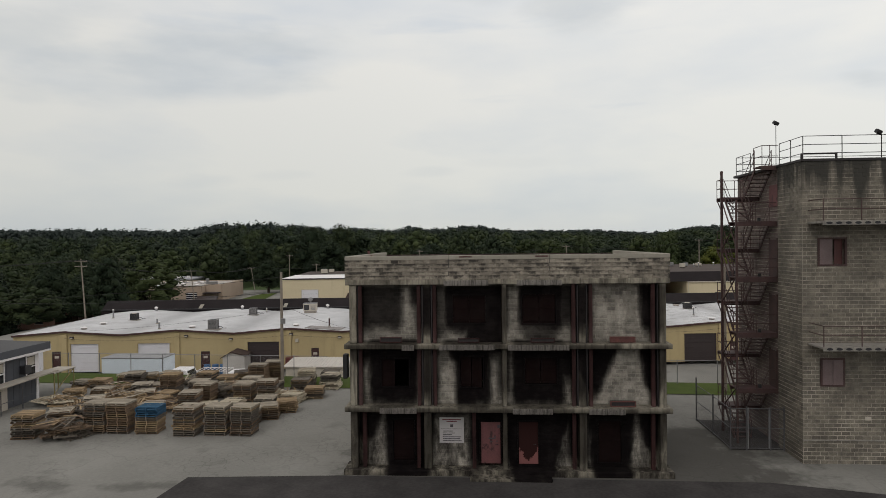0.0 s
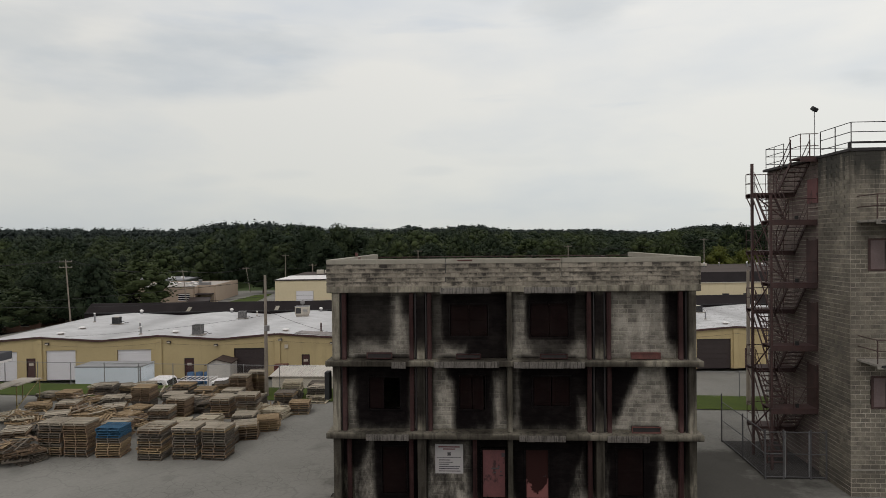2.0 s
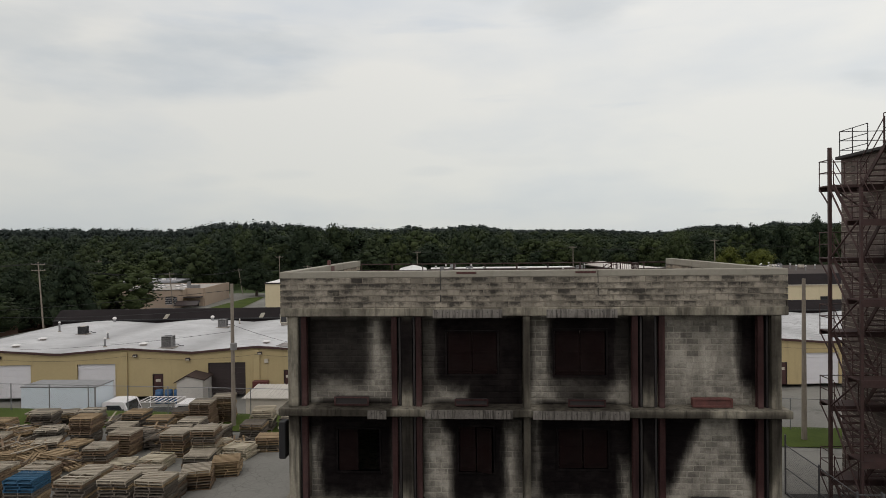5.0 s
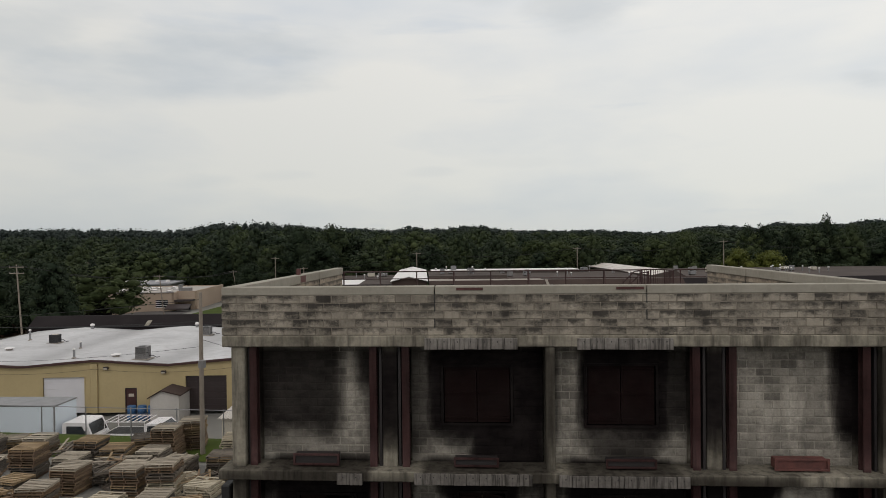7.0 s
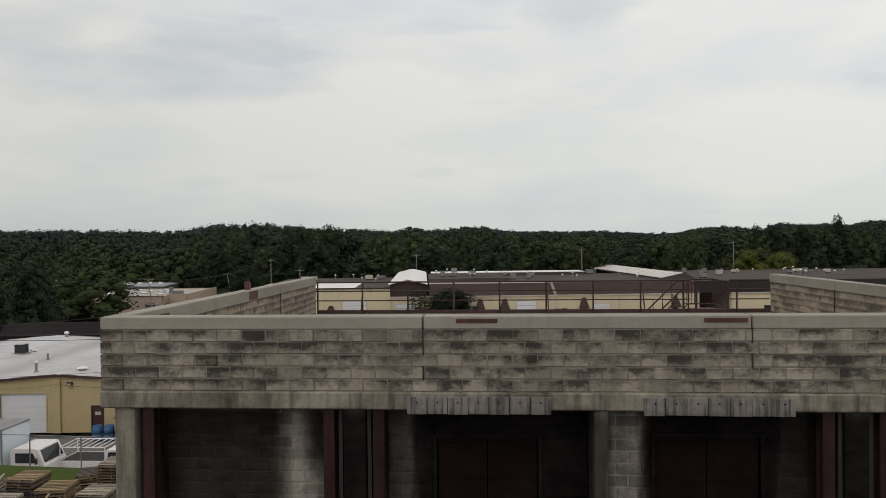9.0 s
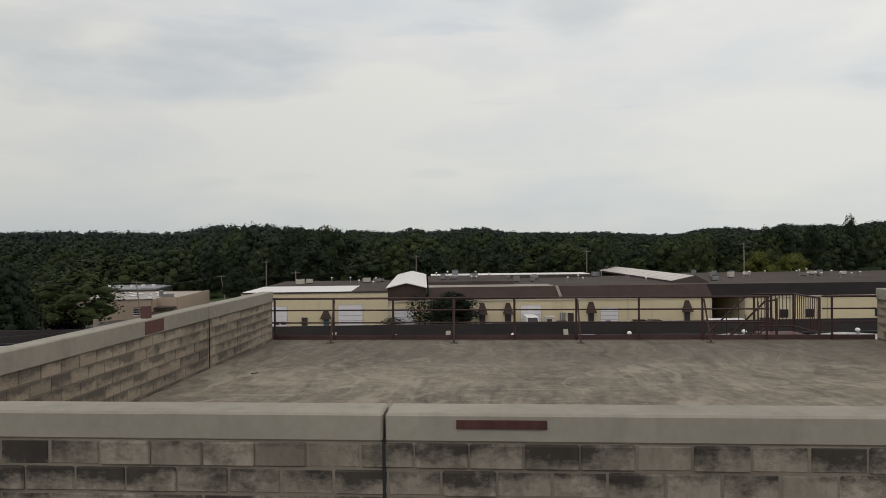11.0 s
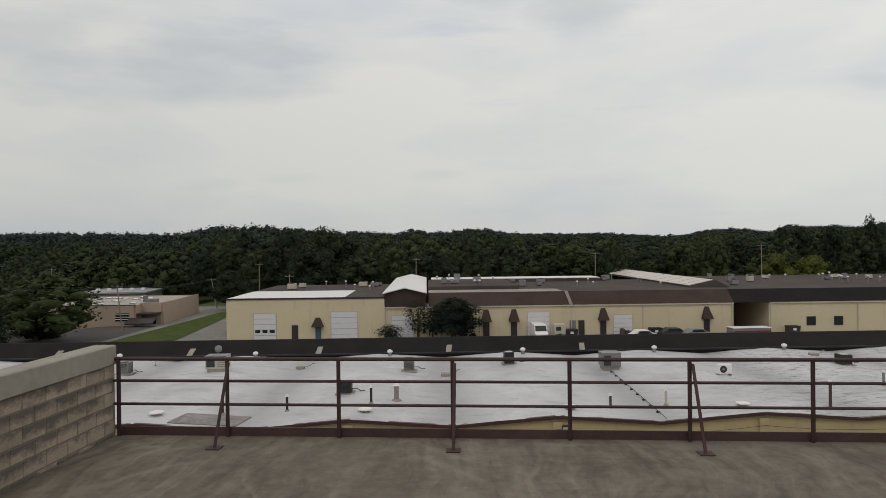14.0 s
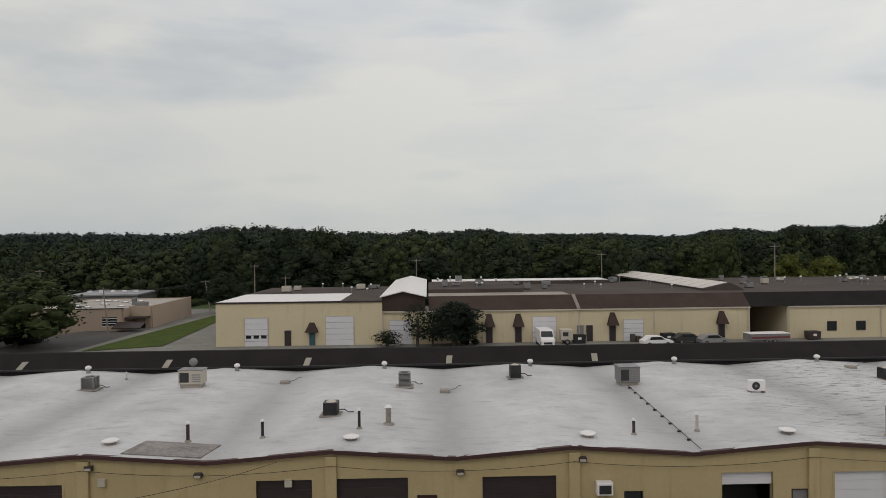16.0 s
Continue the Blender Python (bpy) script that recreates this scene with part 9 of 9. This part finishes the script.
near_pole = utility_pole(-17.2, 19.4, 9.0, 0.0, 0, 0.15, "weathered wooden utility pole between the pallets and the verge")
part("transformer_box", Geo().tube((-17.0, 19.05, 4.9), (-17.0, 19.05, 5.3), 0.2, n=12), M_ACGREY, near_pole)
part("bracket", Geo().box(-17.1, 19.05, 5.0, -16.9, 19.35, 5.1), M_DARKSTEEL, near_pole)
utility_pole(16.8, 17.5, 9.2, 0.0, 0, 0.15, "weathered wooden utility pole behind the stair")
utility_pole(-68.0, 72.5, 9.1, -0.8, 2)
utility_pole(-67.5, 112.0, 5.6, -0.9, 1)
utility_pole(-68.6, 154.0, 4.6, -1.2, 1)
for x, y, z in ((-49, 150, 5.5), (-20, 160, 9.0), (24, 160, 10.0), (60, 152, 11.5), (100, 140, 11.0), (-108, 150, 7.5), (-60, 160, 8.0)):
    utility_pole(x, y, z, 0.0, 1, 0.16, "distant wooden utility pole at the wood's edge")


def wire(a, b, sag, label="thin black overhead line between poles", r=0.018, n=14):
    a, b = Vector(a), Vector(b)
    pts = [a.lerp(b, i / n) - Vector((0, 0, sag * 4 * (i / n) * (1 - i / n))) for i in range(n + 1)]
    solo("overhead_line", Geo().path(pts, r, 4), M_CABLE, label, "cable", "overhead lines")


for dx, dz in ((-1.0, 0), (0.35, 0), (1.0, 0)):
    wire((-68.8 + dx, 72.5, 8.9 + dz), (-140 + dx, 60, 9.5), 1.6, r=0.03)
    wire((-68.8 + dx, 72.5, 8.9 + dz), (-68.4 + dx, 112, 5.4 + dz), 1.0, r=0.03)
    wire((-68.4 + dx, 112, 5.4), (-69.8 + dx, 154, 4.4), 0.9, r=0.035)
wire((-69.8, 154, 4.5), (-20, 160, 8.8), 2.2, r=0.04)
wire((-20, 160, 8.8), (24, 160, 9.8), 1.6, r=0.04)
wire((24, 160, 9.8), (60, 152, 11.3), 1.6, r=0.045)
wire((60, 152, 11.3), (100, 140, 10.8), 1.8, r=0.045)
wire((-17.2, 19.4, 8.6), (-80, 44, 4.6), 0.8, r=0.02)
wire((-17.2, 19.4, 6.0), (-44, 36.0, 2.0), 0.25, r=0.012)
wire((-17.2, 19.4, 6.4), (-13.0, 38.7, 1.5), 0.5, r=0.012)
wire((-17.2, 19.4, 7.4), (-72, 50, 4.2), 0.7, r=0.02)
for k in range(-3, 5):
    a = WM @ Vector((0.2 + k * PER, -0.2, 1.25))
    b = WM @ Vector((0.2 + (k + 1) * PER, -0.2, 1.25))
    wire(a, b, 0.35, "thin cable slung along the yellow wall", 0.012, 8)
